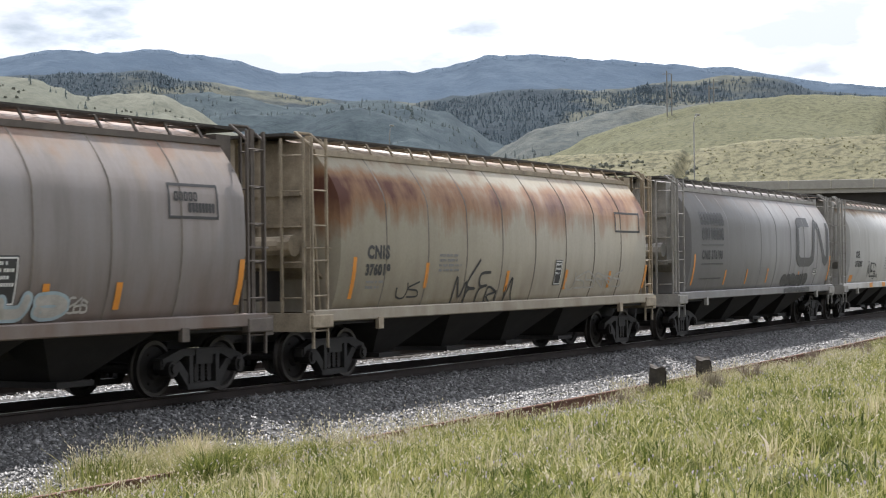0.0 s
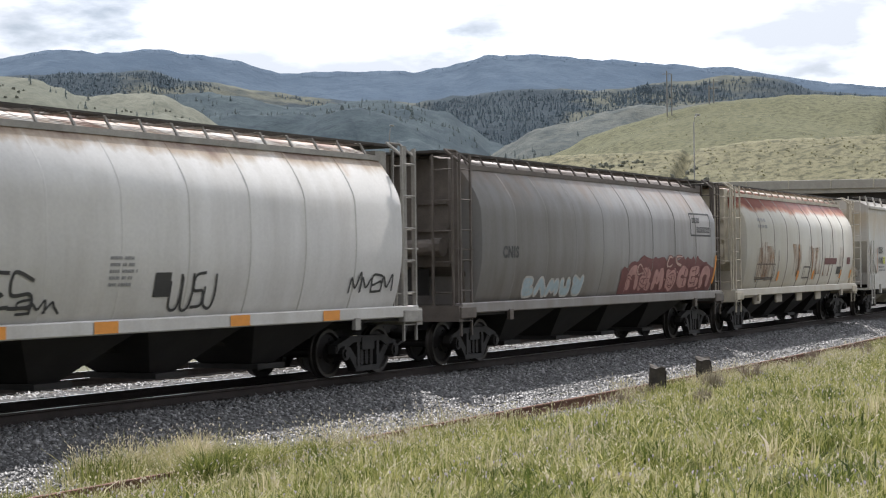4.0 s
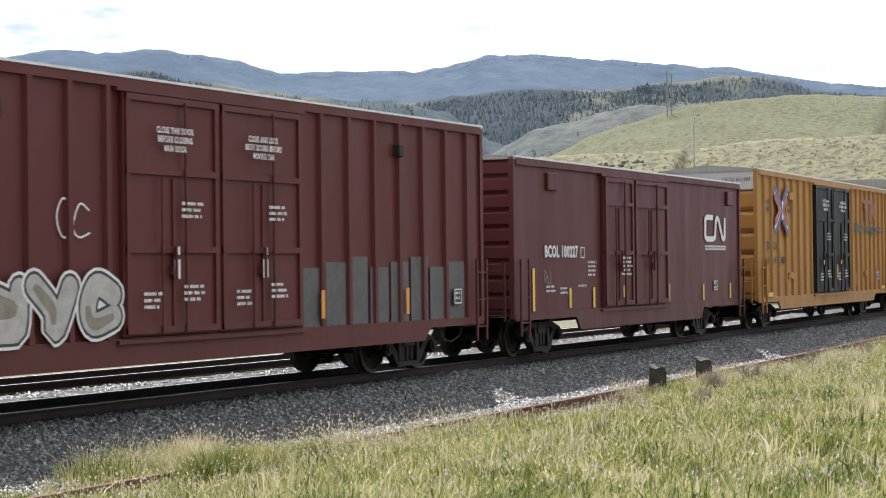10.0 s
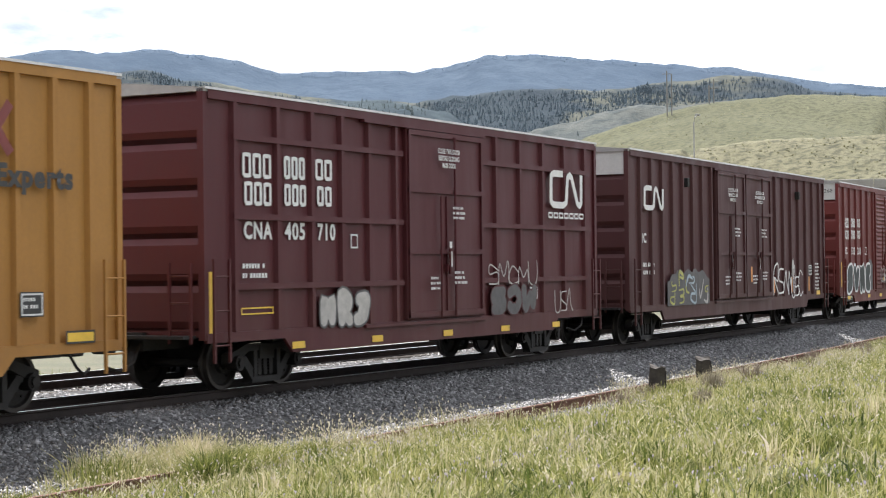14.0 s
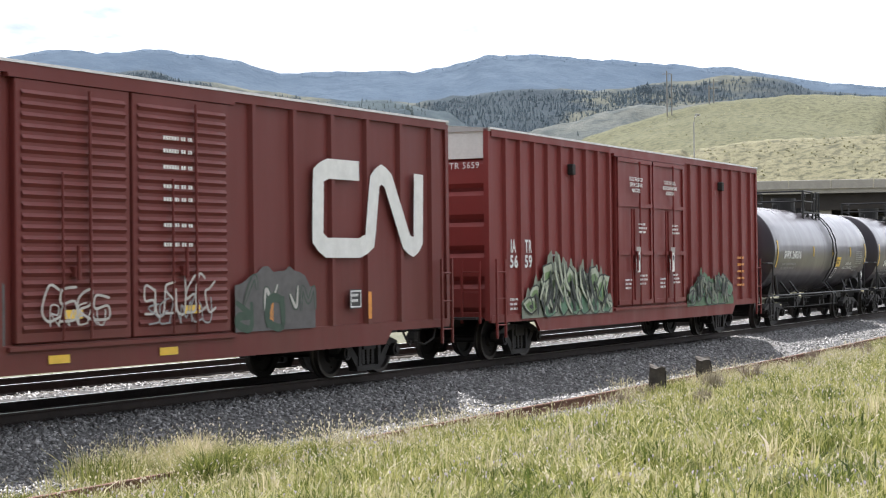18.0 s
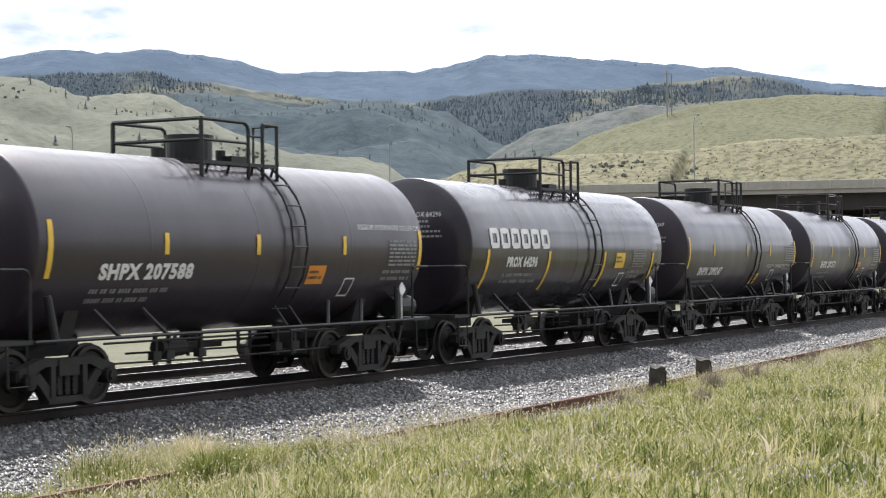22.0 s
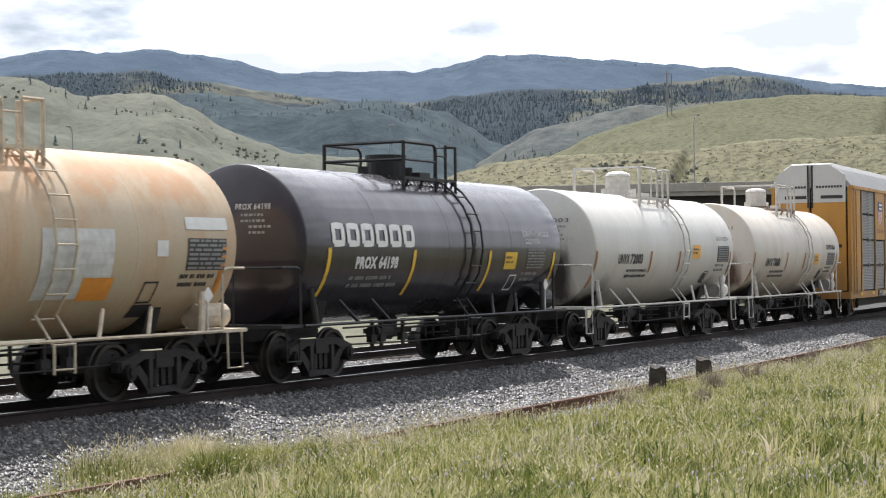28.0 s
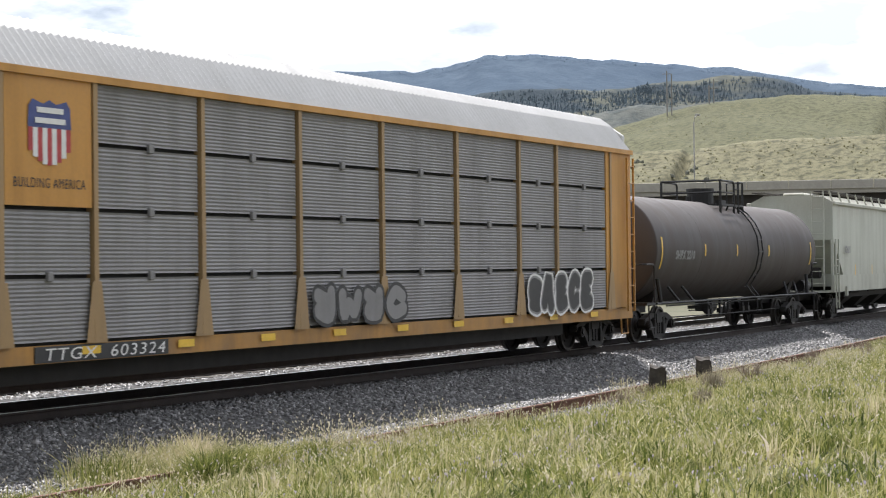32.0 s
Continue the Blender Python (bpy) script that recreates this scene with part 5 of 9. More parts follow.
def flat_hopper(x0, length, body, label, trim, under, top=4.22):
    """Long covered hopper with smooth slab sides and cut-away end triangles."""
    car = railcar("covered_hopper", x0, length, label, "hopper car", "covered hoppers of the train")
    L = length
    hw = 1.52
    bm = bmesh.new()
    plate(bm, [(1.75, 1.2), (L - 1.75, 1.2), (L - 1.75, 1.66), (L - 0.32, 2.88), (L - 0.32, top), (0.32, top), (0.32, 2.88), (1.75, 1.66)], -hw, hw)
    part("hopper_body", bm, body, car)
    for s in (-1, 1):
        y = s * (hw + 0.02)
        part("side_sill", box(0.1, L - 0.1, min(y - .03, y + .03), max(y - .03, y + .03), 1.02, 1.62), body, car)
        part("top_rail", soften(box(0.25, L - 0.25, min(y - .06, y + .06), max(y - .06, y + .06), top - 0.10, top + 0.03), 0.02), body, car)
    bm = bmesh.new()
    prism(bm, [(-hw, top), (hw, top), (1.0, top + 0.26), (-1.0, top + 0.26)], 0.35, L - 0.35)
    bmesh.ops.recalc_face_normals(bm, faces=bm.faces)
    part("roof", bm, body, car)
    for s in (-1, 1):
        y = s * 1.12
        part("running_board", shared("grating%.2f" % L, lambda: grating_bm(L, 0.22), GRATE), GRATE, car).matrix_basis = pose(0, y, top + 0.36)
    bm = shared("hopper_strut" + trim.name, lambda: piped([(0, -1.5, top), (0, -1.42, top + 0.2), (0, -1.36, top + 0.40)], 0.035, 5), trim)
    n = 14
    for i in range(n):
        part("board_bracket", bm, trim, car).matrix_basis = pose(0.4 + (L - 0.8) * i / (n - 1), 0, 0)
    hm = shared("hatch_long" + body.name, lambda: soften(box(-0.75, 0.75, -0.38, 0.38, top + 0.26, top + 0.37), 0.04), body)
    for i in range(9):
        part("roof_hatch", hm, body, car).matrix_basis = pose(L * (i + 0.7) / 9.4, 0, 0)
    for end, s in ((0.0, 1), (L, -1)):
        for y in (-hw + 0.02, hw - 0.06):
            part("corner_post", box(min(end + s * 0.22, end + s * 0.36), max(end + s * 0.22, end + s * 0.36), y - 0.02, y + 0.06, 1.05, top), body, car)
        part("end_deck", box(min(end + s * 0.1, end + s * 2.0), max(end + s * 0.1, end + s * 2.0), -1.45, 1.45, 1.00, 1.06), trim, car)
        ladder(car, end + s * 0.45, -hw - 0.1, 0.45, 2.9, "x", 0.44, trim)
        ladder(car, end + s * 0.10, -1.0, 1.1, top + 0.4, "y", 0.44, trim)
        truck(car, end + s * 2.0)
        bm = bmesh.new()
        pipe(bm, [(end + s * 0.9, -0.9, 1.7), (end + s * 0.9, 0.5, 1.7)], 0.2, 12)
        part("brake_cylinder", bm, under, car)
        bm = bmesh.new()
        pipe(bm, [(end + s * 0.36, -1.45, 1.95), (end + s * 1.45, -1.45, 1.95)], 0.022)
        pipe(bm, [(end + s * 0.95, -1.45, 1.1), (end + s * 0.95, -1.45, 2.6)], 0.022)
        part("end_grab", bm, trim, car)
        bx_pad = bmesh.new()
        bx(bx_pad, end + s * 2.0 - 0.09, end + s * 2.0 + 0.09, -hw - 0.12, -hw - 0.03, 0.86, 1.2)
        part("jacking_pad", bx_pad, trim, car)
    centre_sill(car, L)
    n = 4
    w = (L - 2 * 3.4) / n
    for i in range(n):
        chute(car, 3.4 + w * (i + 0.5), 0.85, 1.12, 0.36, under, 1.44)
    # Near-black filler box stands in for the shaded slope sheets between chutes.
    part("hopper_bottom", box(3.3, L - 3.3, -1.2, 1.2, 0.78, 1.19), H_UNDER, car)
    return car


# ---- auto rack ----
def auto_rack(x0, length, label):
    car = railcar("auto_rack", x0, length, label, "auto rack", "")
    L = length
    hw = 1.48
    zb, ze, zt = 0.98, 4.86, 5.72
    part("deck_sill", box(0.0, L, -hw + 0.02, hw - 0.02, 0.72, 0.98), RACK_YELLOW, car, "yellow flatcar side sill")
    part("inner_shell", box(0.2, L - 0.2, -hw + 0.10, hw - 0.10, 0.98, ze), RACK_INNER, car)
    # side panels between the posts
    xs = [1.9, 4.5, 6.5, 9.15, 12.0, 14.85, 17.85, 20.75, 22.7, 25.8]
    nb = len(xs) - 1
    rows = [zb + 0.02, 1.96, 2.93, 3.90, ze - 0.04]
    for s in (-1, 1):
        for i in range(nb):
            for j in range(4):
                if s == -1 and i == 1 and j >= 2:
                    continue
                part("side_panel", rack_panel(xs[i] + 0.09, xs[i + 1] - 0.09, rows[j] + 0.03, rows[j + 1] - 0.03, s, hw), RACK_PANEL, car)
        for i in range(nb + 1):
            y0, y1 = (-hw - 0.05, -hw + 0.1) if s == -1 else (hw - 0.1, hw + 0.05)
            bm = bmesh.new()
            bx(bm, xs[i] - 0.05, xs[i] + 0.05, y0, y1, zb, ze)
            v = [bm.verts.new(p) for p in ((xs[i] - 0.24, s * (hw + 0.045), zb), (xs[i] + 0.24, s * (hw + 0.045), zb), (xs[i] + 0.10, s * (hw + 0.055), zb + 0.9), (xs[i] - 0.10, s * (hw + 0.055), zb + 0.9))]
            bm.faces.new(v if s == -1 else v[::-1])
            part("rack_post", bm, RACK_POST, car)
        y = s * (hw + 0.02)
        part("roof_rail", box(0.1, L - 0.1, min(y - .06, y + .06), max(y - .06, y + .06), ze - 0.06, ze + 0.05), RACK_YELLOW, car)
        latch = shared("panel_latch", lambda: soften(box(-0.06, 0.06, -0.03, 0.03, -0.07, 0.07), 0.01), RACK_PANEL)
        for i in range(nb):
            for z in rows[1:4]:
                if s == -1 and not (i == 1 and z > 2.9):
                    part("panel_latch", latch, RACK_PANEL, car).matrix_basis = pose((xs[i] + xs[i + 1]) / 2, -hw - 0.02, z)
    part("underframe", box(3.3, L - 3.3, -1.05, 1.05, 0.42, 0.72), STEEL_DARK, car)
    # emblem panel
    sd = flat_side(-hw - 0.03)
    part("emblem_panel", box(xs[1] + 0.08, xs[2] - 0.08, -hw - 0.03, -hw + 0.06, rows[2] + 0.03, rows[4] - 0.02), RACK_YELLOW, car, "yellow panel with a shield emblem")
    cx = (xs[1] + xs[2]) / 2
    bm = bmesh.new()
    shield = [(-0.46, 0.0), (-0.44, 0.30), (-0.36, 0.40), (-0.14, 0.34), (0, 0.40), (0.14, 0.34), (0.36, 0.40), (0.44, 0.30), (0.46, 0.0)]
    v = [bm.verts.new((cx + p, -hw - 0.045, 4.07 + q)) for p, q in shield]
    bm.faces.new(v)
    part("emblem", bm, plain("emblem_blue", (0.05, 0.07, 0.22), 0.5), car, "blue head of a shield emblem")
    for i in range(9):
        x = cx - 0.45 + 0.10 * i
        patch(car, "emblem_stripe", x, x + 0.10, 3.54 + 0.20 * (abs(i - 4) / 4) ** 2, 4.07, EMBLEM_RED if i % 2 == 0 else WHITE_MARK, sd)
    patch(car, "emblem_bar", cx - 0.28, cx + 0.28, 4.28, 4.36, WHITE_MARK, flat_side(-hw - 0.045))
    patch(car, "emblem_bar", cx - 0.32, cx + 0.32, 4.13, 4.21, WHITE_MARK, flat_side(-hw - 0.045))
    lettering(car, "BUILDING AMERICA", cx - 0.76, 3.22, 0.20, BLACK_MARK, sd, width=1.52)
    # roof: corrugated, with chamfered sides
    bm = bmesh.new()
    n = 165
    sec = [(-hw - 0.05, ze), (-1.02, zt - 0.22), (-0.72, zt), (0.72, zt), (1.02, zt - 0.22), (hw + 0.05, ze)]
    prev = None
    for i in range(n * 2 + 1):
        x = 0.15 + (L - 0.30) * i / (2 * n)
        d = 0.04 if i % 2 else 0.0
        r = [bm.verts.new((x, y * (1 + d * 0.4), z + d)) for y, z in sec]
        if prev:
            for j in range(len(sec) - 1):
                bm.faces.new((prev[j], r[j], r[j + 1], prev[j + 1]))
        else:
            bm.faces.new(r)
        prev = r
    bm.faces.new(prev[::-1])
    bmesh.ops.recalc_face_normals(bm, faces=bm.faces)
    part("roof", bm, RACK_ROOF, car, "white corrugated roof")
    # ends: double doors, yellow below white
    for end, s in ((0.0, 1), (L, -1)):
        x = end + s * 0.02
        for y0, y1 in ((-1.30, -0.04), (0.04, 1.30)):
            d = part("end_door", soften(box(min(x, x + s * 0.15), max(x, x + s * 0.15), y0, y1, 1.02, 4.30), 0.02), RACK_YELLOW, car)
            bm = bmesh.new()
            e = 0.62 if y0 < -1 else -0.62
            prism(bm, [(y0, 4.30), (y1, 4.30), (y1, 5.70), (y0 * 0.55 if y0 < -1 else y0, 5.70), (y0, 5.30)] if y0 < -1 else [(y0, 4.30), (y1, 4.30), (y1, 5.30), (y1 * 0.55, 5.70), (y0, 5.70)], min(x, x + s * 0.14), max(x, x + s * 0.14))
            bmesh.ops.recalc_face_normals(bm, faces=bm.faces)
            part("door_head", bm, RACK_WHITE, d, "white upper part of the end door")
            # Dark strip put in for the shaded gap between the door leaves.
            part("meeting_strip", box(min(x - s * 0.01, x + s * 0.1), max(x - s * 0.01, x + s * 0.1), -0.11 if y0 < -1 else 0.045, -0.045 if y0 < -1 else 0.11, 4.1, 5.68), RACK_INNER, d)
            part("door_slot", box(min(x - s * 0.012, x), max(x - s * 0.012, x), y0 + 0.15, y1 - 0.45, 2.62, 2.74), BLACK_MARK, d)
            part("door_slot", box(min(x - s * 0.012, x), max(x - s * 0.012, x), y0 + 0.1, y1 - 0.35, 4.44, 4.56), BLACK_MARK, d)
            fb = bmesh.new()
            for k in range(9):
                yy = y0 + 0.12 + k * 0.11
                bx(fb, min(x - s * 0.012, x), max(x - s * 0.012, x), yy, yy + 0.08, 4.84, 4.92)
            part("small_stencil", fb, BLACK_MARK, d)["kind"] = "stuff"
        for y in (-hw, hw - 0.12):
            part("corner_post", box(min(end + s * 0.1, end + s * 0.5), max(end + s * 0.1, end + s * 0.5), y, y + 0.12, 0.98, ze), RACK_YELLOW, car)
        ladder(car, end + s * 0.35, -hw - 0.10, 0.9, ze - 0.15, "x", 0.40, RACK_YELLOW)
        part("end_sheet", box(min(end + s * 0.55, end + s * 1.7), max(end + s * 0.55, end + s * 1.7), -hw - 0.02, -hw + 0.08, 1.0, ze - 0.06), RACK_YELLOW, car)
        truck(car, end + s * 1.6)
        part("sill_step", piped([(end + s * 0.3, -1.44, 0.75), (end + s * 0.3, -1.46, 0.35), (end + s * 0.7, -1.46, 0.35), (end + s * 0.7, -1.44, 0.75)], 0.022), RACK_YELLOW, car)
    for i in range(11):
        x = xs[0] - 0.3 + (xs[-1] - xs[0]) * i / 10.4
        patch(car, "reflector", x, x + 0.42, 0.82, 0.94, YELLOW_MARK, flat_side(-hw))
    part("number_panel", box(5.2, 8.25, -hw - 0.004, -hw + 0.05, 0.735, 0.965), BLACK_MARK, car)
    lettering(car, "TTGX  603324", 5.36, 0.765, 0.25, WHITE_MARK, flat_side(-hw - 0.008), slant=0.15, width=2.75)
    graffiti(car, 21.0, 24.5, 0.95, 1.98, 5, BLACK_MARK, RACK_PANEL, flat_side(-hw - 0.06), 7, 0.05, WHITE_MARK)
    graffiti(car, 12.2, 15.6, 0.98, 1.85, 4, RACK_PANEL, BLACK_MARK, flat_side(-hw - 0.06), 12, 0.07)
    return car


def rack_panel(x0, x1, z0, z1, s, hw):
    """One ribbed screen panel."""
    bm = bmesh.new()
    n = 15
    y = s * hw
    prev = None
    for i in range(2 * n + 1):
        z = z0 + (z1 - z0) * i / (2 * n)
        d = -s * (0.012 if i % 2 else 0.0)
        r = (bm.verts.new((x0, y + d, z)), bm.verts.new((x1, y + d, z)))
        if prev:
            f = (prev[0], prev[1], r[1], r[0])
            bm.faces.new(f if s == -1 else f[::-1])
        prev = r
    return bm


RACK_YELLOW = paint("rack_yellow_paint", (0.55, 0.27, 0.045), 0.40, (0.18, 0.10, 0.04), 0.5, 0.0, low=0.75, low_col=(0.20, 0.125, 0.06))
RACK_POST = paint("faded_tan_post_paint", (0.36, 0.235, 0.105), 0.5, (0.22, 0.17, 0.12), 0.55)
RACK_WHITE = paint("rack_white_paint", (0.60, 0.595, 0.58), 0.18, (0.35, 0.33, 0.30), 0.45)
RACK_ROOF = paint("weathered_white_roof_sheet", (0.46, 0.46, 0.455), 0.2, (0.28, 0.27, 0.25), 0.5)
RACK_PANEL = paint("galvanised_screen", (0.25, 0.245, 0.245), 0.35, (0.12, 0.11, 0.10), 0.55)
RACK_INNER = plain("dark_rack_inside", (0.03, 0.03, 0.03), 0.8)
EMBLEM_RED = plain("emblem_red", (0.42, 0.04, 0.04), 0.5)

# hopper paints
H_GREY = paint("grey_hopper_paint", (0.215, 0.19, 0.178), 0.55, (0.11, 0.09, 0.075), 0.45, 0.45, low=1.0, low_col=(0.14, 0.085, 0.055), seed=1)
H_BEIGE = paint("rusted_beige_hopper_paint", (0.44, 0.40, 0.315), 0.18, (0.16, 0.12, 0.08), 0.5, 0.45, 3.6, 4.4, low=0.75, low_col=(0.17, 0.12, 0.08), rust_col=(0.12, 0.038, 0.022), seed=2, band=(3.40, 0.75, 1.15, (0.115, 0.040, 0.030), (0.30, 0.145, 0.065), 0.33))
H_CN = paint("plain_grey_hopper_paint", (0.265, 0.26, 0.26), 0.15, (0.16, 0.15, 0.14), 0.5, 0.12, low=0.25, seed=3)
H_WHITE = paint("off_white_hopper_paint", (0.62, 0.61, 0.59), 0.22, (0.2, 0.17, 0.13), 0.5, 0.75, 3.6, 4.6, low=0.35, low_col=(0.25, 0.21, 0.15), seed=4, band=(4.05, 0.3, 0.45, (0.15, 0.085, 0.055), (0.32, 0.24, 0.16), 0.34))
H_DARK = paint("dusty_grey_hopper_paint", (0.27, 0.262, 0.255), 0.45, (0.14, 0.12, 0.10), 0.5, 0.2, low=0.55, low_col=(0.16, 0.11, 0.08), seed=5)
# Its top band paints the walkway's shadows together with the rust.
H_RUST_SHADE_TOP = paint("rust_topped_white_paint", (0.63, 0.61, 0.55), 0.25, (0.40, 0.31, 0.20), 0.5, 0.25, 3.3, 4.3, low=0.5, low_col=(0.36, 0.27, 0.15), rust_col=(0.22, 0.055, 0.026), seed=6, band=(3.95, 0.55, 0.42, (0.17, 0.040, 0.022), (0.36, 0.13, 0.06), 0.46))
H_SLAB = paint("pale_grey_slab_paint", (0.575, 0.56, 0.525), 0.3, (0.42, 0.36, 0.27), 0.5, 0.1, low=0.2, seed=7, band=(3.75, 0.5, 1.5, (0.42, 0.34, 0.22), (0.49, 0.42, 0.31), 0.28))
H_LIME = paint("pale_green_grey_paint", (0.50, 0.52, 0.45), 0.25, (0.25, 0.25, 0.2), 0.5, 0.1, low=0.3, seed=8)
H_TRIM = plain("dusty_grey_end_steel", (0.30, 0.285, 0.26), 0.65, 0.0, 0.4, 3.0)
H_TRIM_BEIGE = plain("rusty_beige_end_steel", (0.34, 0.28, 0.20), 0.65, 0.0, 0.5, 3.0)
H_TRIM_CREAM = plain("rust_flecked_cream_end_steel", (0.50, 0.45, 0.36), 0.65, 0.0, 0.4, 3.0)
H_TRIM_DARK = plain("dark_brown_end_steel", (0.12, 0.10, 0.085), 0.7, 0.0, 0.4, 3.0)
# Shade below the sills is put into this near-black.
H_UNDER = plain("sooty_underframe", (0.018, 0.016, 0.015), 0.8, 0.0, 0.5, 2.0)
H_UNDER_PALE = plain("dirty_cream_underframe", (0.40, 0.36, 0.29), 0.7, 0.0, 0.4, 2.0)

# boxcar paints
B_AOK = paint("oxide_red_boxcar_paint", (0.118, 0.0262, 0.0255), 0.25, (0.10, 0.05, 0.04), 0.5, 0.0, low=0.25, low_col=(0.12, 0.07, 0.055), spec=0.22, seed=11)
B_LOW = paint("brown_red_boxcar_paint", (0.1094, 0.0274, 0.0296), 0.25, (0.09, 0.05, 0.045), 0.5, 0.0, low=0.2, spec=0.22, seed=12)
B_TTX = paint("golden_yellow_boxcar_paint", (0.425, 0.212, 0.054), 0.22, (0.25, 0.13, 0.05), 0.5, 0.0, low=0.25, low_col=(0.25, 0.13, 0.06), spec=0.22, seed=13)
B_TTX_DOOR = paint("black_door_paint", (0.010, 0.010, 0.0105), 0.2, (0.030, 0.034, 0.034), 0.5, spec=0.2, seed=14)
B_CNA = paint("maroon_boxcar_paint", (0.0912, 0.0205, 0.0251), 0.25, (0.08, 0.04, 0.04), 0.5, low=0.2, spec=0.22, seed=15)
B_BROWN = paint("dull_brown_boxcar_paint", (0.0821, 0.0308, 0.0319), 0.25, (0.08, 0.05, 0.045), 0.55, low=0.2, spec=0.22, seed=16)
B_IC = paint("brick_red_boxcar_paint", (0.1539, 0.0331, 0.0296), 0.25, (0.11, 0.05, 0.04), 0.5, low=0.25, spec=0.22, seed=17)
B_IATR = paint("fresh_red_boxcar_paint", (0.1938, 0.0319, 0.0296), 0.15, (0.14, 0.05, 0.04), 0.48, low=0.15, spec=0.22, seed=18)
END_WHITE = paint("white_end_paint", (0.60, 0.60, 0.58), 0.25, (0.3, 0.28, 0.25), 0.5)

# tank paints
T_BLACK = paint("black_tank_paint", (0.023, 0.016, 0.025), 0.15, (0.048, 0.042, 0.046), 0.45, spec=0.3, coat=0.75, seed=21)
T_BLACK_B = paint("worn_black_tank_paint", (0.024, 0.017, 0.026), 0.2, (0.052, 0.045, 0.048), 0.45, spec=0.3, coat=0.7, seed=22)
T_GLOSS = paint("glossy_black_tank_paint", (0.013, 0.009, 0.016), 0.08, (0.022, 0.022, 0.025), 0.45, spec=0.2, coat=1.0, coat_rough=0.15, seed=23)
T_WHITE = paint("white_tank_paint", (0.62, 0.605, 0.565), 0.18, (0.45, 0.40, 0.32), 0.42, low=0.35, low_col=(0.46, 0.39, 0.26), seed=24, saddles=(1.9, 10.1))
T_ORANGE = paint("rust_stained_cream_tank_paint", (0.54, 0.44, 0.31), 0.55, (0.50, 0.25, 0.10), 0.5, 0.5, 2.6, 3.8, low=0.3, low_col=(0.40, 0.30, 0.18), rust_col=(0.50, 0.22, 0.08), seed=25)
T_CREAM = paint("cream_tank_paint", (0.62, 0.58, 0.52), 0.40, (0.52, 0.38, 0.25), 0.48, 0.30, 3.0, 4.6, low=0.6, low_col=(0.44, 0.28, 0.15), rust_col=(0.50, 0.33, 0.18), fringe=(0.54, 0.42, 0.28), seed=26, saddles=(1.9, 10.2))
T_BROWN = paint("dusty_brown_black_tank_paint", (0.050, 0.041, 0.038), 0.35, (0.10, 0.075, 0.062), 0.6, seed=27)

RUSTY_DECK = plain("rust_streaked_platform_steel", (0.26, 0.19, 0.145), 0.75, 0.0, 0.5, 3.0)

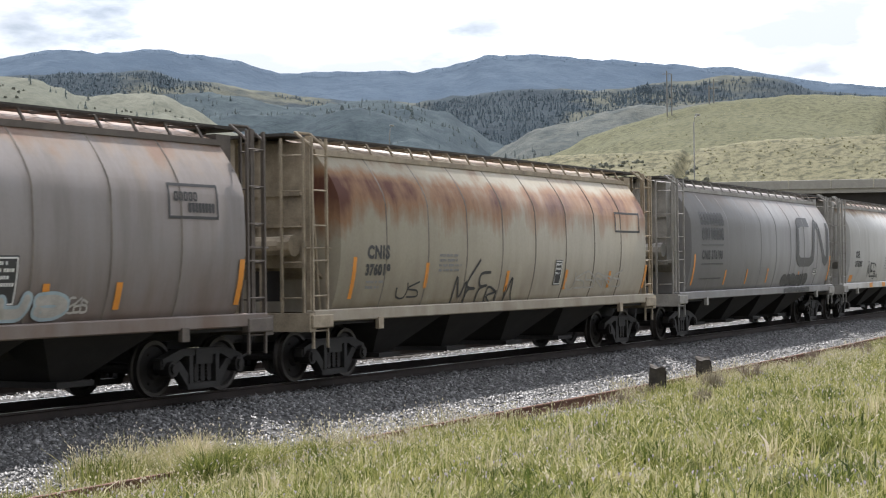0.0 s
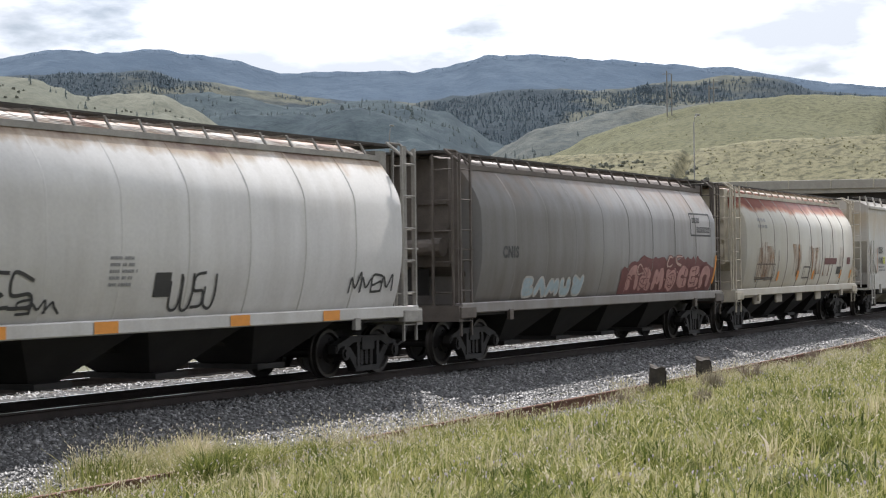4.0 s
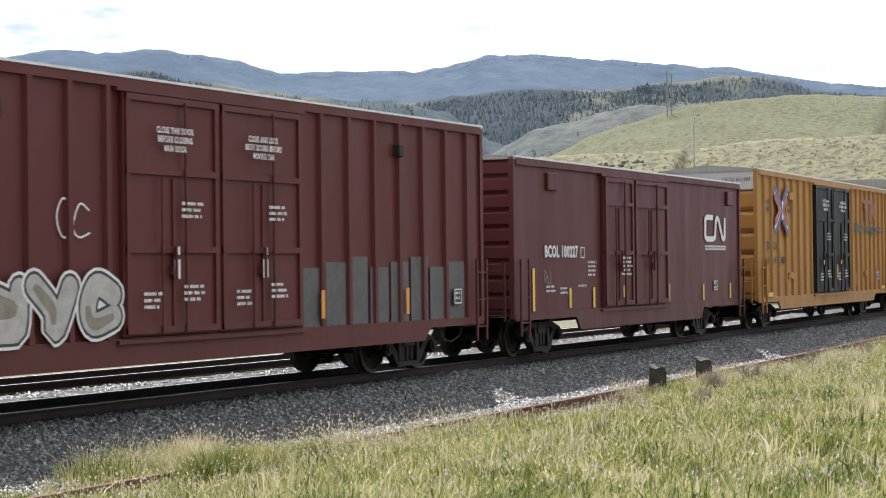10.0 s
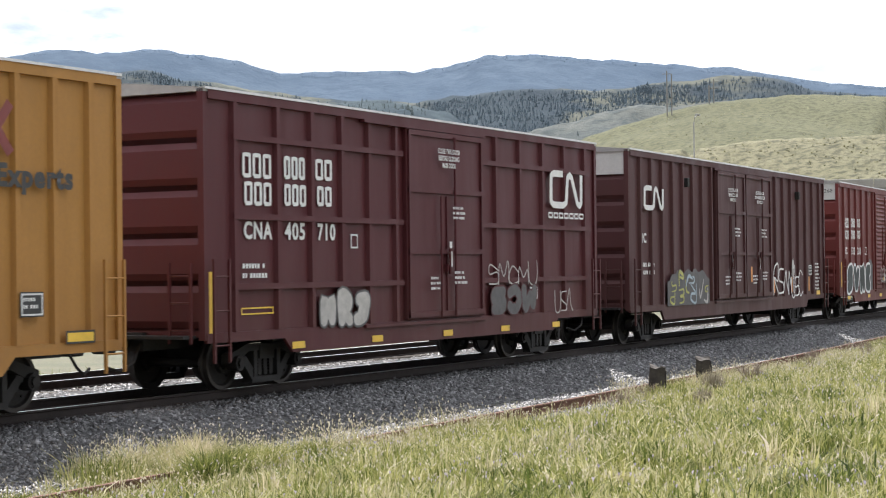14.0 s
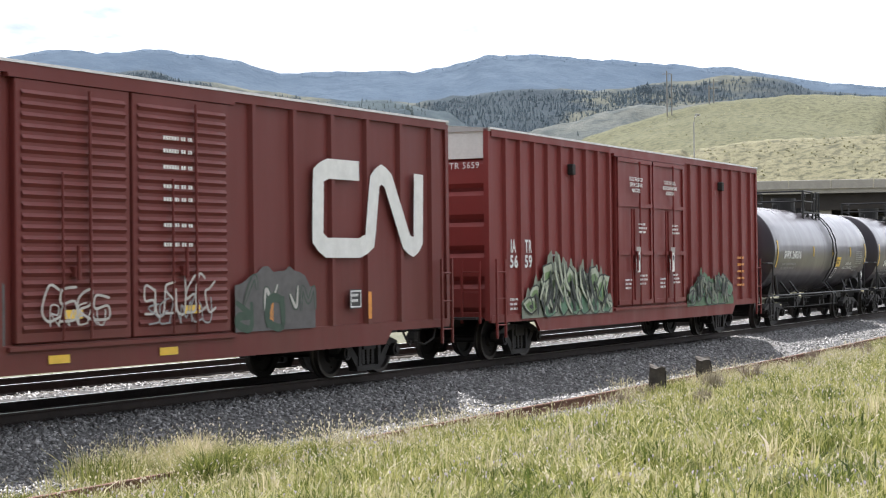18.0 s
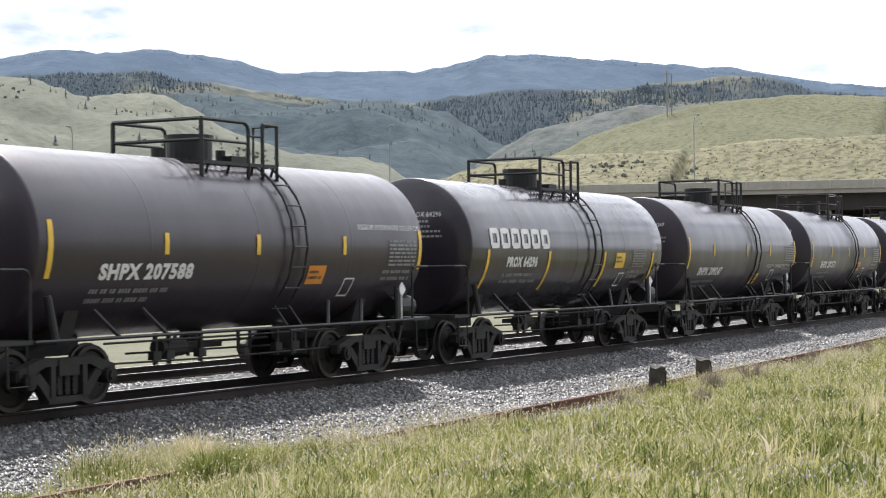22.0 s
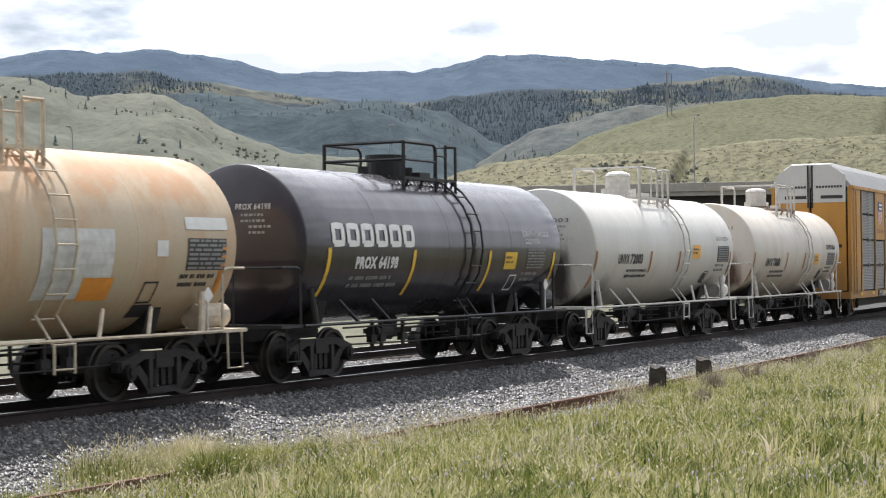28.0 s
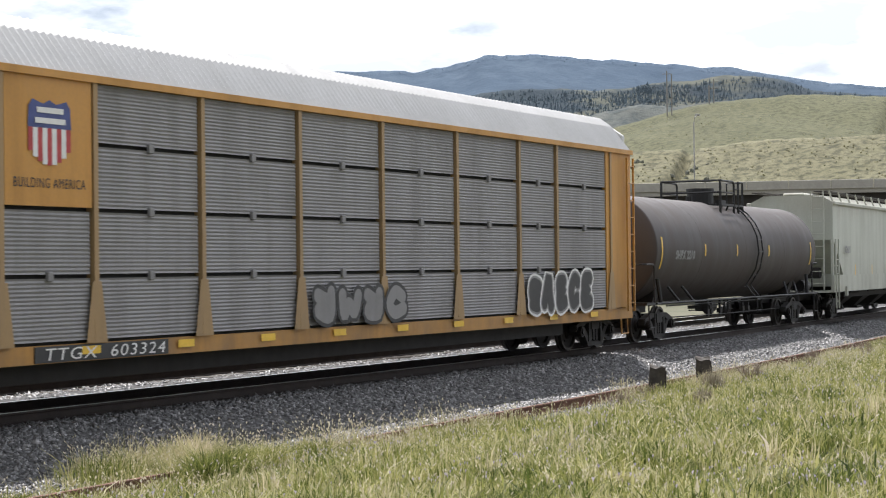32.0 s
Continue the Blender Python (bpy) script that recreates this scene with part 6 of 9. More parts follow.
# ---- the train, from front to rear ----
def consist():
    c = {}
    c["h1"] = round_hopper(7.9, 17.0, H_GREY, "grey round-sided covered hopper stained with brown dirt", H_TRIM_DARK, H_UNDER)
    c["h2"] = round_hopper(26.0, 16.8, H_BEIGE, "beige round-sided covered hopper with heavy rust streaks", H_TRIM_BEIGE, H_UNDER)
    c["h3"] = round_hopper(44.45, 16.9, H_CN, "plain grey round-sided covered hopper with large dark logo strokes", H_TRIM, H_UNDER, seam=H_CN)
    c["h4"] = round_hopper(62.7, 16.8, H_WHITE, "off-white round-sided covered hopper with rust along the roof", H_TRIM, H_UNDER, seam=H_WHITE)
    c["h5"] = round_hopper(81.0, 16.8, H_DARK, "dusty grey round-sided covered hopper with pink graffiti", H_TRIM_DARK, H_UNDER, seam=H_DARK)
    c["h6"] = round_hopper(98.95, 15.45, H_RUST_SHADE_TOP, "cream round-sided covered hopper with red rust and painted shadow on its top", H_TRIM_CREAM, H_UNDER_PALE)
    c["h7"] = flat_hopper(116.2, 19.7, H_SLAB, "long pale grey slab-sided covered hopper", H_SLAB, H_UNDER_PALE)
    c["b8"] = boxcar(137.15, 18.85, B_AOK, "oxide red high boxcar with white graffiti along the bottom", posts=8, door=(7.1, 11.9), white_end=END_WHITE, rear_posts=7)
    c["b9"] = boxcar(157.45, 15.85, B_LOW, "low brown-red boxcar with a smooth side and sliding doors", end_ribs=9, z1=4.42, posts=0, door=(5.05, 9.45), door_kind="offset", sill=(3.4, 0.40))
    c["b10"] = boxcar(174.95, 18.7, B_TTX, "golden yellow high boxcar with black double doors", posts=8, door=(6.9, 11.9), door_mat=B_TTX_DOOR, door_kind="ttx", white_end=END_WHITE, rear_posts=8, front_at=(0.80, 1.62, 2.46, 3.34, 4.16, 5.0, 5.82, 6.62))
    c["b11"] = boxcar(195.65, 15.85, B_CNA, "maroon boxcar with belt rails and a plug door", posts=6, door=(6.53, 9.73), door_kind="single", belt=(1.75, 2.91, 4.22), rear_posts=5, front_at=(0.87, 2.14, 3.22, 4.24, 5.20, 6.20))
    c["b12"] = boxcar(213.5, 19.1, B_BROWN, "dull brown boxcar with thin white graffiti", posts=8, door=(6.9, 12.3), white_end=END_WHITE, rear_posts=7)
    c["b13"] = boxcar(234.65, 18.85, B_IC, "brick red boxcar with ribbed doors and black and white graffiti", posts=6, door=(6.3, 11.32), door_kind="ribbed", white_end=END_WHITE)
    c["b14"] = boxcar(255.25, 18.75, B_IATR, "red high boxcar with green graffiti along the bottom", posts=9, door=(7.07, 11.92), white_end=END_WHITE, rear_posts=7)
    c["t15"] = tank_car(275.4, 14.5, T_BLACK, BLACK_TRIM, "black tank car with white markings")
    c["t16"] = tank_car(290.7, 12.46, T_BLACK_B, BLACK_TRIM, "black tank car with yellow reflector stripes")
    c["t17"] = tank_car(303.9, 12.5, T_GLOSS, BLACK_TRIM, "glossy black tank car with a large white wordmark")
    c["t18"] = tank_car(317.1, 12.15, T_BLACK_B, BLACK_TRIM, "black tank car with a tilted yellow placard")
    c["t19"] = tank_car(330.0, 12.7, T_BLACK_B, BLACK_TRIM, "black tank car with yellow markings")
    c["t20"] = tank_car(343.4, 16.4, T_BLACK, BLACK_TRIM, "long black tank car with a thin white tag")
    c["t21"] = tank_car(360.5, 12.0, T_ORANGE, CREAM_TRIM, "cream tank car stained orange with rust", lidmat=CREAM_TRIM)
    c["t22"] = tank_car(373.2, 12.2, T_GLOSS, BLACK_TRIM, "glossy black tank car with a white wordmark")
    c["t23"] = tank_car(386.1, 12.05, T_WHITE, WHITE_TRIM, "white tank car with a dark spill stain", domed=True)
    c["t24"] = tank_car(398.9, 12.2, T_CREAM, WHITE_TRIM, "cream tank car with brown spill stains", domed=True, deck_mat=RUSTY_DECK)
    c["rack"] = auto_rack(411.9, 27.25, "yellow auto rack with grey ribbed side screens and a white roof")
    c["t26"] = tank_car(440.2, 17.3, T_BROWN, BLACK_TRIM, "dusty brown-black tank car")
    c["h27"] = flat_hopper(459.0, 19.5, H_LIME, "pale green-grey slab-sided covered hopper", H_LIME, H_UNDER)
    return c


TRAIN = consist()


def stain_mat(name, col, y, z0, z1):
    """A spill that has run down a tank head, ragged at its edges."""
    m, nt, bs, n, l = node_mat(name)
    co = n("ShaderNodeTexCoord").outputs["Object"]
    sep = n("ShaderNodeSeparateXYZ")
    l(co, sep.inputs[0])
    off = calc(nt, "ABSOLUTE", calc(nt, "SUBTRACT", sep.outputs["Y"], y), 0.0)
    body = calc(nt, "MULTIPLY", span(nt, off, 0.45, 0.0), calc(nt, "MULTIPLY", span(nt, sep.outputs["Z"], z1, z1 - 0.7), span(nt, sep.outputs["Z"], z0, z0 + 0.25)))
    k = calc(nt, "ADD", body, span(nt, noise_node(nt, co, 3.0, 6, 0.6, (1, 1.6, 0.4)), 0.3, 0.7, -0.25, 0.15))
    l(span(nt, k, 0.02, 0.75, 0.0, 0.93), bs.inputs["Alpha"])
    bs.inputs["Base Color"].default_value = rgb(col)
    bs.inputs["Roughness"].default_value = 0.6
    return m


def head_stain(car, mat, y, z0, z1):
    bm = bmesh.new()
    rows = []
    for i in range(9):
        row = []
        for j in range(15):
            yy, zz = y - 0.45 + 0.9 * i / 8, z0 + (z1 - z0) * j / 14
            row.append(bm.verts.new((head_x(yy, zz) - 0.02, yy, zz)))
        rows.append(row)
    for p, q in zip(rows, rows[1:]):
        for j in range(14):
            bm.faces.new((p[j], p[j + 1], q[j + 1], q[j]))
    part("spill_stain", bm, mat, car, "dark brown spill run down the tank head", True)


head_stain(TRAIN["t23"], stain_mat("black_brown_spill", (0.035, 0.027, 0.022), -0.55, 1.05, 2.75), -0.55, 1.05, 2.75)
head_stain(TRAIN["t24"], stain_mat("red_brown_spill", (0.075, 0.036, 0.022), -0.72, 1.25, 2.6), -0.72, 1.25, 2.6)


# ---- road bridge, poles and trees beyond the train ----
def bearing(a, d, z=0.0):
    return Vector((EYE[0] + d * math.cos(radians(a)), EYE[1] + d * math.sin(radians(a)), z))


def road_bridge():
    """A concrete road deck on dark girders that crosses the line."""
    axis = 17.0
    m = Matrix.Translation(bearing(axis, 150.0)) @ pose(0, 0, 0, 0, 0, axis - 90)
    br = tagged(new("road_bridge"), "concrete road bridge with dark steel girders over the railway", "bridge", "", "structure")
    br.matrix_basis = m
    x0, x1 = -26.0, 46.0
    deck = part("deck", box(x0 - 16, x1 + 20, 0.0, 26.0, 7.95, 8.38), CONCRETE, br)
    k = 30
    panel = shared("parapet_panel", lambda: soften(box(-1.72, 1.72, -0.12, 0.14, 8.30, 9.06), 0.03), CONCRETE)
    for i in range(k):
        part("parapet_panel", panel, CONCRETE, br).matrix_basis = pose(x0 - 14.2 + i * 3.47, 0, 0)
    for y in (0.4, 7.0, 13.5, 20.0, 25.0):
        part("girder", box(-12.5, x1, y, y + 0.5, 6.55, 7.95), GIRDER, br)
    for x in (2.5, 27.0):
        for y in (2.0, 12.0, 22.0):
            bm = bmesh.new()
            pipe(bm, [(x, y, -1.6), (x, y, 6.0)], 0.55, 14)
            part("pier", bm, CONCRETE, br, "round concrete pier", True)
        part("pier_cap", soften(box(x - 0.7, x + 0.7, 0.6, 25.4, 5.7, 6.55), 0.06), CONCRETE, br)
    part("abutment", box(-14.5, -12.5, 0.2, 26.0, -1.6, 7.95), CONCRETE, br)
    part("abutment", box(x1, x1 + 2.0, 0.2, 26.0, -1.6, 7.95), CONCRETE, br)
    return m


BRIDGE = road_bridge()


def fill_slope():
    """Earth fill that carries the road up to the bridge."""
    bm = bmesh.new()
    n, k = 40, 10
    rows = []
    for i in range(n + 1):
        x = -75.0 + 62.0 * i / n
        r = []
        for j in range(k + 1):
            t = j / k
            y = -16.0 + 16.2 * t
            top = 8.0 * clamp((x + 75.0) / 20.0, 0.15, 1.0)
            z = -1.4 + (top + 1.4) * t ** 1.1 + noise.noise((x * 0.2, y * 0.3, 2.0)) * 0.5 * t
            r.append(bm.verts.new((x, y, z)))
        r.append(bm.verts.new((x, 45.0, top)))
        rows.append(r)
    for a, b in zip(rows, rows[1:]):
        for j in range(len(a) - 1):
            bm.faces.new((a[j], b[j], b[j + 1], a[j + 1]))
    ob = new("road_embankment", finish("road_embankment", bm, HILL_RIGHT, True))
    ob.matrix_basis = BRIDGE
    tagged(ob, "grass-covered earth fill below the road", "embankment", "", "structure")


fill_slope()


GALV_PALE = plain("dull_galvanised_pole", (0.30, 0.30, 0.29), 0.7, 0.1, 0.2)


def street_lamp(a, d, z0, z1, arm, label):
    base = bearing(a, d, z0)
    ob = tagged(new("street_lamp"), label, "street lamp", "street lamps along the road")
    ob.matrix_basis = Matrix.Translation(base)
    h = z1 - z0
    part("pole", piped([(0, 0, 0), (0, 0, h * 0.9), (arm * 0.3, 0, h * 0.97), (arm, 0, h)], 0.065, 8), GALV_PALE, ob)
    part("lamp_head", soften(box(arm - 0.35, arm + 0.45, -0.16, 0.16, h - 0.08, h + 0.08), 0.03), GALV_PALE, ob)


street_lamp(20.1, 182, 8.0, 17.6, 1.1, "tall grey street lamp with a curved arm on the road")
street_lamp(30.0, 230, 6.0, 20.9, 0.6, "slim grey street lamp beyond the train")
street_lamp(40.2, 240, 13.0, 21.6, -0.8, "grey street lamp below the sage hill")


POLE_WOOD = plain("sun_bleached_pole_wood", (0.30, 0.285, 0.265), 0.9, 0.0, 0.3)


def utility_pole(a, d, z0, h, arms):
    ob = tagged(new("utility_pole"), "weathered wooden utility pole on the hill crest", "utility pole", "poles on the crest")
    ob.matrix_basis = Matrix.Translation(bearing(a, d, z0)) @ pose(0, 0, 0, 0, 0, a - 90)
    part("pole", piped([(0, 0, 0), (0, 0, h)], 0.15, 8), POLE_WOOD, ob)
    for z in arms:
        part("crossarm", box(-1.1, 1.1, -0.07, 0.07, h * z - 0.07, h * z + 0.07), POLE_WOOD, ob)


utility_pole(20.95, 425, 38.0, 11.0, (0.93,))
utility_pole(20.80, 425, 38.0, 10.2, ())
utility_pole(19.45, 428, 39.5, 7.6, (0.9, 0.7))
utility_pole(19.60, 428, 39.5, 6.0, ())


def tree_parts(rnd):
    """Vertices and faces of one rough conifer of unit height: a trunk and ragged whorls of boughs."""
    v, f = [], []
    k = 3
    for z, r in ((0.0, 0.022), (0.98, 0.003)):
        v += [(r * math.cos(j * math.tau / k), r * math.sin(j * math.tau / k), z) for j in range(k)]
    f += [(j, (j + 1) % k, k + (j + 1) % k, k + j) for j in range(k)]
    lean = rnd.uniform(0.9, 1.5)
    for w in range(5):
        z = 0.10 + 0.165 * w
        rad = (0.22 - 0.037 * w) * lean
        n = 5
        for j in range(n):
            a = (j + rnd.uniform(-0.35, 0.35) + w * 0.5) * math.tau / n
            r = rad * rnd.uniform(0.55, 1.25)
            d = rnd.uniform(0.3, 0.6)
            b = len(v)
            v += [(0, 0, z + 0.2), (r * math.cos(a - d), r * math.sin(a - d), z - 0.02), (r * 1.15 * math.cos(a), r * 1.15 * math.sin(a), z - 0.05 - rnd.uniform(0, 0.03)), (r * math.cos(a + d), r * math.sin(a + d), z - 0.02)]
            f += [(b, b + 1, b + 2), (b, b + 2, b + 3)]
    return v, f


def shrub_parts(rnd):
    """One low ragged sagebrush clump of unit height."""
    v, f = [], []
    for c in range(3):
        cx, cy, r = rnd.uniform(-0.5, 0.5), rnd.uniform(-0.5, 0.5), rnd.uniform(0.4, 0.75)
        b = len(v)
        n = 5
        v += [(cx + r * rnd.uniform(0.7, 1.2) * math.cos(j * math.tau / n), cy + r * rnd.uniform(0.7, 1.2) * math.sin(j * math.tau / n), rnd.uniform(0.0, 0.25)) for j in range(n)]
        v += [(cx + r * 0.6 * math.cos(j * math.tau / n + 0.5), cy + r * 0.6 * math.sin(j * math.tau / n + 0.5), rnd.uniform(0.55, 1.0)) for j in range(n)]
        for j in range(n):
            q = (j + 1) % n
            f += [(b + j, b + q, b + n + j), (b + q, b + n + q, b + n + j)]
        f.append(tuple(b + n + j for j in range(n)))
    return v, f


def leaf_mat(name, c1, c2):
    m, nt, bs, n, l = node_mat(name)
    g = n("ShaderNodeNewGeometry")
    co = n("ShaderNodeTexCoord").outputs["Object"]
    k = calc(nt, "ADD", calc(nt, "MULTIPLY", g.outputs["Random Per Island"], 0.6), calc(nt, "MULTIPLY", noise_node(nt, co, 0.05, 3), 0.4))
    l(blend(nt, k, c1, c2), bs.inputs["Base Color"])
    bs.inputs["Roughness"].default_value = 0.9
    bs.inputs["Specular IOR Level"].default_value = 0.1
    tr = n("ShaderNodeBsdfTranslucent")
    l(blend(nt, k, c1, c2), tr.inputs["Color"])
    mx = n("ShaderNodeMixShader")
    mx.inputs[0].default_value = 0.5
    l(bs.outputs[0], mx.inputs[1])
    l(tr.outputs[0], mx.inputs[2])
    l(mx.outputs[0], nt.nodes["Material Output"].inputs["Surface"])
    return m


# Paler and bluer than needles: distance haze is put into the colour.
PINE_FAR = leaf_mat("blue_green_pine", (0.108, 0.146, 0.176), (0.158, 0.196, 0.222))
# Skyline pines take on the mountain's painted haze.
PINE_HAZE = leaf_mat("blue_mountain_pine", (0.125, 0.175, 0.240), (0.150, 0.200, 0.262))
# Nearer pines are lifted towards grey-blue too, as painted haze.
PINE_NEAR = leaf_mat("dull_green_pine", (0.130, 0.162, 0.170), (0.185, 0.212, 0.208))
SAGE = leaf_mat("grey_green_sagebrush", (0.36, 0.35, 0.21), (0.50, 0.47, 0.31))
SCRUB = leaf_mat("dark_gully_scrub", (0.22, 0.23, 0.19), (0.32, 0.32, 0.27))
HILL_ROWS = {"forest_hill": 51, "valley_hill": 61, "gully_hill": 51, "sage_hill": 81, "olive_hill": 61, "mountain_backdrop": 41, "straw_bank": 51}


def woods(name, hill_name, count, rows, cols, height, mat, seed, label, keep=0.0, soft=0.3, form=tree_parts, patch_size=180.0, what="trees"):
    """Plants scattered over a stretch of a hill, thick and thin by turns."""
    rnd = random.Random(seed)
    me = bpy.data.objects[hill_name].data
    kk = HILL_ROWS[hill_name]
    n = len(me.vertices) // kk
    forms = [form(rnd) for _ in range(9)]
    verts, faces, made, tries = [], [], 0, 0
    while made < count and tries < count * 12:
        tries += 1
        i = (cols[0] + (cols[1] - cols[0]) * rnd.random()) * (n - 2)
        j = (rows[0] + (rows[1] - rows[0]) * rnd.random()) * (kk - 2) / 1.25
        i0, j0 = int(i), int(j)
        a, b = me.vertices[i0 * kk + j0].co, me.vertices[(i0 + 1) * kk + j0 + 1].co
        c, d = me.vertices[i0 * kk + j0 + 1].co, me.vertices[(i0 + 1) * kk + j0].co
        p = a.lerp(d, i - i0).lerp(c.lerp(b, i - i0), j - j0)
        dens = noise.noise((p.x / patch_size, p.y / patch_size, seed)) + 0.5 * noise.noise((p.x / patch_size * 3.6, p.y / patch_size * 3.6, seed))
        if dens < keep + rnd.uniform(-soft, soft):
            continue
        made += 1
        h = height * rnd.uniform(0.5, 1.25)
        v, f = rnd.choice(forms)
        o = len(verts)
        ca, sa = math.cos(i * 9), math.sin(i * 9)
        verts += [(p.x + (x * ca - y * sa) * h, p.y + (x * sa + y * ca) * h, p.z - 0.06 * h + z * h) for x, y, z in v]
        faces += [tuple(q + o for q in t) for t in f]
    m = bpy.data.meshes.new(name)
    m.from_pydata(verts, [], faces)
    m.materials.append(mat)
    return tagged(new(name, m), label, what, "", "stuff")


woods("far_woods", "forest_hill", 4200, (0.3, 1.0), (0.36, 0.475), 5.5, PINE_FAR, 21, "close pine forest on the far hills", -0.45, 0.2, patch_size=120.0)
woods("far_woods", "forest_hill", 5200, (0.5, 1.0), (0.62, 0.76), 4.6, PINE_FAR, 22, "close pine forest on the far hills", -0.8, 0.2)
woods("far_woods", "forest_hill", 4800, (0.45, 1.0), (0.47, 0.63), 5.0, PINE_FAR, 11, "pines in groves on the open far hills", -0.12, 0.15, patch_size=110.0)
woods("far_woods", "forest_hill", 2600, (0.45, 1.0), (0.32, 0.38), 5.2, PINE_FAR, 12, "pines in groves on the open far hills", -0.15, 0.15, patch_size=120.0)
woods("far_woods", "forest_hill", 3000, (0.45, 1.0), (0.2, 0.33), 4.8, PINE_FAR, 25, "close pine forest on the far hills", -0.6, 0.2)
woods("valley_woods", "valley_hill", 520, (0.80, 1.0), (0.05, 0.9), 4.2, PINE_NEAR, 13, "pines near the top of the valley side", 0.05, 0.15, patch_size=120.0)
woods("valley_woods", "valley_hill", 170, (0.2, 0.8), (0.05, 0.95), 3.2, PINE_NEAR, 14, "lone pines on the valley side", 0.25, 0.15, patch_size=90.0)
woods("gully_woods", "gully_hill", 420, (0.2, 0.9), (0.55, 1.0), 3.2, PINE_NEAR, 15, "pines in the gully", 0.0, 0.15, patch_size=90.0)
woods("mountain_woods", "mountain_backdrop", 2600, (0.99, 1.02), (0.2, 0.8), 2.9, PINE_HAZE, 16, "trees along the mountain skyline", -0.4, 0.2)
woods("hillside_scrub", "sage_hill", 260, (0.20, 0.95), (0.2, 0.62), 0.7, SCRUB, 17, "dark scrub in the folds of the sage hill", 0.36, 0.14, shrub_parts, 38.0, "shrubs")
woods("hillside_pines", "sage_hill", 40, (0.5, 1.0), (0.2, 0.62), 2.2, PINE_NEAR, 24, "few small pines on the sage hill", 0.30, 0.12, tree_parts, 60.0)
woods("sagebrush", "straw_bank", 1800, (0.25, 1.0), (0.32, 0.9), 0.18, SAGE, 18, "sagebrush clumps on the straw bank", -0.15, 0.3, shrub_parts, 25.0, "shrubs")
woods("sagebrush", "olive_hill", 500, (0.3, 1.0), (0.42, 1.0), 0.19, SAGE, 19, "sagebrush clumps on the olive hill", 0.0, 0.3, shrub_parts, 35.0, "shrubs")
woods("bank_scrub", "straw_bank", 150, (0.3, 0.95), (0.58, 0.70), 0.5, SCRUB, 20, "dark scrub in the washed-out gully", 0.1, 0.2, shrub_parts, 14.0, "shrubs")


# ---- beside the siding ----
def stump_post(s, off, h, tilt, label):
    p = ground_at(s, off)
    ob = tagged(new("wooden_post"), label, "post", "old posts by the siding")
    ob.matrix_basis = Matrix.Translation(p - Vector((0, 0, 0.15))) @ pose(0, 0, 0, tilt, tilt * 0.6, 20)
    bm = bmesh.new()
    bx(bm, -0.18, 0.18, -0.14, 0.14, 0, h)
    bmesh.ops.subdivide_edges(bm, edges=bm.edges, cuts=4, use_grid_fill=True)
    for v in bm.verts:
        v.co += Vector((noise.noise(v.co * 6), noise.noise(v.co * 6 + Vector((5, 0, 0))), noise.noise(v.co * 5) * (2.6 if v.co.z > h * 0.8 else 0.3))) * 0.05
    part("shaft", bm, POST_WOOD, ob)
    bm = bmesh.new()
    for k in range(3):
        x = -0.13 + 0.11 * k
        bx(bm, x, x + 0.014, -0.165, -0.135, 0.15, h * 0.92)
    part("weather_crack", bm, STEEL_DARK, ob)


stump_post(30.75, -6.15, 0.82, 2, "short charred wooden post in the grass by the siding")
stump_post(33.7, -6.05, 0.84, -3, "short weathered wooden post in the grass by the siding")


def blade_mat(name, ramp, island, scale):
    m, nt, bs, n, l = node_mat(name)
    g = n("ShaderNodeNewGeometry")
    co = n("ShaderNodeTexCoord").outputs["Object"]
    r = n("ShaderNodeValToRGB")
    e = r.color_ramp.elements
    e[0].position, e[0].color = ramp[0][0], rgb(ramp[0][1])
    e[1].position, e[1].color = ramp[-1][0], rgb(ramp[-1][1])
    for pos, col in ramp[1:-1]:
        e.new(pos).color = rgb(col)
    patchy = span(nt, noise_node(nt, co, scale, 6, 0.68), 0.36, 0.64, -0.15, 1.15)
    k = calc(nt, "ADD", calc(nt, "MULTIPLY", g.outputs["Random Per Island"], island), calc(nt, "MULTIPLY", patchy, 1.0 - island))
    l(k, r.inputs["Fac"])
    l(r.outputs[0], bs.inputs["Base Color"])
    bs.inputs["Roughness"].default_value = 0.6
    bs.inputs["Specular IOR Level"].default_value = 0.2
    tr = n("ShaderNodeBsdfTranslucent")
    l(r.outputs[0], tr.inputs["Color"])
    mx = n("ShaderNodeMixShader")
    mx.inputs[0].default_value = 0.4
    l(bs.outputs[0], mx.inputs[1])
    l(tr.outputs[0], mx.inputs[2])
    l(mx.outputs[0], nt.nodes["Material Output"].inputs["Surface"])
    return m


BLADES = blade_mat("meadow_grass_blades", [(0.0, (0.036, 0.058, 0.014)), (0.28, (0.108, 0.136, 0.030)), (0.52, (0.245, 0.258, 0.076)), (0.74, (0.46, 0.43, 0.185)), (0.88, (0.62, 0.57, 0.38)), (1.0, (0.56, 0.49, 0.41))], 0.62, 0.9)
STRAW = blade_mat("straw_grass_blades", [(0.0, (0.17, 0.18, 0.07)), (0.35, (0.34, 0.33, 0.16)), (0.7, (0.54, 0.48, 0.30)), (1.0, (0.66, 0.57, 0.44))], 0.6, 1.3)
SEEDS = blade_mat("grass_seed_heads", [(0.0, (0.60, 0.56, 0.38)), (0.6, (0.64, 0.58, 0.45)), (1.0, (0.52, 0.47, 0.48))], 0.5, 0.45)
LILAC = blade_mat("faded_lilac_petals", [(0.0, (0.30, 0.27, 0.36)), (0.5, (0.40, 0.36, 0.42)), (1.0, (0.50, 0.46, 0.48))], 0.8, 0.6)


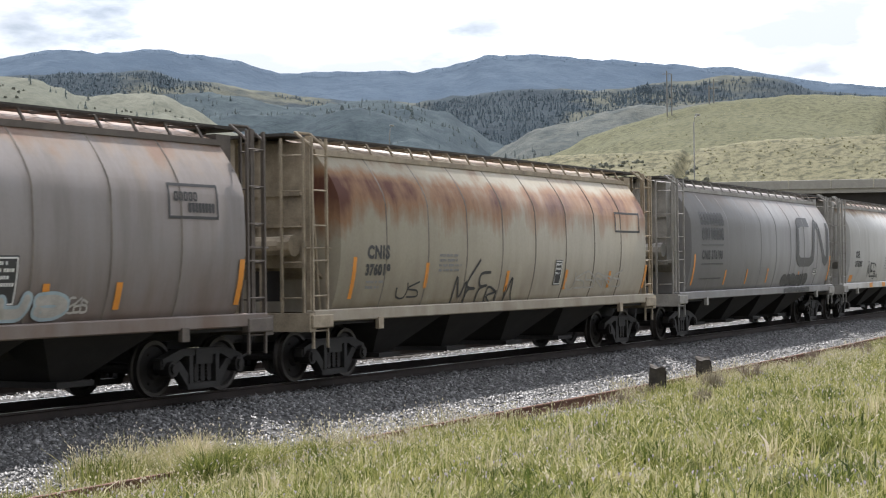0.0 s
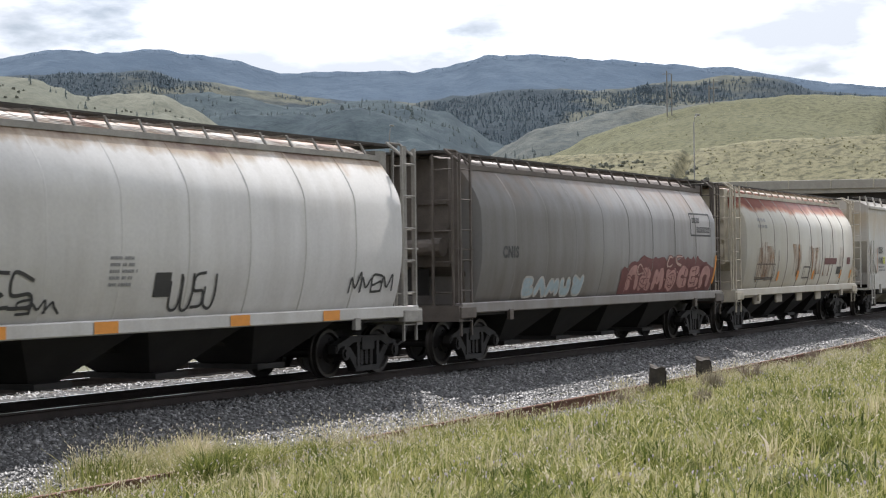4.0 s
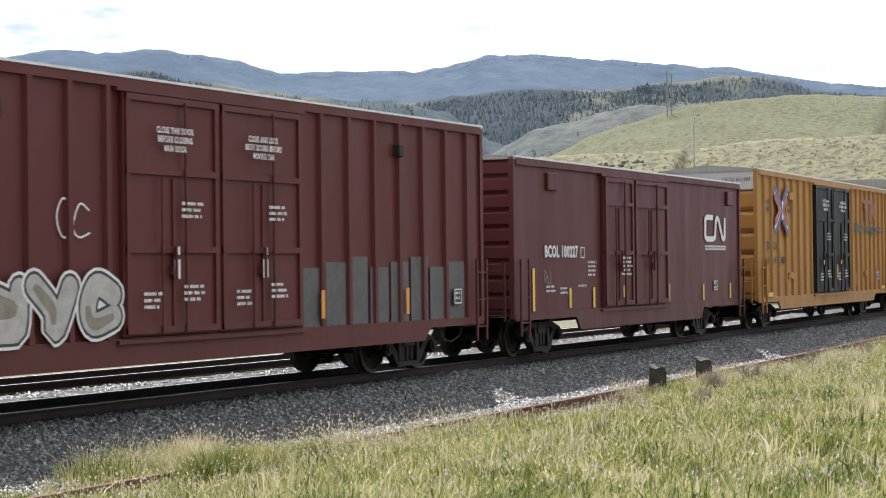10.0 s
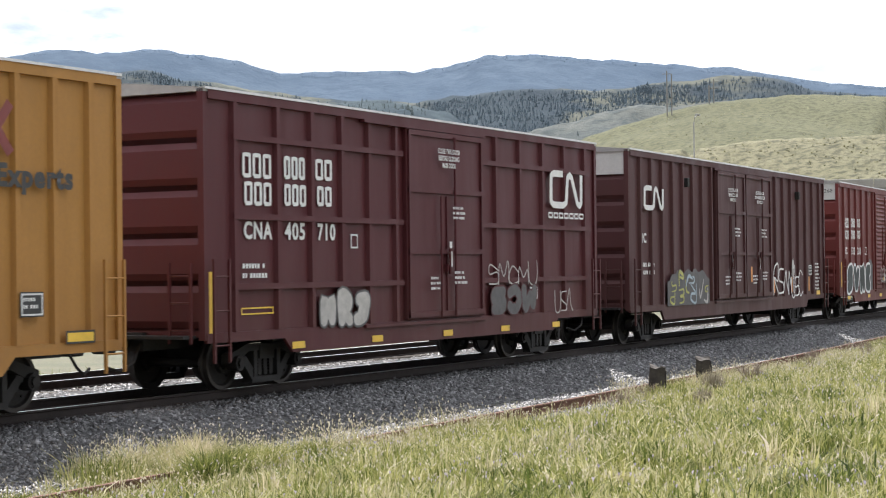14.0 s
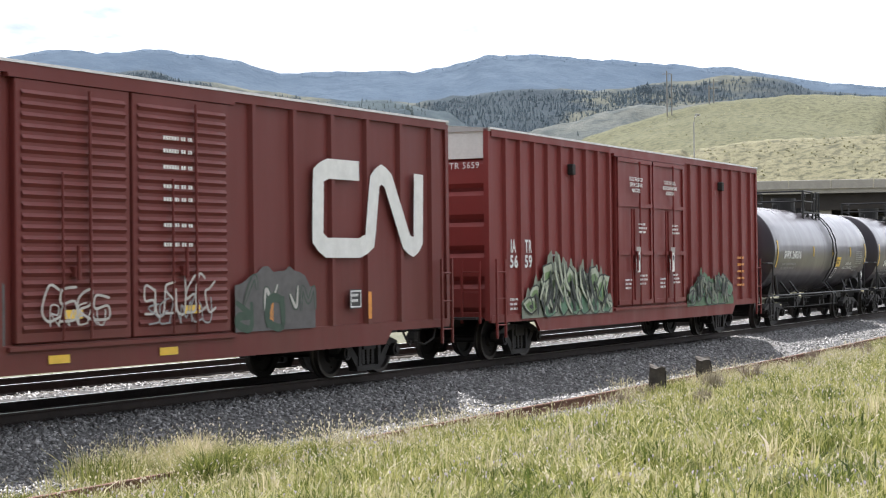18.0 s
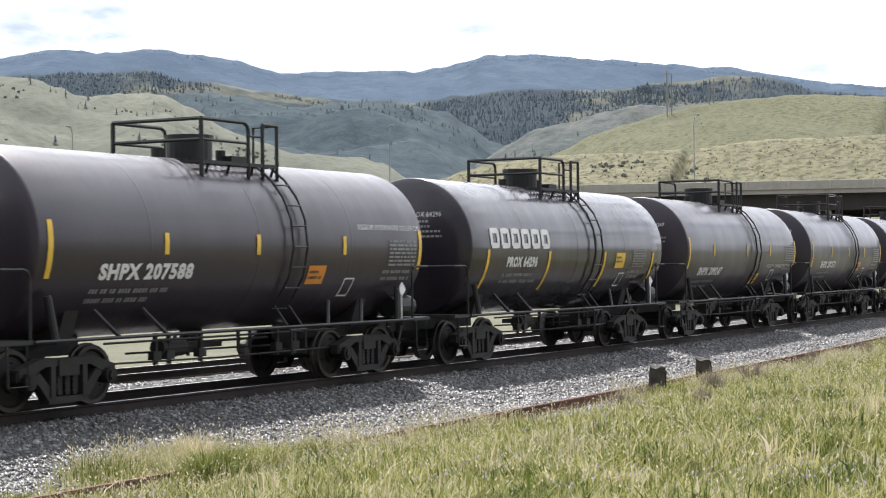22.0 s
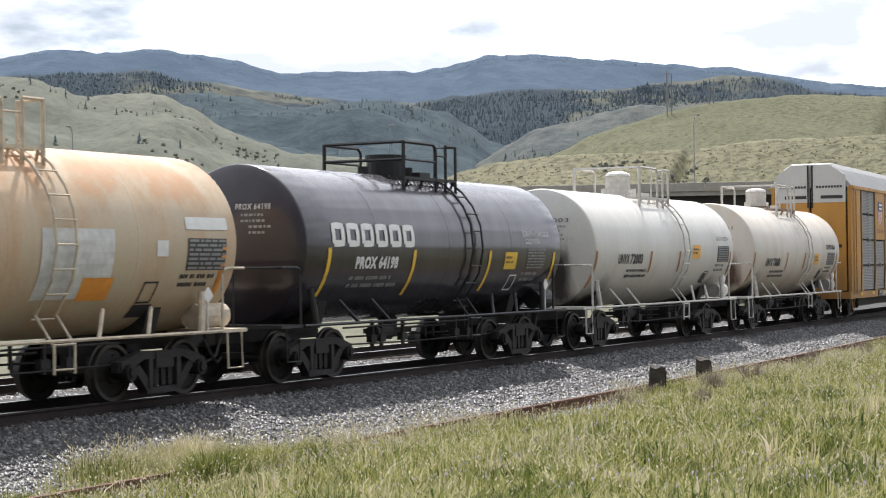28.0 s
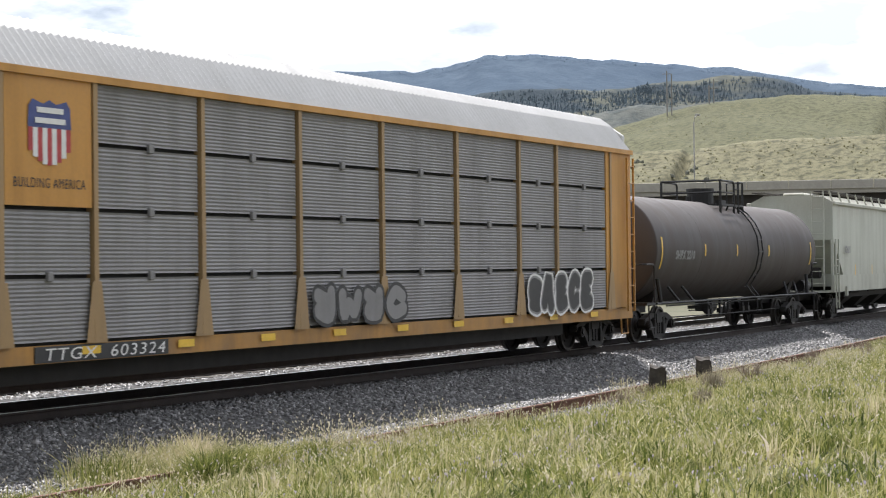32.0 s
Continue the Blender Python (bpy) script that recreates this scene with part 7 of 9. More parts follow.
VERGE_S = np.array([10.0, 16.5, 18.5, 20.0, 21.0, 23.4, 24.4, 26.0, 26.8, 31.0, 32.0, 110.0])
VERGE_O = np.array([-4.2, -4.0, -3.5, -3.5, -5.3, -5.75, -5.0, -4.85, -5.8, -5.75, -5.1, -2.6])


def verge(s):
    """Where the grass gives way to stones: beyond the old rail at first, short of it further on."""
    return np.interp(s, VERGE_S, VERGE_O) + 0.14 * np.sin(s * 2.1) + 0.10 * np.sin(s * 5.3 + 1.0)


def fill_mesh(name, v, sizes, mat):
    """A mesh of separate islands: v is (count, corners, 3), sizes the corner lists of one island's faces."""
    n, k = v.shape[0], v.shape[1]
    idx = np.concatenate([np.array(q) for q in sizes])
    loops = (idx[None] + k * np.arange(n)[:, None]).reshape(-1)
    first = np.cumsum([0] + [len(q) for q in sizes])[:-1]
    starts = (first[None] + len(idx) * np.arange(n)[:, None]).reshape(-1)
    me = bpy.data.meshes.new(name)
    me.vertices.add(n * k)
    me.vertices.foreach_set("co", v.reshape(-1))
    me.loops.add(len(loops))
    me.loops.foreach_set("vertex_index", loops)
    me.polygons.add(len(starts))
    me.polygons.foreach_set("loop_start", starts)
    me.update(calc_edges=True)
    me.materials.append(mat)
    return me


def grass(name, count, s0, s1, edge, seed, height, width, label, mat=None, clump=0, spread=0.07, bent=0.5, gaps=0.75, past=0.0, heads=None):
    """Grass over the meadow, in tufts of about clump blades; edge(s) gives the two offsets between which it grows."""
    rng = np.random.default_rng(seed)
    m = count // clump if clump else count
    s = s0 + (s1 - s0) * rng.random(m) ** 1.25
    lo = np.array([edge(a)[0] for a in s])
    hi = np.array([edge(a)[1] for a in s])
    o = lo + (hi - lo) * rng.random(m)
    keep = np.array([noise.noise((a * 0.45, b * 0.45, seed)) + 0.7 * noise.noise((a * 1.6, b * 1.6, seed + 4.0)) for a, b in zip(s, o)])
    ok = rng.random(m) < np.clip(gaps + keep, 0.35 if gaps > 0.7 else 0.05, 1.0)
    # thinner towards the stones
    ok &= rng.random(m) < np.clip((verge(s) + past - o) / 0.6, 0.0, 1.0) ** 0.7 + 0.004
    # a bare strip of stones beside the old rail
    ok &= ~((s > 26.3) & (s < 31.2) & (o > -5.75 + 0.033 * (s - 20.0)) & (o < -4.0) & (rng.random(m) < 0.93))
    s, o, tall = s[ok], o[ok], np.clip(0.85 + keep[ok] * 0.6, 0.5, 1.5)
    az = rng.random(len(s)) * math.tau
    if clump:
        pick = np.repeat(np.arange(len(s)), clump)
        n = len(pick)
        ds, do = rng.normal(0, spread, n), rng.normal(0, spread, n)
        az = np.arctan2(do, ds) + rng.normal(0, 0.6, n)
        tall = tall[pick] * np.repeat(rng.uniform(0.7, 1.3, len(s)), clump)
        s, o = s[pick] + ds, o[pick] + do
    n = len(s)
    p = np.array([ground_at(a, b) for a, b in zip(s, o)])
    h = height * tall * rng.uniform(0.5, 1.25, n)
    w = width * rng.uniform(0.7, 1.3, n)
    fa = rng.random(n) * math.tau
    lean = np.abs(rng.normal(0.0, bent, n)) * h
    side = np.stack([np.cos(fa), np.sin(fa), np.zeros(n)], -1) * w[:, None] / 2
    out = np.stack([np.cos(az), np.sin(az), np.zeros(n)], -1) * lean[:, None]
    up = np.array([0, 0, 1.0])
    p = p - up * 0.02
    bend = p + out * 0.3 + up * (h * 0.6)[:, None]
    tip = p + out + up * (h * 0.95)[:, None]
    v = np.stack([p - side, p + side, bend + side * 0.8, bend - side * 0.8, tip], 1)
    if heads:
        a = tip + (tip - bend) * (heads / h)[:, None]
        mid = tip * 0.5 + a * 0.5
        q = side / w[:, None] * heads * 0.2
        cross = np.cross(q, up)
        ends = np.stack([tip, mid + q, a, mid - q, mid + cross, mid - cross], 1)
        tagged(new("seed_heads", fill_mesh("seed_heads", ends, [(0, 1, 2, 3), (0, 4, 2, 5)], SEEDS)), "pale and lilac-grey seed heads above the grass", "grass", "", "stuff")
    return tagged(new(name, fill_mesh(name, v, [(0, 1, 2, 3), (3, 2, 4)], mat or BLADES)), label, "grass", "", "stuff")


meadow = lambda s: (min(-5.4, max(-8.0 - 2.6 * (s - 11.0), -16.0 + 0.265 * (s - 18.0))), -3.3)
near_rail = lambda s: (-5.55 + 0.033 * (s - 20.0), -5.08 + 0.033 * (s - 20.0))
rail_side = lambda s: (-6.3 + 0.033 * (s - 20.0), -4.1 + 0.033 * (s - 20.0))
grass("meadow_grass", 120000, 10.5, 60.0, meadow, 21, 0.11, 0.018, "short green meadow grass beside the siding", None, 0, 0.07, 0.9)
grass("near_grass", 70000, 10.5, 26.0, meadow, 36, 0.15, 0.016, "thick short grass before the siding", None, 0, 0.07, 0.9, 1.2)
grass("meadow_tufts", 210000, 10.5, 60.0, meadow, 24, 0.215, 0.019, "tufts of green and yellow grass beside the siding", None, 14, 0.07, 0.75, 0.45)
grass("straw_tufts", 50000, 12.5, 60.0, meadow, 25, 0.27, 0.016, "dry straw-coloured tufts in the meadow", STRAW, 10, 0.06, 0.6, 0.22, 0.15)
grass("meadow_grass", 30000, -30.0, 110.0, lambda s: (-40.0, -5.2), 22, 0.30, 0.03, "rough grass around the lookout")
grass("seed_stalks", 12000, 13.0, 60.0, meadow, 23, 0.33, 0.006, "pale seeding grass stalks", STRAW, 0, 0.07, 0.4, 0.45, 0.25, 0.10)
grass("siding_tufts", 26000, 12.5, 62.0, rail_side, 27, 0.19, 0.016, "green and straw tufts along the old rail", None, 18, 0.08, 0.6, 0.15, 0.55)
grass("rail_tufts", 46000, 12.5, 20.6, near_rail, 29, 0.33, 0.016, "green tufts grown over the old rail", None, 20, 0.08, 0.6, 0.5, 3.0)
grass("rail_tufts", 12000, 23.6, 26.2, near_rail, 32, 0.26, 0.015, "green tufts grown over the old rail", None, 20, 0.08, 0.6, 0.4, 3.0)
grass("rail_tufts", 15000, 20.6, 62.0, near_rail, 31, 0.20, 0.014, "sparse straw along the old rail", STRAW, 9, 0.09, 0.6, 0.2, 3.0)
grass("post_tufts", 3600, 29.3, 31.3, lambda s: (-6.9, -6.35), 30, 0.36, 0.013, "tall tufts round the wooden posts", None, 20, 0.07, 0.4, 1.6, 3.0)
grass("post_tufts", 3200, 31.8, 34.0, lambda s: (-6.85, -6.3), 33, 0.36, 0.013, "tall tufts round the wooden posts", STRAW, 20, 0.07, 0.4, 1.6, 3.0)
grass("verge_tufts", 26000, 16.8, 21.2, lambda s: (-5.0, -2.9), 34, 0.31, 0.015, "green and straw tufts that creep into the stones", STRAW, 16, 0.10, 0.5, 0.12, 0.45)
grass("verge_tufts", 18000, 17.0, 21.2, lambda s: (-5.0, -2.9), 35, 0.34, 0.016, "green tufts at the edge of the stones", None, 18, 0.10, 0.6, 0.15, 0.35)
grass("far_side_grass", 16000, 14.0, 90.0, lambda s: (6.6, 16.0), 38, 0.38, 0.03, "rough grass beyond the second line", None, 0, 0.07, 0.6, 1.2, 40.0)
grass("verge_stalks", 9000, 17.6, 42.0, lambda s: (-5.6, -3.0), 28, 0.36, 0.008, "tall pale stalks at the edge of the stones", STRAW, 3, 0.12, 0.35, 0.6, 0.8, 0.10)
grass("verge_stalks", 2200, 18.0, 26.5, lambda s: (verge(s) - 1.0, verge(s) + 0.55), 43, 0.46, 0.010, "tall pale stalks standing among the stones", STRAW, 4, 0.10, 0.25, 0.5, 0.9, 0.12)


def wild_flowers(count, seed):
    """Small faded lilac flowers in drifts over the meadow."""
    rng = np.random.default_rng(seed)
    s = 13.0 + 40.0 * rng.random(count * 6) ** 1.4
    o = np.array([meadow(a)[0] for a in s]) + rng.random(count * 6) * 10.0
    drift = np.array([noise.noise((a * 0.28, b * 0.5, 7.0)) + 0.5 * noise.noise((a * 1.1, b * 1.4, 2.0)) for a, b in zip(s, o)])
    ok = (drift > rng.uniform(0.0, 0.5, count * 6)) & (o < verge(s) - 0.5)
    s, o = s[ok][:count], o[ok][:count]
    n = len(s)
    p = np.array([ground_at(a, b) for a, b in zip(s, o)])
    p[:, 2] += rng.uniform(0.10, 0.30, n)
    r = rng.uniform(0.007, 0.014, n)
    corners = []
    for k in range(5):
        a = rng.random(n) * 0.6 + k * math.tau / 5
        corners.append(p + np.stack([np.cos(a) * r, np.sin(a) * r, rng.uniform(-0.5, 0.9, n) * r], -1))
    corners.append(p + np.array([0, 0, -0.03]))
    v = np.stack(corners, 1)
    tagged(new("wild_flowers", fill_mesh("wild_flowers", v, [(0, 1, 5), (1, 2, 5), (2, 3, 5), (3, 4, 5), (4, 0, 5)], LILAC)), "small faded lilac flowers scattered in the grass", "flowers", "", "stuff")


wild_flowers(1500, 41)


def dry_weed(s, off, h, label, seed):
    """A dead branching weed."""
    rnd = random.Random(seed)
    ob = tagged(new("dry_weed"), label, "weed", "dry weeds by the siding")
    ob.matrix_basis = Matrix.Translation(ground_at(s, off))
    for i in range(9):
        a = rnd.uniform(0, math.tau)
        r = rnd.uniform(0.05, 0.3)
        tip = (r * math.cos(a), r * math.sin(a), h * rnd.uniform(0.6, 1.0))
        mid = (tip[0] * 0.4, tip[1] * 0.4, tip[2] * 0.55)
        stem = part("stem", piped([(0, 0, -0.05), mid, tip], 0.008, 4), WEED, ob)
        bm = bmesh.new()
        for k in range(16):
            t = rnd.uniform(0.45, 1.0)
            p = Vector(mid).lerp(Vector(tip), t)
            q = p + Vector((rnd.uniform(-0.06, 0.06), rnd.uniform(-0.06, 0.06), rnd.uniform(-0.02, 0.06)))
            v = [bm.verts.new(p), bm.verts.new(q + Vector((0.012, 0, 0.008))), bm.verts.new(q + Vector((0.02, 0.01, 0.03))), bm.verts.new(q - Vector((0.008, 0, 0)))]
            bm.faces.new(v)
        lf = part("dry_leaves", bm, WEED, stem)
        lf["kind"] = "stuff"


WEED = plain("dead_weed_brown", (0.20, 0.155, 0.11), 0.9, 0.0, 0.4)
for i, (s_, o_, h_) in enumerate(((33.2, -7.1, 0.5), (30.2, -6.3, 0.40), (36.5, -6.2, 0.45), (41.5, -6.0, 0.6), (28.0, -6.6, 0.35), (46.5, -6.1, 0.5))):
    dry_weed(s_, o_, h_, "dead brown branching weed in the grass", i)


def dry_bush(s, off, h, r, label, seed):
    """A dense upright bush of dry stems, dark at its foot."""
    rng = np.random.default_rng(seed)
    n = 520
    a, q = rng.random(n) * math.tau, np.sqrt(rng.random(n))
    foot = np.stack([np.cos(a) * q * r * 0.35, np.sin(a) * q * r * 0.35, np.full(n, -0.03)], -1)
    top = np.stack([np.cos(a) * q * r, np.sin(a) * q * r, h * rng.uniform(0.5, 1.0, n) * (1.1 - 0.35 * q)], -1)
    f = rng.random(n) * math.tau
    side = np.stack([np.cos(f), np.sin(f), np.zeros(n)], -1) * 0.005
    mid = foot * 0.45 + top * 0.55
    v = np.stack([foot - side, foot + side, mid + side, mid - side, top], 1)
    ob = tagged(new("dry_bush", fill_mesh("dry_bush", v, [(0, 1, 2, 3), (3, 2, 4)], BUSH)), label, "shrub", "dry weeds by the siding")
    ob.matrix_basis = Matrix.Translation(ground_at(s, off))


BUSH = blade_mat("grey_dry_stems", [(0.0, (0.10, 0.085, 0.06)), (0.4, (0.22, 0.19, 0.14)), (1.0, (0.40, 0.37, 0.28))], 0.8, 1.0)
dry_bush(31.6, -6.95, 0.58, 0.30, "dry grey-brown bush beside the wooden posts", 3)
dry_bush(30.6, -6.15, 0.42, 0.2, "dry straw bush before the wooden posts", 4)
dry_bush(27.4, -8.3, 0.35, 0.2, "low dry brown weed bush in the meadow", 5)


# ---- markings on the cars ----
FLAT = flat_side(-1.535)
TANK = tank_side()
SLAB = flat_side(-1.57)
PINK = plain("graffiti_pink", (0.42, 0.22, 0.20), 0.6, 0.0, 0.3)
WINE = plain("graffiti_wine", (0.15, 0.045, 0.045), 0.6, 0.0, 0.3)
GREEN = plain("graffiti_green", (0.17, 0.27, 0.11), 0.6, 0.0, 0.35)
DEEP_GREEN = plain("graffiti_deep_green", (0.035, 0.07, 0.045), 0.6, 0.0, 0.3)
SILVER = plain("graffiti_silver", (0.45, 0.43, 0.40), 0.5, 0.0, 0.3)
SLATE = plain("graffiti_slate", (0.10, 0.095, 0.095), 0.6, 0.0, 0.3)
FADED_ORANGE = plain("faded_orange_reflector", (0.62, 0.24, 0.05), 0.5, 0.0, 0.2)
DULL_ORANGE = plain("dull_orange_reflector", (0.50, 0.20, 0.06), 0.5, 0.0, 0.2)
RUSTY_ORANGE = plain("weathered_orange_reflector", (0.40, 0.165, 0.055), 0.5, 0.0, 0.3)
LIME_MARK = plain("lime_yellow_label", (0.68, 0.70, 0.10), 0.5, 0.0, 0.1)
ROSE = plain("graffiti_rose", (0.50, 0.33, 0.28), 0.6, 0.0, 0.3)
TAUPE = plain("graffiti_taupe", (0.26, 0.23, 0.18), 0.6, 0.0, 0.35)
PALE_GREEN = plain("graffiti_pale_green", (0.38, 0.44, 0.26), 0.6, 0.0, 0.3)
LEAF = plain("graffiti_leaf_green", (0.085, 0.16, 0.085), 0.6, 0.0, 0.3)
DEEP_SLATE = plain("graffiti_deep_slate", (0.035, 0.045, 0.043), 0.6, 0.0, 0.3)
SAGE_SPRAY = plain("graffiti_sage", (0.20, 0.225, 0.17), 0.6, 0.0, 0.35)
MIST_GREEN = plain("graffiti_mist_green", (0.40, 0.44, 0.33), 0.6, 0.0, 0.3)
INK_GREEN = plain("graffiti_ink", (0.022, 0.030, 0.026), 0.6, 0.0, 0.3)
SEA_GREEN = plain("graffiti_sea_green", (0.09, 0.20, 0.12), 0.6, 0.0, 0.35)
PALE_BLUE = plain("graffiti_pale_blue", (0.36, 0.45, 0.50), 0.6, 0.0, 0.25)
PLATE_GREY = plain("scuffed_grey_plate", (0.40, 0.36, 0.34), 0.6, 0.0, 0.3)
AMBER = plain("amber_placard", (0.80, 0.40, 0.05), 0.45, 0.0, 0.15)
LOGO_GREY = plain("dark_grey_logo_paint", (0.070, 0.070, 0.070), 0.55, 0.0, 0.2)
LOGO_RED = plain("arrow_red", (0.36, 0.065, 0.05), 0.5, 0.0, 0.2)
LOGO_BLUE = plain("arrow_blue", (0.05, 0.06, 0.20), 0.5, 0.0, 0.2)
LOGO_WINE = plain("wordmark_wine", (0.20, 0.035, 0.03), 0.5, 0.0, 0.2)


def word(car, text, x0, x1, z, h, mat, side, slant=0.0, bold=0.016):
    return lettering(car, text, x0, z, h / 0.70, mat, side, bold, slant, 1.0, x1 - x0)


def groups(car, words, z, h, mat, side, slant=0.0, bold=0.012):
    """Lettering broken up between the posts: (text, from, to)."""
    for text, a, b in words:
        word(car, text, a, b, z, h, mat, side, slant, bold)


def worm(car, x0, x1, z0, z1, w, mat, side, name="logo_stroke"):
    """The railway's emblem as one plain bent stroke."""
    pts = [(0.40, 0.93), (0.14, 0.93), (0.06, 0.87), (0.05, 0.16), (0.12, 0.07), (0.40, 0.07), (0.49, 0.14), (0.54, 0.84), (0.60, 0.92), (0.66, 0.85), (0.83, 0.14), (0.89, 0.08), (0.94, 0.15), (0.95, 0.95)]
    dense = []
    for (a, b), (c2, d2) in zip(pts, pts[1:]):
        for k in range(3):
            dense.append((x0 + (x1 - x0) * (a + (c2 - a) * k / 3), z0 + (z1 - z0) * (b + (d2 - b) * k / 3)))
    dense.append((x0 + (x1 - x0) * pts[-1][0], z0 + (z1 - z0) * pts[-1][1]))
    bm = bmesh.new()
    ribbon(bm, dense, w, side, 0.002)
    return part(name, bm, mat, car)


def block_row(car, count, x0, x1, z0, z1, mat, side, w, skip=(), name="wordmark_block"):
    """A company name as a row of plain open blocks."""
    cw = (x1 - x0) / count
    for i in range(count):
        if i in skip:
            continue
        a, b = x0 + cw * i + cw * 0.06, x0 + cw * (i + 1) - cw * 0.10
        bm = bmesh.new()
        h = w / 2
        top, low = z1 - h, z0 + h
        pts = [(a + h, low), (a + h, top), (b - h, top), (b - h, low), (a + h, low)]
        dense = []
        for p, q in zip(pts, pts[1:]):
            dense += [(p[0] + (q[0] - p[0]) * k / 4, p[1] + (q[1] - p[1]) * k / 4) for k in range(4)]
        dense.append(pts[-1])
        ribbon(bm, dense, w, side, 0.002)
        part(name, bm, mat, car)


def frame_box(car, x0, x1, z0, z1, w, mat, side, name="outlined_panel"):
    bm = bmesh.new()
    for a, b, c2, d2 in ((x0, x1, z0, z0 + w), (x0, x1, z1 - w, z1), (x0, x0 + w, z0 + w, z1 - w), (x1 - w, x1, z0 + w, z1 - w)):
        strip(bm, a, b, c2, d2, side, 4)
    return part(name, bm, mat, car)


def data_panel(car, x0, x1, z0, z1, side, dark=True, rows=7):
    """A panel of test dates."""
    if dark:
        p = patch(car, "test_panel", x0, x1, z0, z1, BLACK_MARK, side, 4, label="black panel of test dates")
        ink = GREY_MARK
    else:
        ink = GREY_MARK
    h = (z1 - z0) / rows
    up = lambda z: side(z) - 0.004
    bm = bmesh.new()
    rnd = random.Random(int(x0 * 100))
    for r in range(rows):
        x = x0 + 0.03
        while x < x1 - 0.08:
            k = min(rnd.uniform(0.06, 0.3), x1 - 0.03 - x)
            strip(bm, x, x + k, z0 + h * (r + 0.2), z0 + h * (r + 0.75), up)
            x += k + 0.04
    part("small_stencil", bm, ink, car)["kind"] = "stuff"


def stripe(car, x, z0, z1, mat, side, w=0.12, lean=0.0):
    patch(car, "reflector_stripe", x - w / 2, x + w / 2, z0, z1, mat, side, 6, lean)


def consolidated_box(car, x0, x1, z0, z1, side):
    patch(car, "stencil_box", x0, x1, z0, z1, BLACK_MARK, side, 2, label="black stencil box")
    frame_box(car, x0 + .02, x1 - .02, z0 + .02, z1 - .02, 0.025, WHITE_MARK, lambda z: side(z) - 0.004)
    fine_print(car, x0 + 0.06, z1 - 0.13, x1 - x0 - 0.1, max(2, int((z1 - z0) / 0.12) - 1), WHITE_MARK, lambda z: side(z) - 0.004, 0.1)


def round_hopper_marks():
    S = HOPPER_SIDE
    h1, h2, h3, h4, h5, h6 = (TRAIN[k] for k in ("h1", "h2", "h3", "h4", "h5", "h6"))
    for car, b0, b1, z0, z1 in ((h1, 14.06, 15.35, 2.84, 3.40), (h5, 13.79, 15.44, 2.82, 3.46)):
        frame_box(car, b0, b1, z0, z1, 0.045, BLACK_MARK, S)
        block_row(car, 5, b0 + 0.14, b0 + 0.75, z1 - 0.28, z1 - 0.13, BLACK_MARK, S, 0.035)
        block_row(car, 8, b0 + 0.50, b1 - 0.10, z0 + 0.10, z0 + 0.26, BLACK_MARK, S, 0.035)
    # grey, dirty
    for x in (16.0, 12.95, 11.35, 9.0, 6.0, 2.0):
        stripe(h1, x, 1.45, 2.2 if x > 15 else 1.86, ORANGE_MARK, S, 0.14)
    consolidated_box(h1, 10.0, 10.75, 1.55, 2.26, S)
    graffiti(h1, 7.2, 11.8, 1.32, 1.80, 6, SILVER, PALE_BLUE, S, 31, 0.05)
    tag(h1, 11.6, 12.3, 1.42, 1.66, SILVER, S, 4)
    word(h1, "CNIS", 2.0, 2.8, 2.24, 0.22, BLACK_MARK, S)
    word(h1, "376", 2.0, 2.5, 1.92, 0.19, BLACK_MARK, S)
    # beige, rusted
    word(h2, "CNIS", 1.86, 2.69, 2.22, 0.23, BLACK_MARK, S)
    word(h2, "376019", 1.82, 2.74, 1.91, 0.19, BLACK_MARK, S)
    for x, a, b in ((1.42, 1.47, 2.24), (4.22, 1.63, 2.13), (7.9, 1.5, 1.95), (11.0, 1.5, 1.95), (13.6, 1.5, 1.9), (15.95, 1.45, 2.05)):
        stripe(h2, x, a, b, ORANGE_MARK, S, 0.13)
    tag(h2, 5.5, 7.1, 1.2, 2.1, BLACK_MARK, S, 8, 0.06, 3)
    tag(h2, 7.0, 8.4, 1.2, 1.75, BLACK_MARK, S, 9, 0.05, 3)
    tag(h2, 3.1, 4.0, 1.45, 1.8, BLACK_MARK, S, 10, 0.035, 2)
    tag(h2, 11.0, 14.4, 1.5, 1.95, SILVER, S, 10, 0.04, 6)
    consolidated_box(h2, 10.33, 10.70, 1.60, 2.18, S)
    frame_box(h2, 13.85, 15.45, 2.85, 3.35, 0.05, BLACK_MARK, S)
    fine_print(h2, 4.7, 2.25, 1.0, 4, GREY_MARK, S)
    fine_print(h2, 1.9, 1.75, 0.7, 2, GREY_MARK, S)
    # plain grey with the emblem
    block_row(h3, 8, 1.74, 3.91, 3.15, 3.52, BLACK_MARK, S, 0.065)
    block_row(h3, 8, 1.83, 3.83, 2.73, 3.08, BLACK_MARK, S, 0.065)
    for z in (2.58, 2.04, 1.63):
        patch(h3, "painted_line", 1.78, 3.76, z, z + 0.035, LOGO_GREY, S)
    word(h3, "CNIS 376190", 1.80, 3.68, 2.20, 0.23, BLACK_MARK, S)
    for x, a, b in ((1.2, 1.47, 2.33), (4.15, 1.45, 1.87), (6.28, 1.45, 1.89), (8.47, 1.45, 1.9), (12.15, 1.43, 1.78), (16.0, 1.45, 2.3)):
        stripe(h3, x, a, b, ORANGE_MARK, S, 0.12)
    worm(h3, 11.58, 15.87, 1.98, 3.52, 0.30, LOGO_GREY, S)
    consolidated_box(h3, 13.89, 14.41, 1.66, 1.88, S)
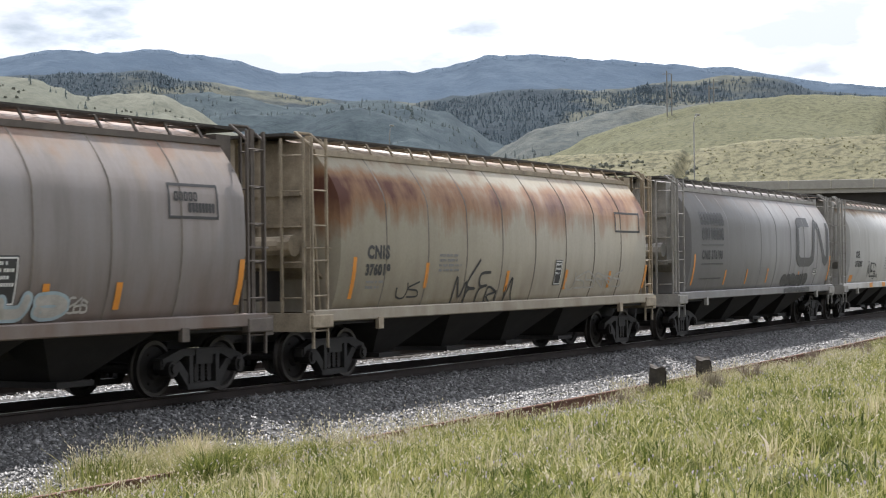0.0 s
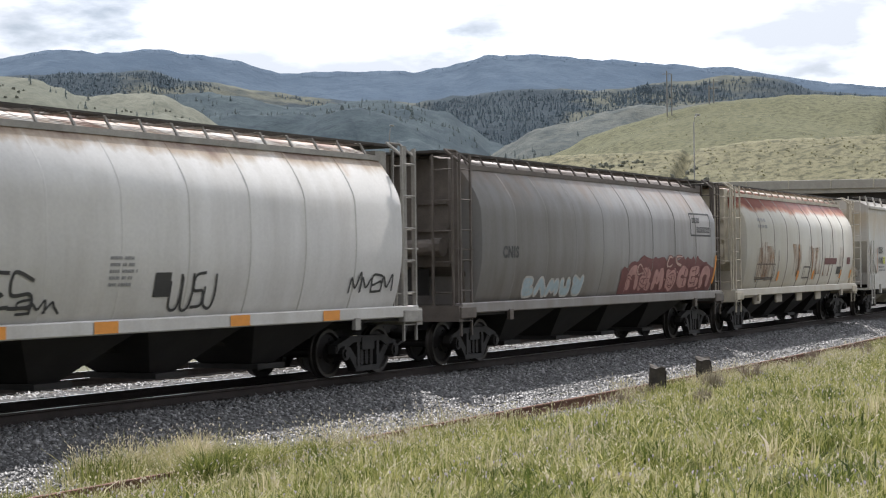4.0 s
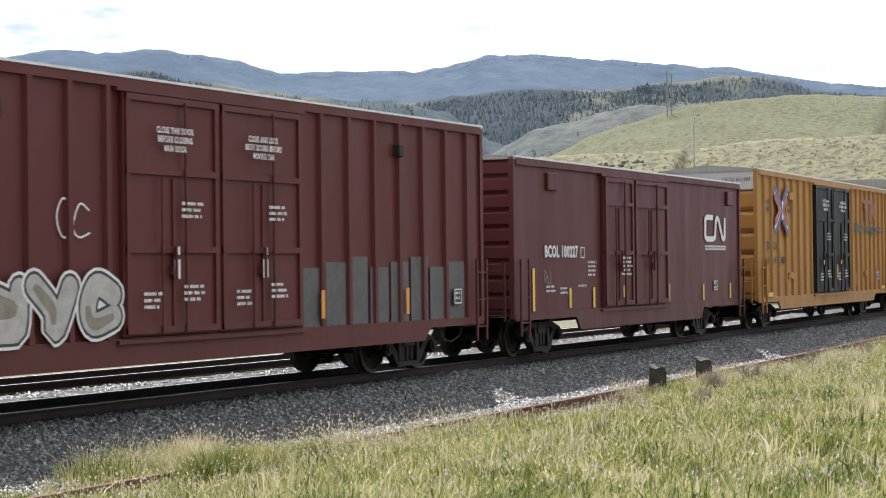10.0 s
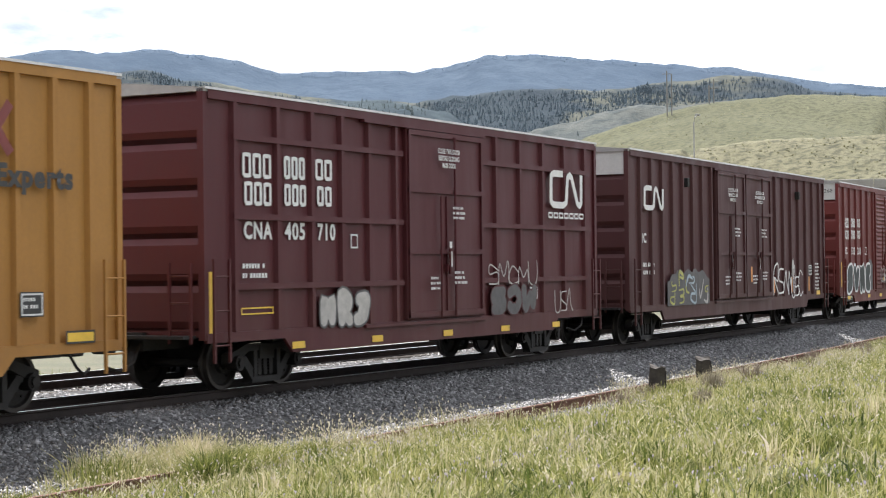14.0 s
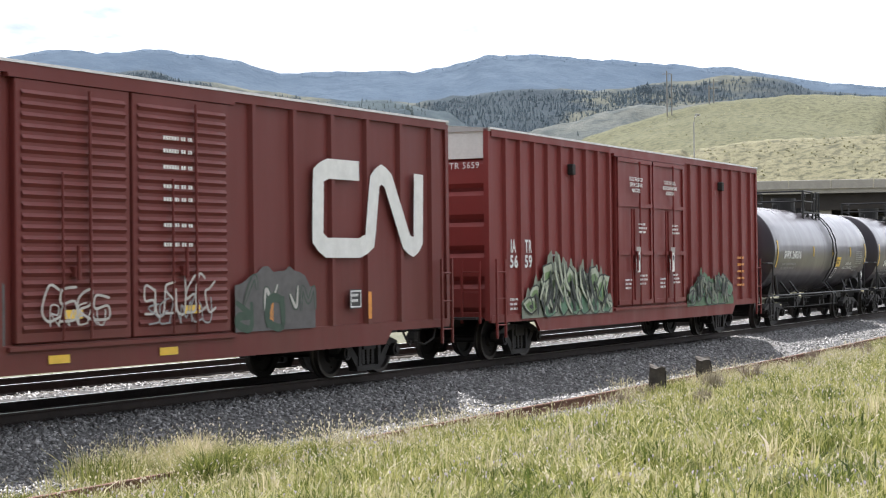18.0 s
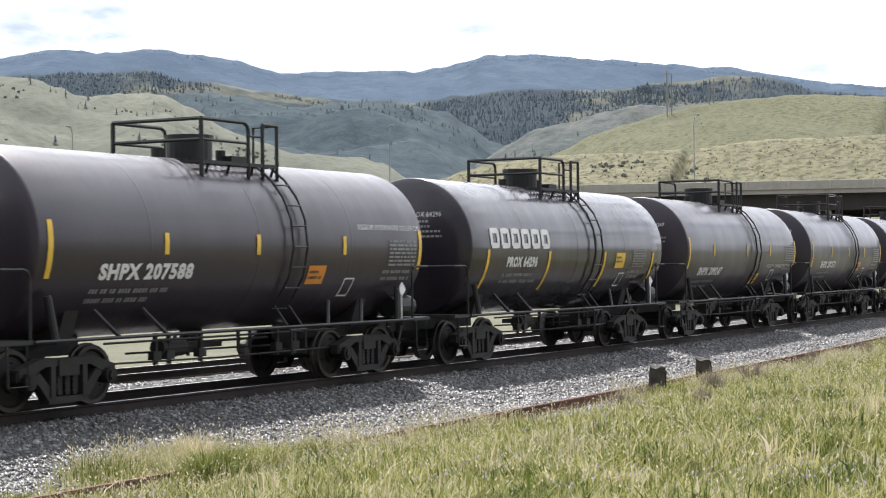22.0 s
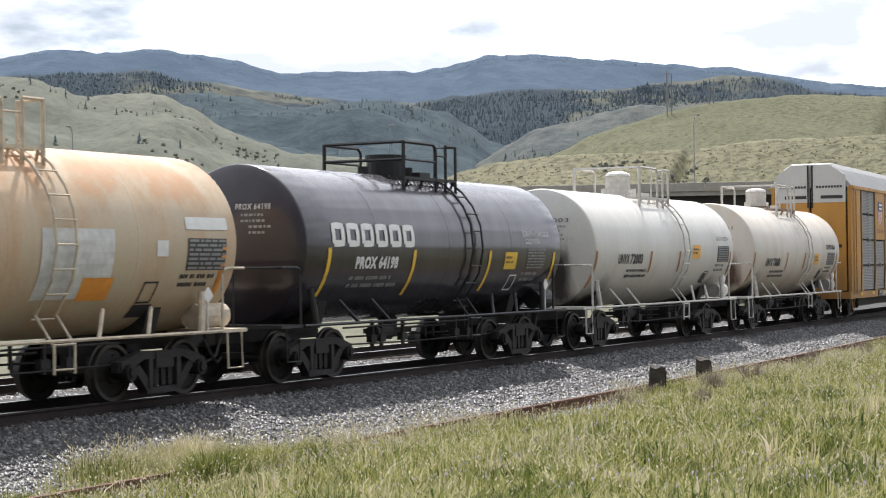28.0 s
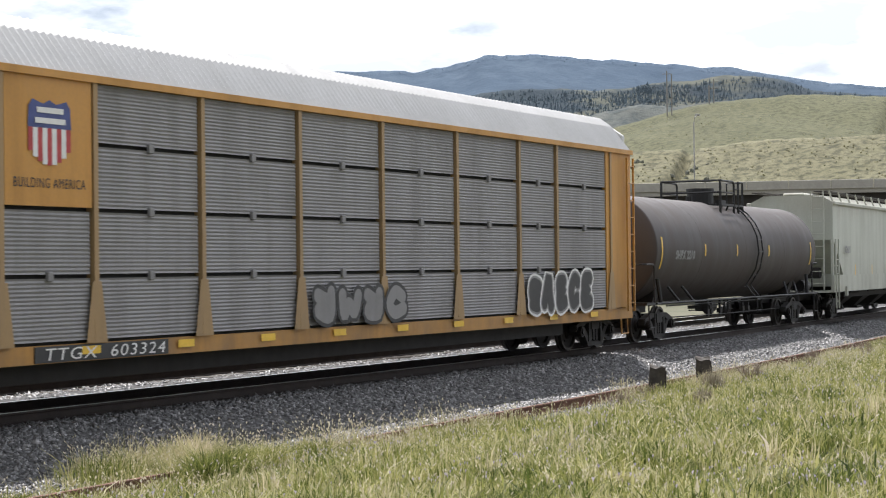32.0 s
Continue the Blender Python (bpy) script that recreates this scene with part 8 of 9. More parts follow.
    graffiti(h3, 10.15, 13.3, 1.32, 1.74, 6, LOGO_GREY, BLACK_MARK, S, 14, 0.035)
    graffiti(h3, 10.25, 13.4, 1.10, 1.29, 6, LOGO_GREY, BLACK_MARK, flat_side(-1.512), 15, 0.025)
    fine_print(h3, 7.5, 1.95, 1.2, 4, GREY_MARK, S)
    # off-white
    word(h4, "CNIS", 1.84, 2.50, 2.24, 0.24, BLACK_MARK, S)
    word(h4, "376295", 1.81, 3.03, 1.91, 0.20, BLACK_MARK, S)
    tag(h4, 4.25, 5.7, 1.50, 2.05, BLACK_MARK, S, 15, 0.055, 3)
    tag(h4, 5.4, 6.3, 1.42, 1.7, BLACK_MARK, S, 16, 0.04, 3)
    tag(h4, 8.8, 10.0, 1.42, 2.0, BLACK_MARK, S, 17, 0.05, 4)
    patch(h4, "stencil_box", 8.4, 8.8, 1.62, 2.0, BLACK_MARK, S, 3)
    tag(h4, 14.1, 15.6, 1.58, 1.95, BLACK_MARK, S, 18, 0.045, 4)
    fine_print(h4, 7.3, 2.2, 0.7, 5, GREY_MARK, S)
    frame_box(h4, 4.1, 4.4, 1.8, 2.1, 0.025, GREY_MARK, S)
    for x, a, b in ((1.2, 1.35, 1.6), (4.6, 1.1, 1.28), (7.0, 1.1, 1.28), (10.4, 1.1, 1.28), (13.2, 1.1, 1.28)):
        patch(h4, "reflector_stripe", x, x + 0.55, a, b, ORANGE_MARK, S if a > 1.3 else flat_side(-1.512))
    # pink graffiti
    wildstyle(h5, 8.8, 15.8, 1.32, 2.30, 10, WINE, (PINK, PINK, ROSE), WINE, S, 55)
    graffiti(h5, 9.1, 15.5, 1.32, 2.12, 7, PINK, WINE, S, 5, 0.06)
    graffiti(h5, 3.0, 6.4, 1.32, 1.85, 5, PALE_BLUE, SILVER, S, 6, 0.05)
    stripe(h5, 15.9, 1.5, 2.29, ORANGE_MARK, S)
    stripe(h5, 12.1, 1.5, 1.95, ORANGE_MARK, S)
    word(h5, "CNIS", 1.9, 2.7, 2.24, 0.23, BLACK_MARK, S)
    # rust- and shadow-topped
    frame_box(h6, 2.0, 4.1, 1.60, 2.05, 0.035, H_TRIM_DARK, S)
    patch(h6, "stencil_rule", 2.0, 4.0, 1.55, 1.585, BLACK_MARK, S)
    fine_print(h6, 2.2, 3.35, 1.0, 2, GREY_MARK, S, 0.2)
    patch(h6, "painted_over_panel", 10.35, 12.05, 2.0, 2.22, WINE, S, 3)
    patch(h6, "painted_over_panel", 13.6, 14.1, 2.0, 2.25, WINE, S, 3)
    patch(h6, "stencil_box", 12.2, 12.8, 1.66, 1.92, BLACK_MARK, S, 3)
    frame_box(h6, 7.58, 8.4, 1.54, 1.95, 0.05, H_TRIM_DARK, S)
    for x in (4.6, 7.0, 9.0, 12.9, 14.4):
        stripe(h6, x, 1.5, 1.8, ORANGE_MARK, S, 0.2)
    rnd = random.Random(4)
    for x in (2.1, 2.6, 3.2, 4.0, 6.3, 6.9, 7.9, 8.8, 9.2, 10.4, 12.6):
        patch(h6, "rust_run", x - 0.15, x + rnd.uniform(0.45, 0.7), rnd.uniform(1.45, 1.7), rnd.uniform(2.4, 2.75), RUST_RUN, S, 5, rnd.uniform(-0.05, 0.05))




def run_mat():
    """Rust that has run down in ragged streaks."""
    m, nt, bs, n, l = node_mat("orange_brown_rust_run")
    co = n("ShaderNodeTexCoord").outputs["Object"]
    streak = noise_node(nt, co, 1.7, 5, 0.6, (1.2, 1.0, 0.30))
    l(span(nt, streak, 0.45, 0.70, 0.0, 0.9), bs.inputs["Alpha"])
    l(blend(nt, span(nt, noise_node(nt, co, 6.0, 4), 0.35, 0.65), (0.20, 0.085, 0.04), (0.42, 0.24, 0.11)), bs.inputs["Base Color"])
    bs.inputs["Roughness"].default_value = 0.8
    return m


RUST_RUN = run_mat()
round_hopper_marks()


def slab_hopper_marks():
    c = TRAIN["h7"]
    word(c, "CCBX", 1.84, 2.74, 2.42, 0.24, BLACK_MARK, SLAB)
    word(c, "71692", 1.83, 2.64, 2.06, 0.20, BLACK_MARK, SLAB)
    patch(c, "yellow_label", 2.72, 3.1, 2.0, 2.28, LIME_MARK, SLAB)
    fine_print(c, 2.75, 2.18, 0.32, 3, BLACK_MARK, flat_side(-1.575), 0.08)
    fine_print(c, 1.8, 1.85, 1.5, 2, BLACK_MARK, SLAB, 0.13)
    for x, a, b in ((17.0, 1.62, 2.48), (14.85, 1.6, 2.03), (12.2, 1.6, 2.03), (9.4, 1.6, 2.03), (6.6, 1.6, 2.03), (3.6, 1.6, 2.2), (1.5, 1.7, 2.6)):
        stripe(c, x, a, b, DULL_ORANGE, SLAB, 0.07, 0.10)
    consolidated_box(c, 17.1, 17.55, 1.82, 2.14, SLAB)
    fine_print(c, 17.7, 2.4, 0.65, 6, GREY_MARK, SLAB)
    fine_print(c, 8.0, 2.1, 1.6, 3, GREY_MARK, SLAB)
    fine_print(c, 10.0, 2.15, 1.8, 4, GREY_MARK, SLAB)
    up = flat_side(-1.60)
    patch(c, "red_emblem", 13.5, 13.95, 1.22, 1.37, EMBLEM_RED, up)
    fine_print(c, 14.8, 1.42, 0.6, 3, BLACK_MARK, up)
    word(TRAIN["h27"], "CNIS", 1.9, 2.8, 2.42, 0.24, GREY_MARK, SLAB)
    for x in (3.6, 6.6, 9.4):
        stripe(TRAIN["h27"], x, 1.6, 2.0, YELLOW_MARK, SLAB, 0.10)


slab_hopper_marks()


def door_stencils(c, p, q, z0=0.95, ink=None, y=-1.70, first=True):
    """Handling notes and seals on a door leaf."""
    ink = ink or WHITE_MARK
    s = flat_side(y)
    m = (p + q) / 2
    texts = ("CLOSE THIS DOOR", "BEFORE CLOSING", "MAIN DOOR") if first else ("CLOSE AND LOCK", "BOTH DOORS BEFORE", "MOVING CAR")
    for i, text in enumerate(texts):
        w = 0.062 * len(text)
        lettering(c, text, m - 0.05 - w / 2, z0 + 3.2 - 0.14 * i, 0.135, ink, s, 0.004, width=w)
    fine_print(c, m + 0.1, z0 + 2.1, 0.6, 3, ink, s, 0.10)
    patch(c, "seal_plate", m - 0.10, m + 0.05, z0 + 0.95, z0 + 1.25, ink, s)
    patch(c, "seal_dot", m - 0.06, m + 0.04, z0 + 1.32, z0 + 1.45, ink, s)
    fine_print(c, m + 0.15, z0 + 0.8, 0.55, 3, ink, s, 0.10)
    fine_print(c, m - 0.85, z0 + 0.7, 0.5, 3, ink, s, 0.10)


def boxcar_marks():
    b8, b9, b10, b11, b12, b13, b14 = (TRAIN["b%d" % k] for k in range(8, 15))
    P = flat_side(-1.60)
    # oxide red
    groups(b8, [("AO", 1.0, 1.47), ("K", 1.78, 2.02)], 2.50, 0.24, WHITE_MARK, FLAT)
    groups(b8, [("11", 1.1, 1.38), ("20", 1.95, 2.35), ("74", 2.95, 3.35)], 2.06, 0.21, WHITE_MARK, FLAT)
    frame_box(b8, 3.72, 4.02, 2.30, 2.52, 0.03, WHITE_MARK, FLAT)
    stripe(b8, 0.42, 1.15, 2.1, YELLOW_MARK, FLAT, 0.13)
    for x in (3.05, 6.2, 9.9, 12.6, 15.6):
        stripe(b8, x, 1.15, 1.65, ORANGE_MARK, P, 0.12)
    graffiti(b8, 1.75, 7.0, 1.0, 2.12, 5, SILVER, BLACK_MARK, P, 41, 0.045, WHITE_MARK, TAUPE)
    tag(b8, 0.15, 0.75, 3.1, 3.7, WHITE_MARK, FLAT, 42, 0.03, 2)
    tag(b8, 5.7, 6.4, 2.5, 3.1, WHITE_MARK, FLAT, 43, 0.03, 2)
    for i in range(8):
        x = 12.0 + 0.76 * i
        patch(b8, "painted_over_panel", x + 0.03, x + 0.70, 0.98, 2.05 + 0.1 * ((i * 7) % 3), SLATE, FLAT, 1)
    consolidated_box(b8, 17.45, 17.8, 1.28, 1.62, P)
    fine_print(b8, 1.0, 1.75, 0.5, 2, WHITE_MARK, FLAT)
    door_stencils(b8, 7.1, 9.5)
    door_stencils(b8, 9.5, 11.9, first=False)
    # low brown-red
    word(b9, "BCOL 100227", 1.68, 3.58, 2.25, 0.25, WHITE_MARK, FLAT)
    frame_box(b9, 3.75, 3.98, 2.22, 2.48, 0.025, WHITE_MARK, FLAT)
    for x, a, b in ((1.07, 1.04, 1.99), (3.12, 1.07, 1.53), (4.55, 1.04, 1.52), (9.75, 1.07, 1.54), (12.53, 1.05, 1.49), (14.9, 1.05, 1.5)):
        stripe(b9, x, a, b, YELLOW_MARK, FLAT, 0.12)
    stripe(b9, 6.2, 1.25, 1.55, YELLOW_MARK, flat_side(-1.66), 0.12)
    worm(b9, 12.62, 14.54, 2.71, 3.42, 0.15, WHITE_MARK, FLAT)
    block_row(b9, 8, 12.66, 14.51, 2.45, 2.58, WHITE_MARK, FLAT, 0.04)
    fine_print(b9, 1.75, 1.55, 0.55, 2, WHITE_MARK, FLAT, 0.10)
    fine_print(b9, 2.55, 1.50, 0.45, 2, WHITE_MARK, FLAT, 0.10)
    fine_print(b9, 3.6, 1.55, 0.6, 1, WHITE_MARK, FLAT, 0.09)
    fine_print(b9, 4.2, 2.1, 0.6, 4, WHITE_MARK, FLAT)
    fine_print(b9, 6.0, 2.2, 0.8, 5, WHITE_MARK, flat_side(-1.68))
    consolidated_box(b9, 13.4, 13.75, 1.3, 1.6, FLAT)
    for x in (1.8, 14.6):
        part("roof_step", soften(box(x, x + 0.55, -1.60, -1.52, 3.75, 4.15), 0.02), B_LOW, b9)
    tag(b9, 1.65, 2.0, 1.65, 1.95, GREY_MARK, FLAT, 44, 0.02, 2)
    # golden yellow
    Y = FLAT
    groups(b10, [("TB", 0.94, 1.40), ("OX", 1.82, 2.28)], 2.50, 0.24, BLACK_MARK, Y, 0.12)
    groups(b10, [("66", 0.93, 1.35), ("14", 1.80, 2.14), ("83", 2.75, 3.21)], 2.06, 0.21, BLACK_MARK, Y, 0.12)
    groups(b10, [("next", 0.92, 1.48)], 3.93, 0.17, BLACK_MARK, Y, 0.2)
    groups(b10, [("load", 0.92, 1.48)], 3.70, 0.17, BLACK_MARK, Y, 0.2)
    groups(b10, [("any", 3.50, 3.98)], 3.93, 0.17, BLACK_MARK, Y, 0.2)
    groups(b10, [("road", 3.48, 4.02)], 3.71, 0.17, BLACK_MARK, Y, 0.2)
    X = flat_side(-1.61)
    for k, (mat, wide, pts) in enumerate((
            (WHITE_MARK, 0.24, [(1.80, 4.36), (2.42, 3.90), (2.52, 3.76), (2.42, 3.58), (1.80, 3.12)]),
            (WHITE_MARK, 0.24, [(3.28, 4.36), (2.74, 3.92), (2.64, 3.76), (2.74, 3.56), (3.28, 3.12)]),
            (LOGO_RED, 0.21, [(1.80, 4.20), (2.34, 3.76), (1.80, 3.32)]),
            (LOGO_RED, 0.21, [(3.28, 4.20), (2.82, 3.76), (3.28, 3.32)]),
            (LOGO_BLUE, 0.20, [(1.78, 4.50), (2.46, 3.98), (2.58, 3.76), (2.46, 3.50), (1.80, 2.98)]),
            (LOGO_BLUE, 0.20, [(3.30, 4.48), (2.78, 4.04)]),
            (LOGO_BLUE, 0.20, [(2.78, 3.46), (3.30, 2.98)]))):
        bm = bmesh.new()
        ribbon(bm, curve_pts(pts, 6), wide, X, 0.0012 * k)
        part("emblem_band", bm, mat, b10)
    bm = bmesh.new()
    for pts in ([(14.3, 4.36), (16.0, 4.36)], [(14.75, 4.36), (14.75, 3.66)], [(15.35, 4.36), (15.35, 3.66)], [(15.75, 4.36), (16.3, 3.66)], [(16.3, 4.36), (15.75, 3.66)]):
        ribbon(bm, pts, 0.16, X)
    part("wordmark_stroke", bm, LOGO_WINE, b10)
    word(b10, "Railcar Pooling Experts", 12.75, 17.55, 3.22, 0.30, BLACK_MARK, X, 0.0, 0.02)
    consolidated_box(b10, 16.46, 16.93, 1.40, 1.75, X)
    for p, q in ((6.9, 9.37), (9.43, 11.9)):
        door_stencils(b10, p, q, first=p < 8.0)
        m = (p + q) / 2
        patch(b10, "orange_tab", m - 0.45, m - 0.28, 2.0, 2.15, ORANGE_MARK, flat_side(-1.70))
    stripe(b10, 9.7, 1.5, 2.0, ORANGE_MARK, flat_side(-1.70), 0.14)
    for x in (0.95, 17.4):
        frame_box(b10, x, x + 0.62, 0.99, 1.18, 0.03, BLACK_MARK, P, "label_border")
        patch(b10, "yellow_label", x + 0.03, x + 0.59, 1.02, 1.15, YELLOW_MARK, P)
    stripe(b10, 0.72, 1.25, 2.1, FADED_ORANGE, P, 0.11)
    for x in (3.55, 13.0):
        stripe(b10, x, 1.25, 1.7, FADED_ORANGE, P, 0.11)
    for x in (3.62, 14.6):
        part("roof_step", soften(box(x, x + 0.5, -1.62, -1.50, 4.1, 4.35), 0.02), B_TTX, b10)
        part("roof_step", soften(box(x, x + 0.5, -1.62, -1.50, 1.55, 1.75), 0.02), B_TTX, b10)
    fine_print(b10, 0.95, 1.7, 0.5, 2, ORANGE_MARK, FLAT)
    # maroon
    block_row(b11, 3, 1.1, 2.0, 3.56, 3.98, WHITE_MARK, FLAT, 0.07)
    block_row(b11, 3, 2.35, 3.05, 3.58, 3.98, WHITE_MARK, FLAT, 0.07)
    block_row(b11, 2, 3.35, 3.95, 3.60, 3.98, WHITE_MARK, FLAT, 0.07)
    block_row(b11, 3, 1.15, 2.0, 3.10, 3.50, WHITE_MARK, FLAT, 0.07)
    block_row(b11, 3, 2.35, 3.08, 3.12, 3.50, WHITE_MARK, FLAT, 0.07)
    block_row(b11, 2, 3.4, 3.93, 3.14, 3.50, WHITE_MARK, FLAT, 0.07)
    groups(b11, [("CNA", 1.14, 1.98), ("405", 2.38, 3.02), ("710", 3.42, 4.01)], 2.55, 0.28, WHITE_MARK, FLAT)
    worm(b11, 13.07, 14.96, 3.37, 4.2, 0.15, WHITE_MARK, P)
    block_row(b11, 7, 13.0, 15.0, 3.12, 3.26, WHITE_MARK, P, 0.04)
    stripe(b11, 0.2, 1.0, 2.0, YELLOW_MARK, FLAT, 0.12)
    for x in (2.5, 5.2, 8.0, 10.6, 13.2):
        patch(b11, "reflector", x, x + 0.4, 0.66, 0.78, YELLOW_MARK, flat_side(-1.585))
    graffiti(b11, 3.3, 5.05, 0.95, 1.72, 3, SILVER, SLATE, P, 51, 0.04)
    graffiti(b11, 10.0, 12.3, 0.98, 1.75, 3, SLATE, B_CNA, P, 52, 0.03)
    tag(b11, 10.0, 12.4, 1.65, 2.15, SILVER, P, 52, 0.03, 5)
    tag(b11, 13.3, 14.3, 1.0, 1.5, SILVER, P, 53, 0.03, 3)
    door_stencils(b11, 6.6, 9.7, 1.1)
    fine_print(b11, 1.1, 2.05, 0.8, 2, WHITE_MARK, FLAT, 0.16)
    frame_box(b11, 4.55, 4.8, 2.4, 2.66, 0.03, WHITE_MARK, FLAT)
    frame_box(b11, 1.05, 2.0, 1.28, 1.40, 0.025, YELLOW_MARK, FLAT)
    consolidated_box(b11, 12.0, 12.4, 1.3, 1.6, P)
    # dull brown
    worm(b12, 0.96, 2.5, 3.47, 4.06, 0.13, WHITE_MARK, P)
    groups(b12, [("IC", 1.0, 1.3)], 2.62, 0.24, WHITE_MARK, FLAT)
    fine_print(b12, 0.95, 2.0, 1.2, 2, WHITE_MARK, FLAT, 0.2)
    tag(b12, 12.6, 14.9, 1.05, 2.15, WHITE_MARK, P, 61, 0.06, 4)
    tag(b12, 14.6, 16.0, 0.95, 1.95, WHITE_MARK, P, 62, 0.05, 3)
    acid = plain("graffiti_acid_yellow", (0.42, 0.42, 0.10), 0.6)
    wildstyle(b12, 2.7, 6.2, 0.95, 1.95, 11, SLATE, (acid, acid, PALE_BLUE, SILVER), SLATE, P, 63)
    for x, a, b in ((12.7, 1.13, 1.62), (14.7, 1.13, 1.6), (16.8, 1.13, 1.6)):
        stripe(b12, x, a, b, ORANGE_MARK, P, 0.13)
    stripe(b12, 9.95, 1.5, 1.96, ORANGE_MARK, flat_side(-1.70), 0.14)
    consolidated_box(b12, 16.75, 17.2, 1.65, 2.0, P)
    fine_print(b12, 17.6, 2.0, 0.6, 8, WHITE_MARK, P, 0.12)
    door_stencils(b12, 6.9, 9.6)
    door_stencils(b12, 9.6, 12.3, first=False)
    patch(b12, "yellow_label", 17.75, 18.2, 0.98, 1.12, YELLOW_MARK, P)
    # brick red
    block_row(b13, 3, 0.9, 1.72, 3.33, 3.68, WHITE_MARK, FLAT, 0.07)
    block_row(b13, 3, 2.1, 2.8, 3.36, 3.69, WHITE_MARK, FLAT, 0.07)
    block_row(b13, 2, 3.2, 3.7, 3.38, 3.69, WHITE_MARK, FLAT, 0.07)
    block_row(b13, 3, 0.93, 1.72, 2.91, 3.24, WHITE_MARK, FLAT, 0.07)
    block_row(b13, 3, 2.1, 2.8, 2.93, 3.25, WHITE_MARK, FLAT, 0.07)
    block_row(b13, 2, 3.2, 3.7, 2.95, 3.26, WHITE_MARK, FLAT, 0.07)
    groups(b13, [("IC", 1.09, 1.45), ("533", 2.1, 2.75), ("268", 3.15, 3.77)], 2.37, 0.25, WHITE_MARK, FLAT)
    graffiti(b13, 0.95, 5.15, 0.86, 2.22, 4, DEEP_SLATE, WHITE_MARK, P, 71, 0.09)
    ragged_patch(b13, 4.9, 6.15, 1.0, 2.2, SLATE, FLAT, random.Random(5), "painted_over_panel")
    tag(b13, 6.75, 8.2, 1.30, 1.85, SILVER, flat_side(-1.68), 72, 0.04, 4)
    tag(b13, 6.9, 8.1, 1.25, 1.6, SILVER, flat_side(-1.68), 75, 0.025, 6)
    tag(b13, 9.0, 10.8, 1.35, 1.95, SILVER, flat_side(-1.68), 73, 0.04, 7)
    tag(b13, 9.1, 10.7, 1.2, 1.6, GREY_MARK, flat_side(-1.68), 76, 0.03, 6)
    wildstyle(b13, 11.45, 13.85, 1.0, 2.1, 7, SLATE, (DEEP_GREEN, SILVER, SLATE), DEEP_GREEN, P, 74)
    worm(b13, 13.75, 17.76, 2.29, 3.93, 0.36, WHITE_MARK, P)
    stripe(b13, 0.45, 1.18, 2.07, YELLOW_MARK, FLAT, 0.13)
    for x in (4.74, 6.97, 9.49, 1.2):
        patch(b13, "reflector", x, x + 0.45, 0.72, 0.84, YELLOW_MARK, flat_side(-1.585))
    for x in (7.2, 10.0):
        patch(b13, "reflector", x, x + 0.4, 1.35, 1.48, YELLOW_MARK, flat_side(-1.68))
    for x in (12.5, 15.7):
        stripe(b13, x, 1.1, 1.6, ORANGE_MARK, P, 0.12)
    frame_box(b13, 4.55, 4.85, 2.36, 2.64, 0.03, WHITE_MARK, FLAT)
    for z in (4.05, 3.85, 3.6, 3.3, 3.1, 2.7, 2.4):
        fine_print(b13, 9.5, z, 0.8, 1, WHITE_MARK, flat_side(-1.68), 0.12)
    consolidated_box(b13, 15.0, 15.4, 1.3, 1.65, P)
    # fresh red
    groups(b14, [("IA", 1.1, 1.36), ("TR", 1.85, 2.21)], 2.35, 0.27, WHITE_MARK, FLAT)
    groups(b14, [("56", 1.06, 1.46), ("59", 1.82, 2.20)], 2.02, 0.26, WHITE_MARK, FLAT)
    spray_piece(b14, 1.5, 6.75, 0.90, 2.42, SAGE_SPRAY, MIST_GREEN, GREEN, SEA_GREEN, INK_GREEN, P, 81)
    spray_piece(b14, 12.2, 16.2, 0.90, 2.05, LEAF, SAGE_SPRAY, SEA_GREEN, LEAF, INK_GREEN, P, 84, 5, 0.2)
    frame_box(b14, 3.3, 3.6, 2.05, 2.3, 0.03, WHITE_MARK, FLAT)
    fine_print(b14, 1.05, 1.3, 0.5, 3, WHITE_MARK, FLAT)
    for z in (2.2, 2.0, 1.8, 1.6, 1.4):
        fine_print(b14, 16.6, z, 0.9, 1, ORANGE_MARK, P, 0.13)
    door_stencils(b14, 7.07, 9.45)
    door_stencils(b14, 9.5, 11.92, first=False)
    for x in (8.30, 10.82):
        patch(b14, "lock_plate", x - 0.15, x + 0.15, 2.36, 2.50, PLATE_GREY, flat_side(-1.712))
        patch(b14, "lock_plate", x - 0.10, x + 0.10, 1.86, 2.36, WHITE_MARK, flat_side(-1.712))
        patch(b14, "lock_dot", x - 0.05, x + 0.06, 2.16, 2.30, BLACK_MARK, flat_side(-1.716))
    for c, L in ((b8, 18.85), (b12, 19.1), (b14, 18.75)):
        for x in (4.3, L - 3.6):
            part("roof_step", soften(box(x, x + 0.18, -1.66, -1.50, 4.15, 4.4), 0.02), bpy.data.materials["grimy_black_steel"], c)
    # numbers on the white end panels
    for c, text, z in ((b8, "AOK 112074", 4.66), (b14, "IATR 5659", 4.20), (b10, "TBOX 661483", 4.66), (b13, "IC 533268", 4.66)):
        me = letters(text, 0.19)
        w = max(v.co.x for v in me.vertices)
        for v in me.vertices:
            v.co = ((0.03 if z > 4.5 else -0.0) , -0.45 - (v.co.x / w) * 0.9, v.co.z + z - 0.08)
        ink = BLACK_MARK if z > 4.5 else WHITE_MARK
        me.materials.append(ink)
        part("lettering", me, ink, c)


boxcar_marks()


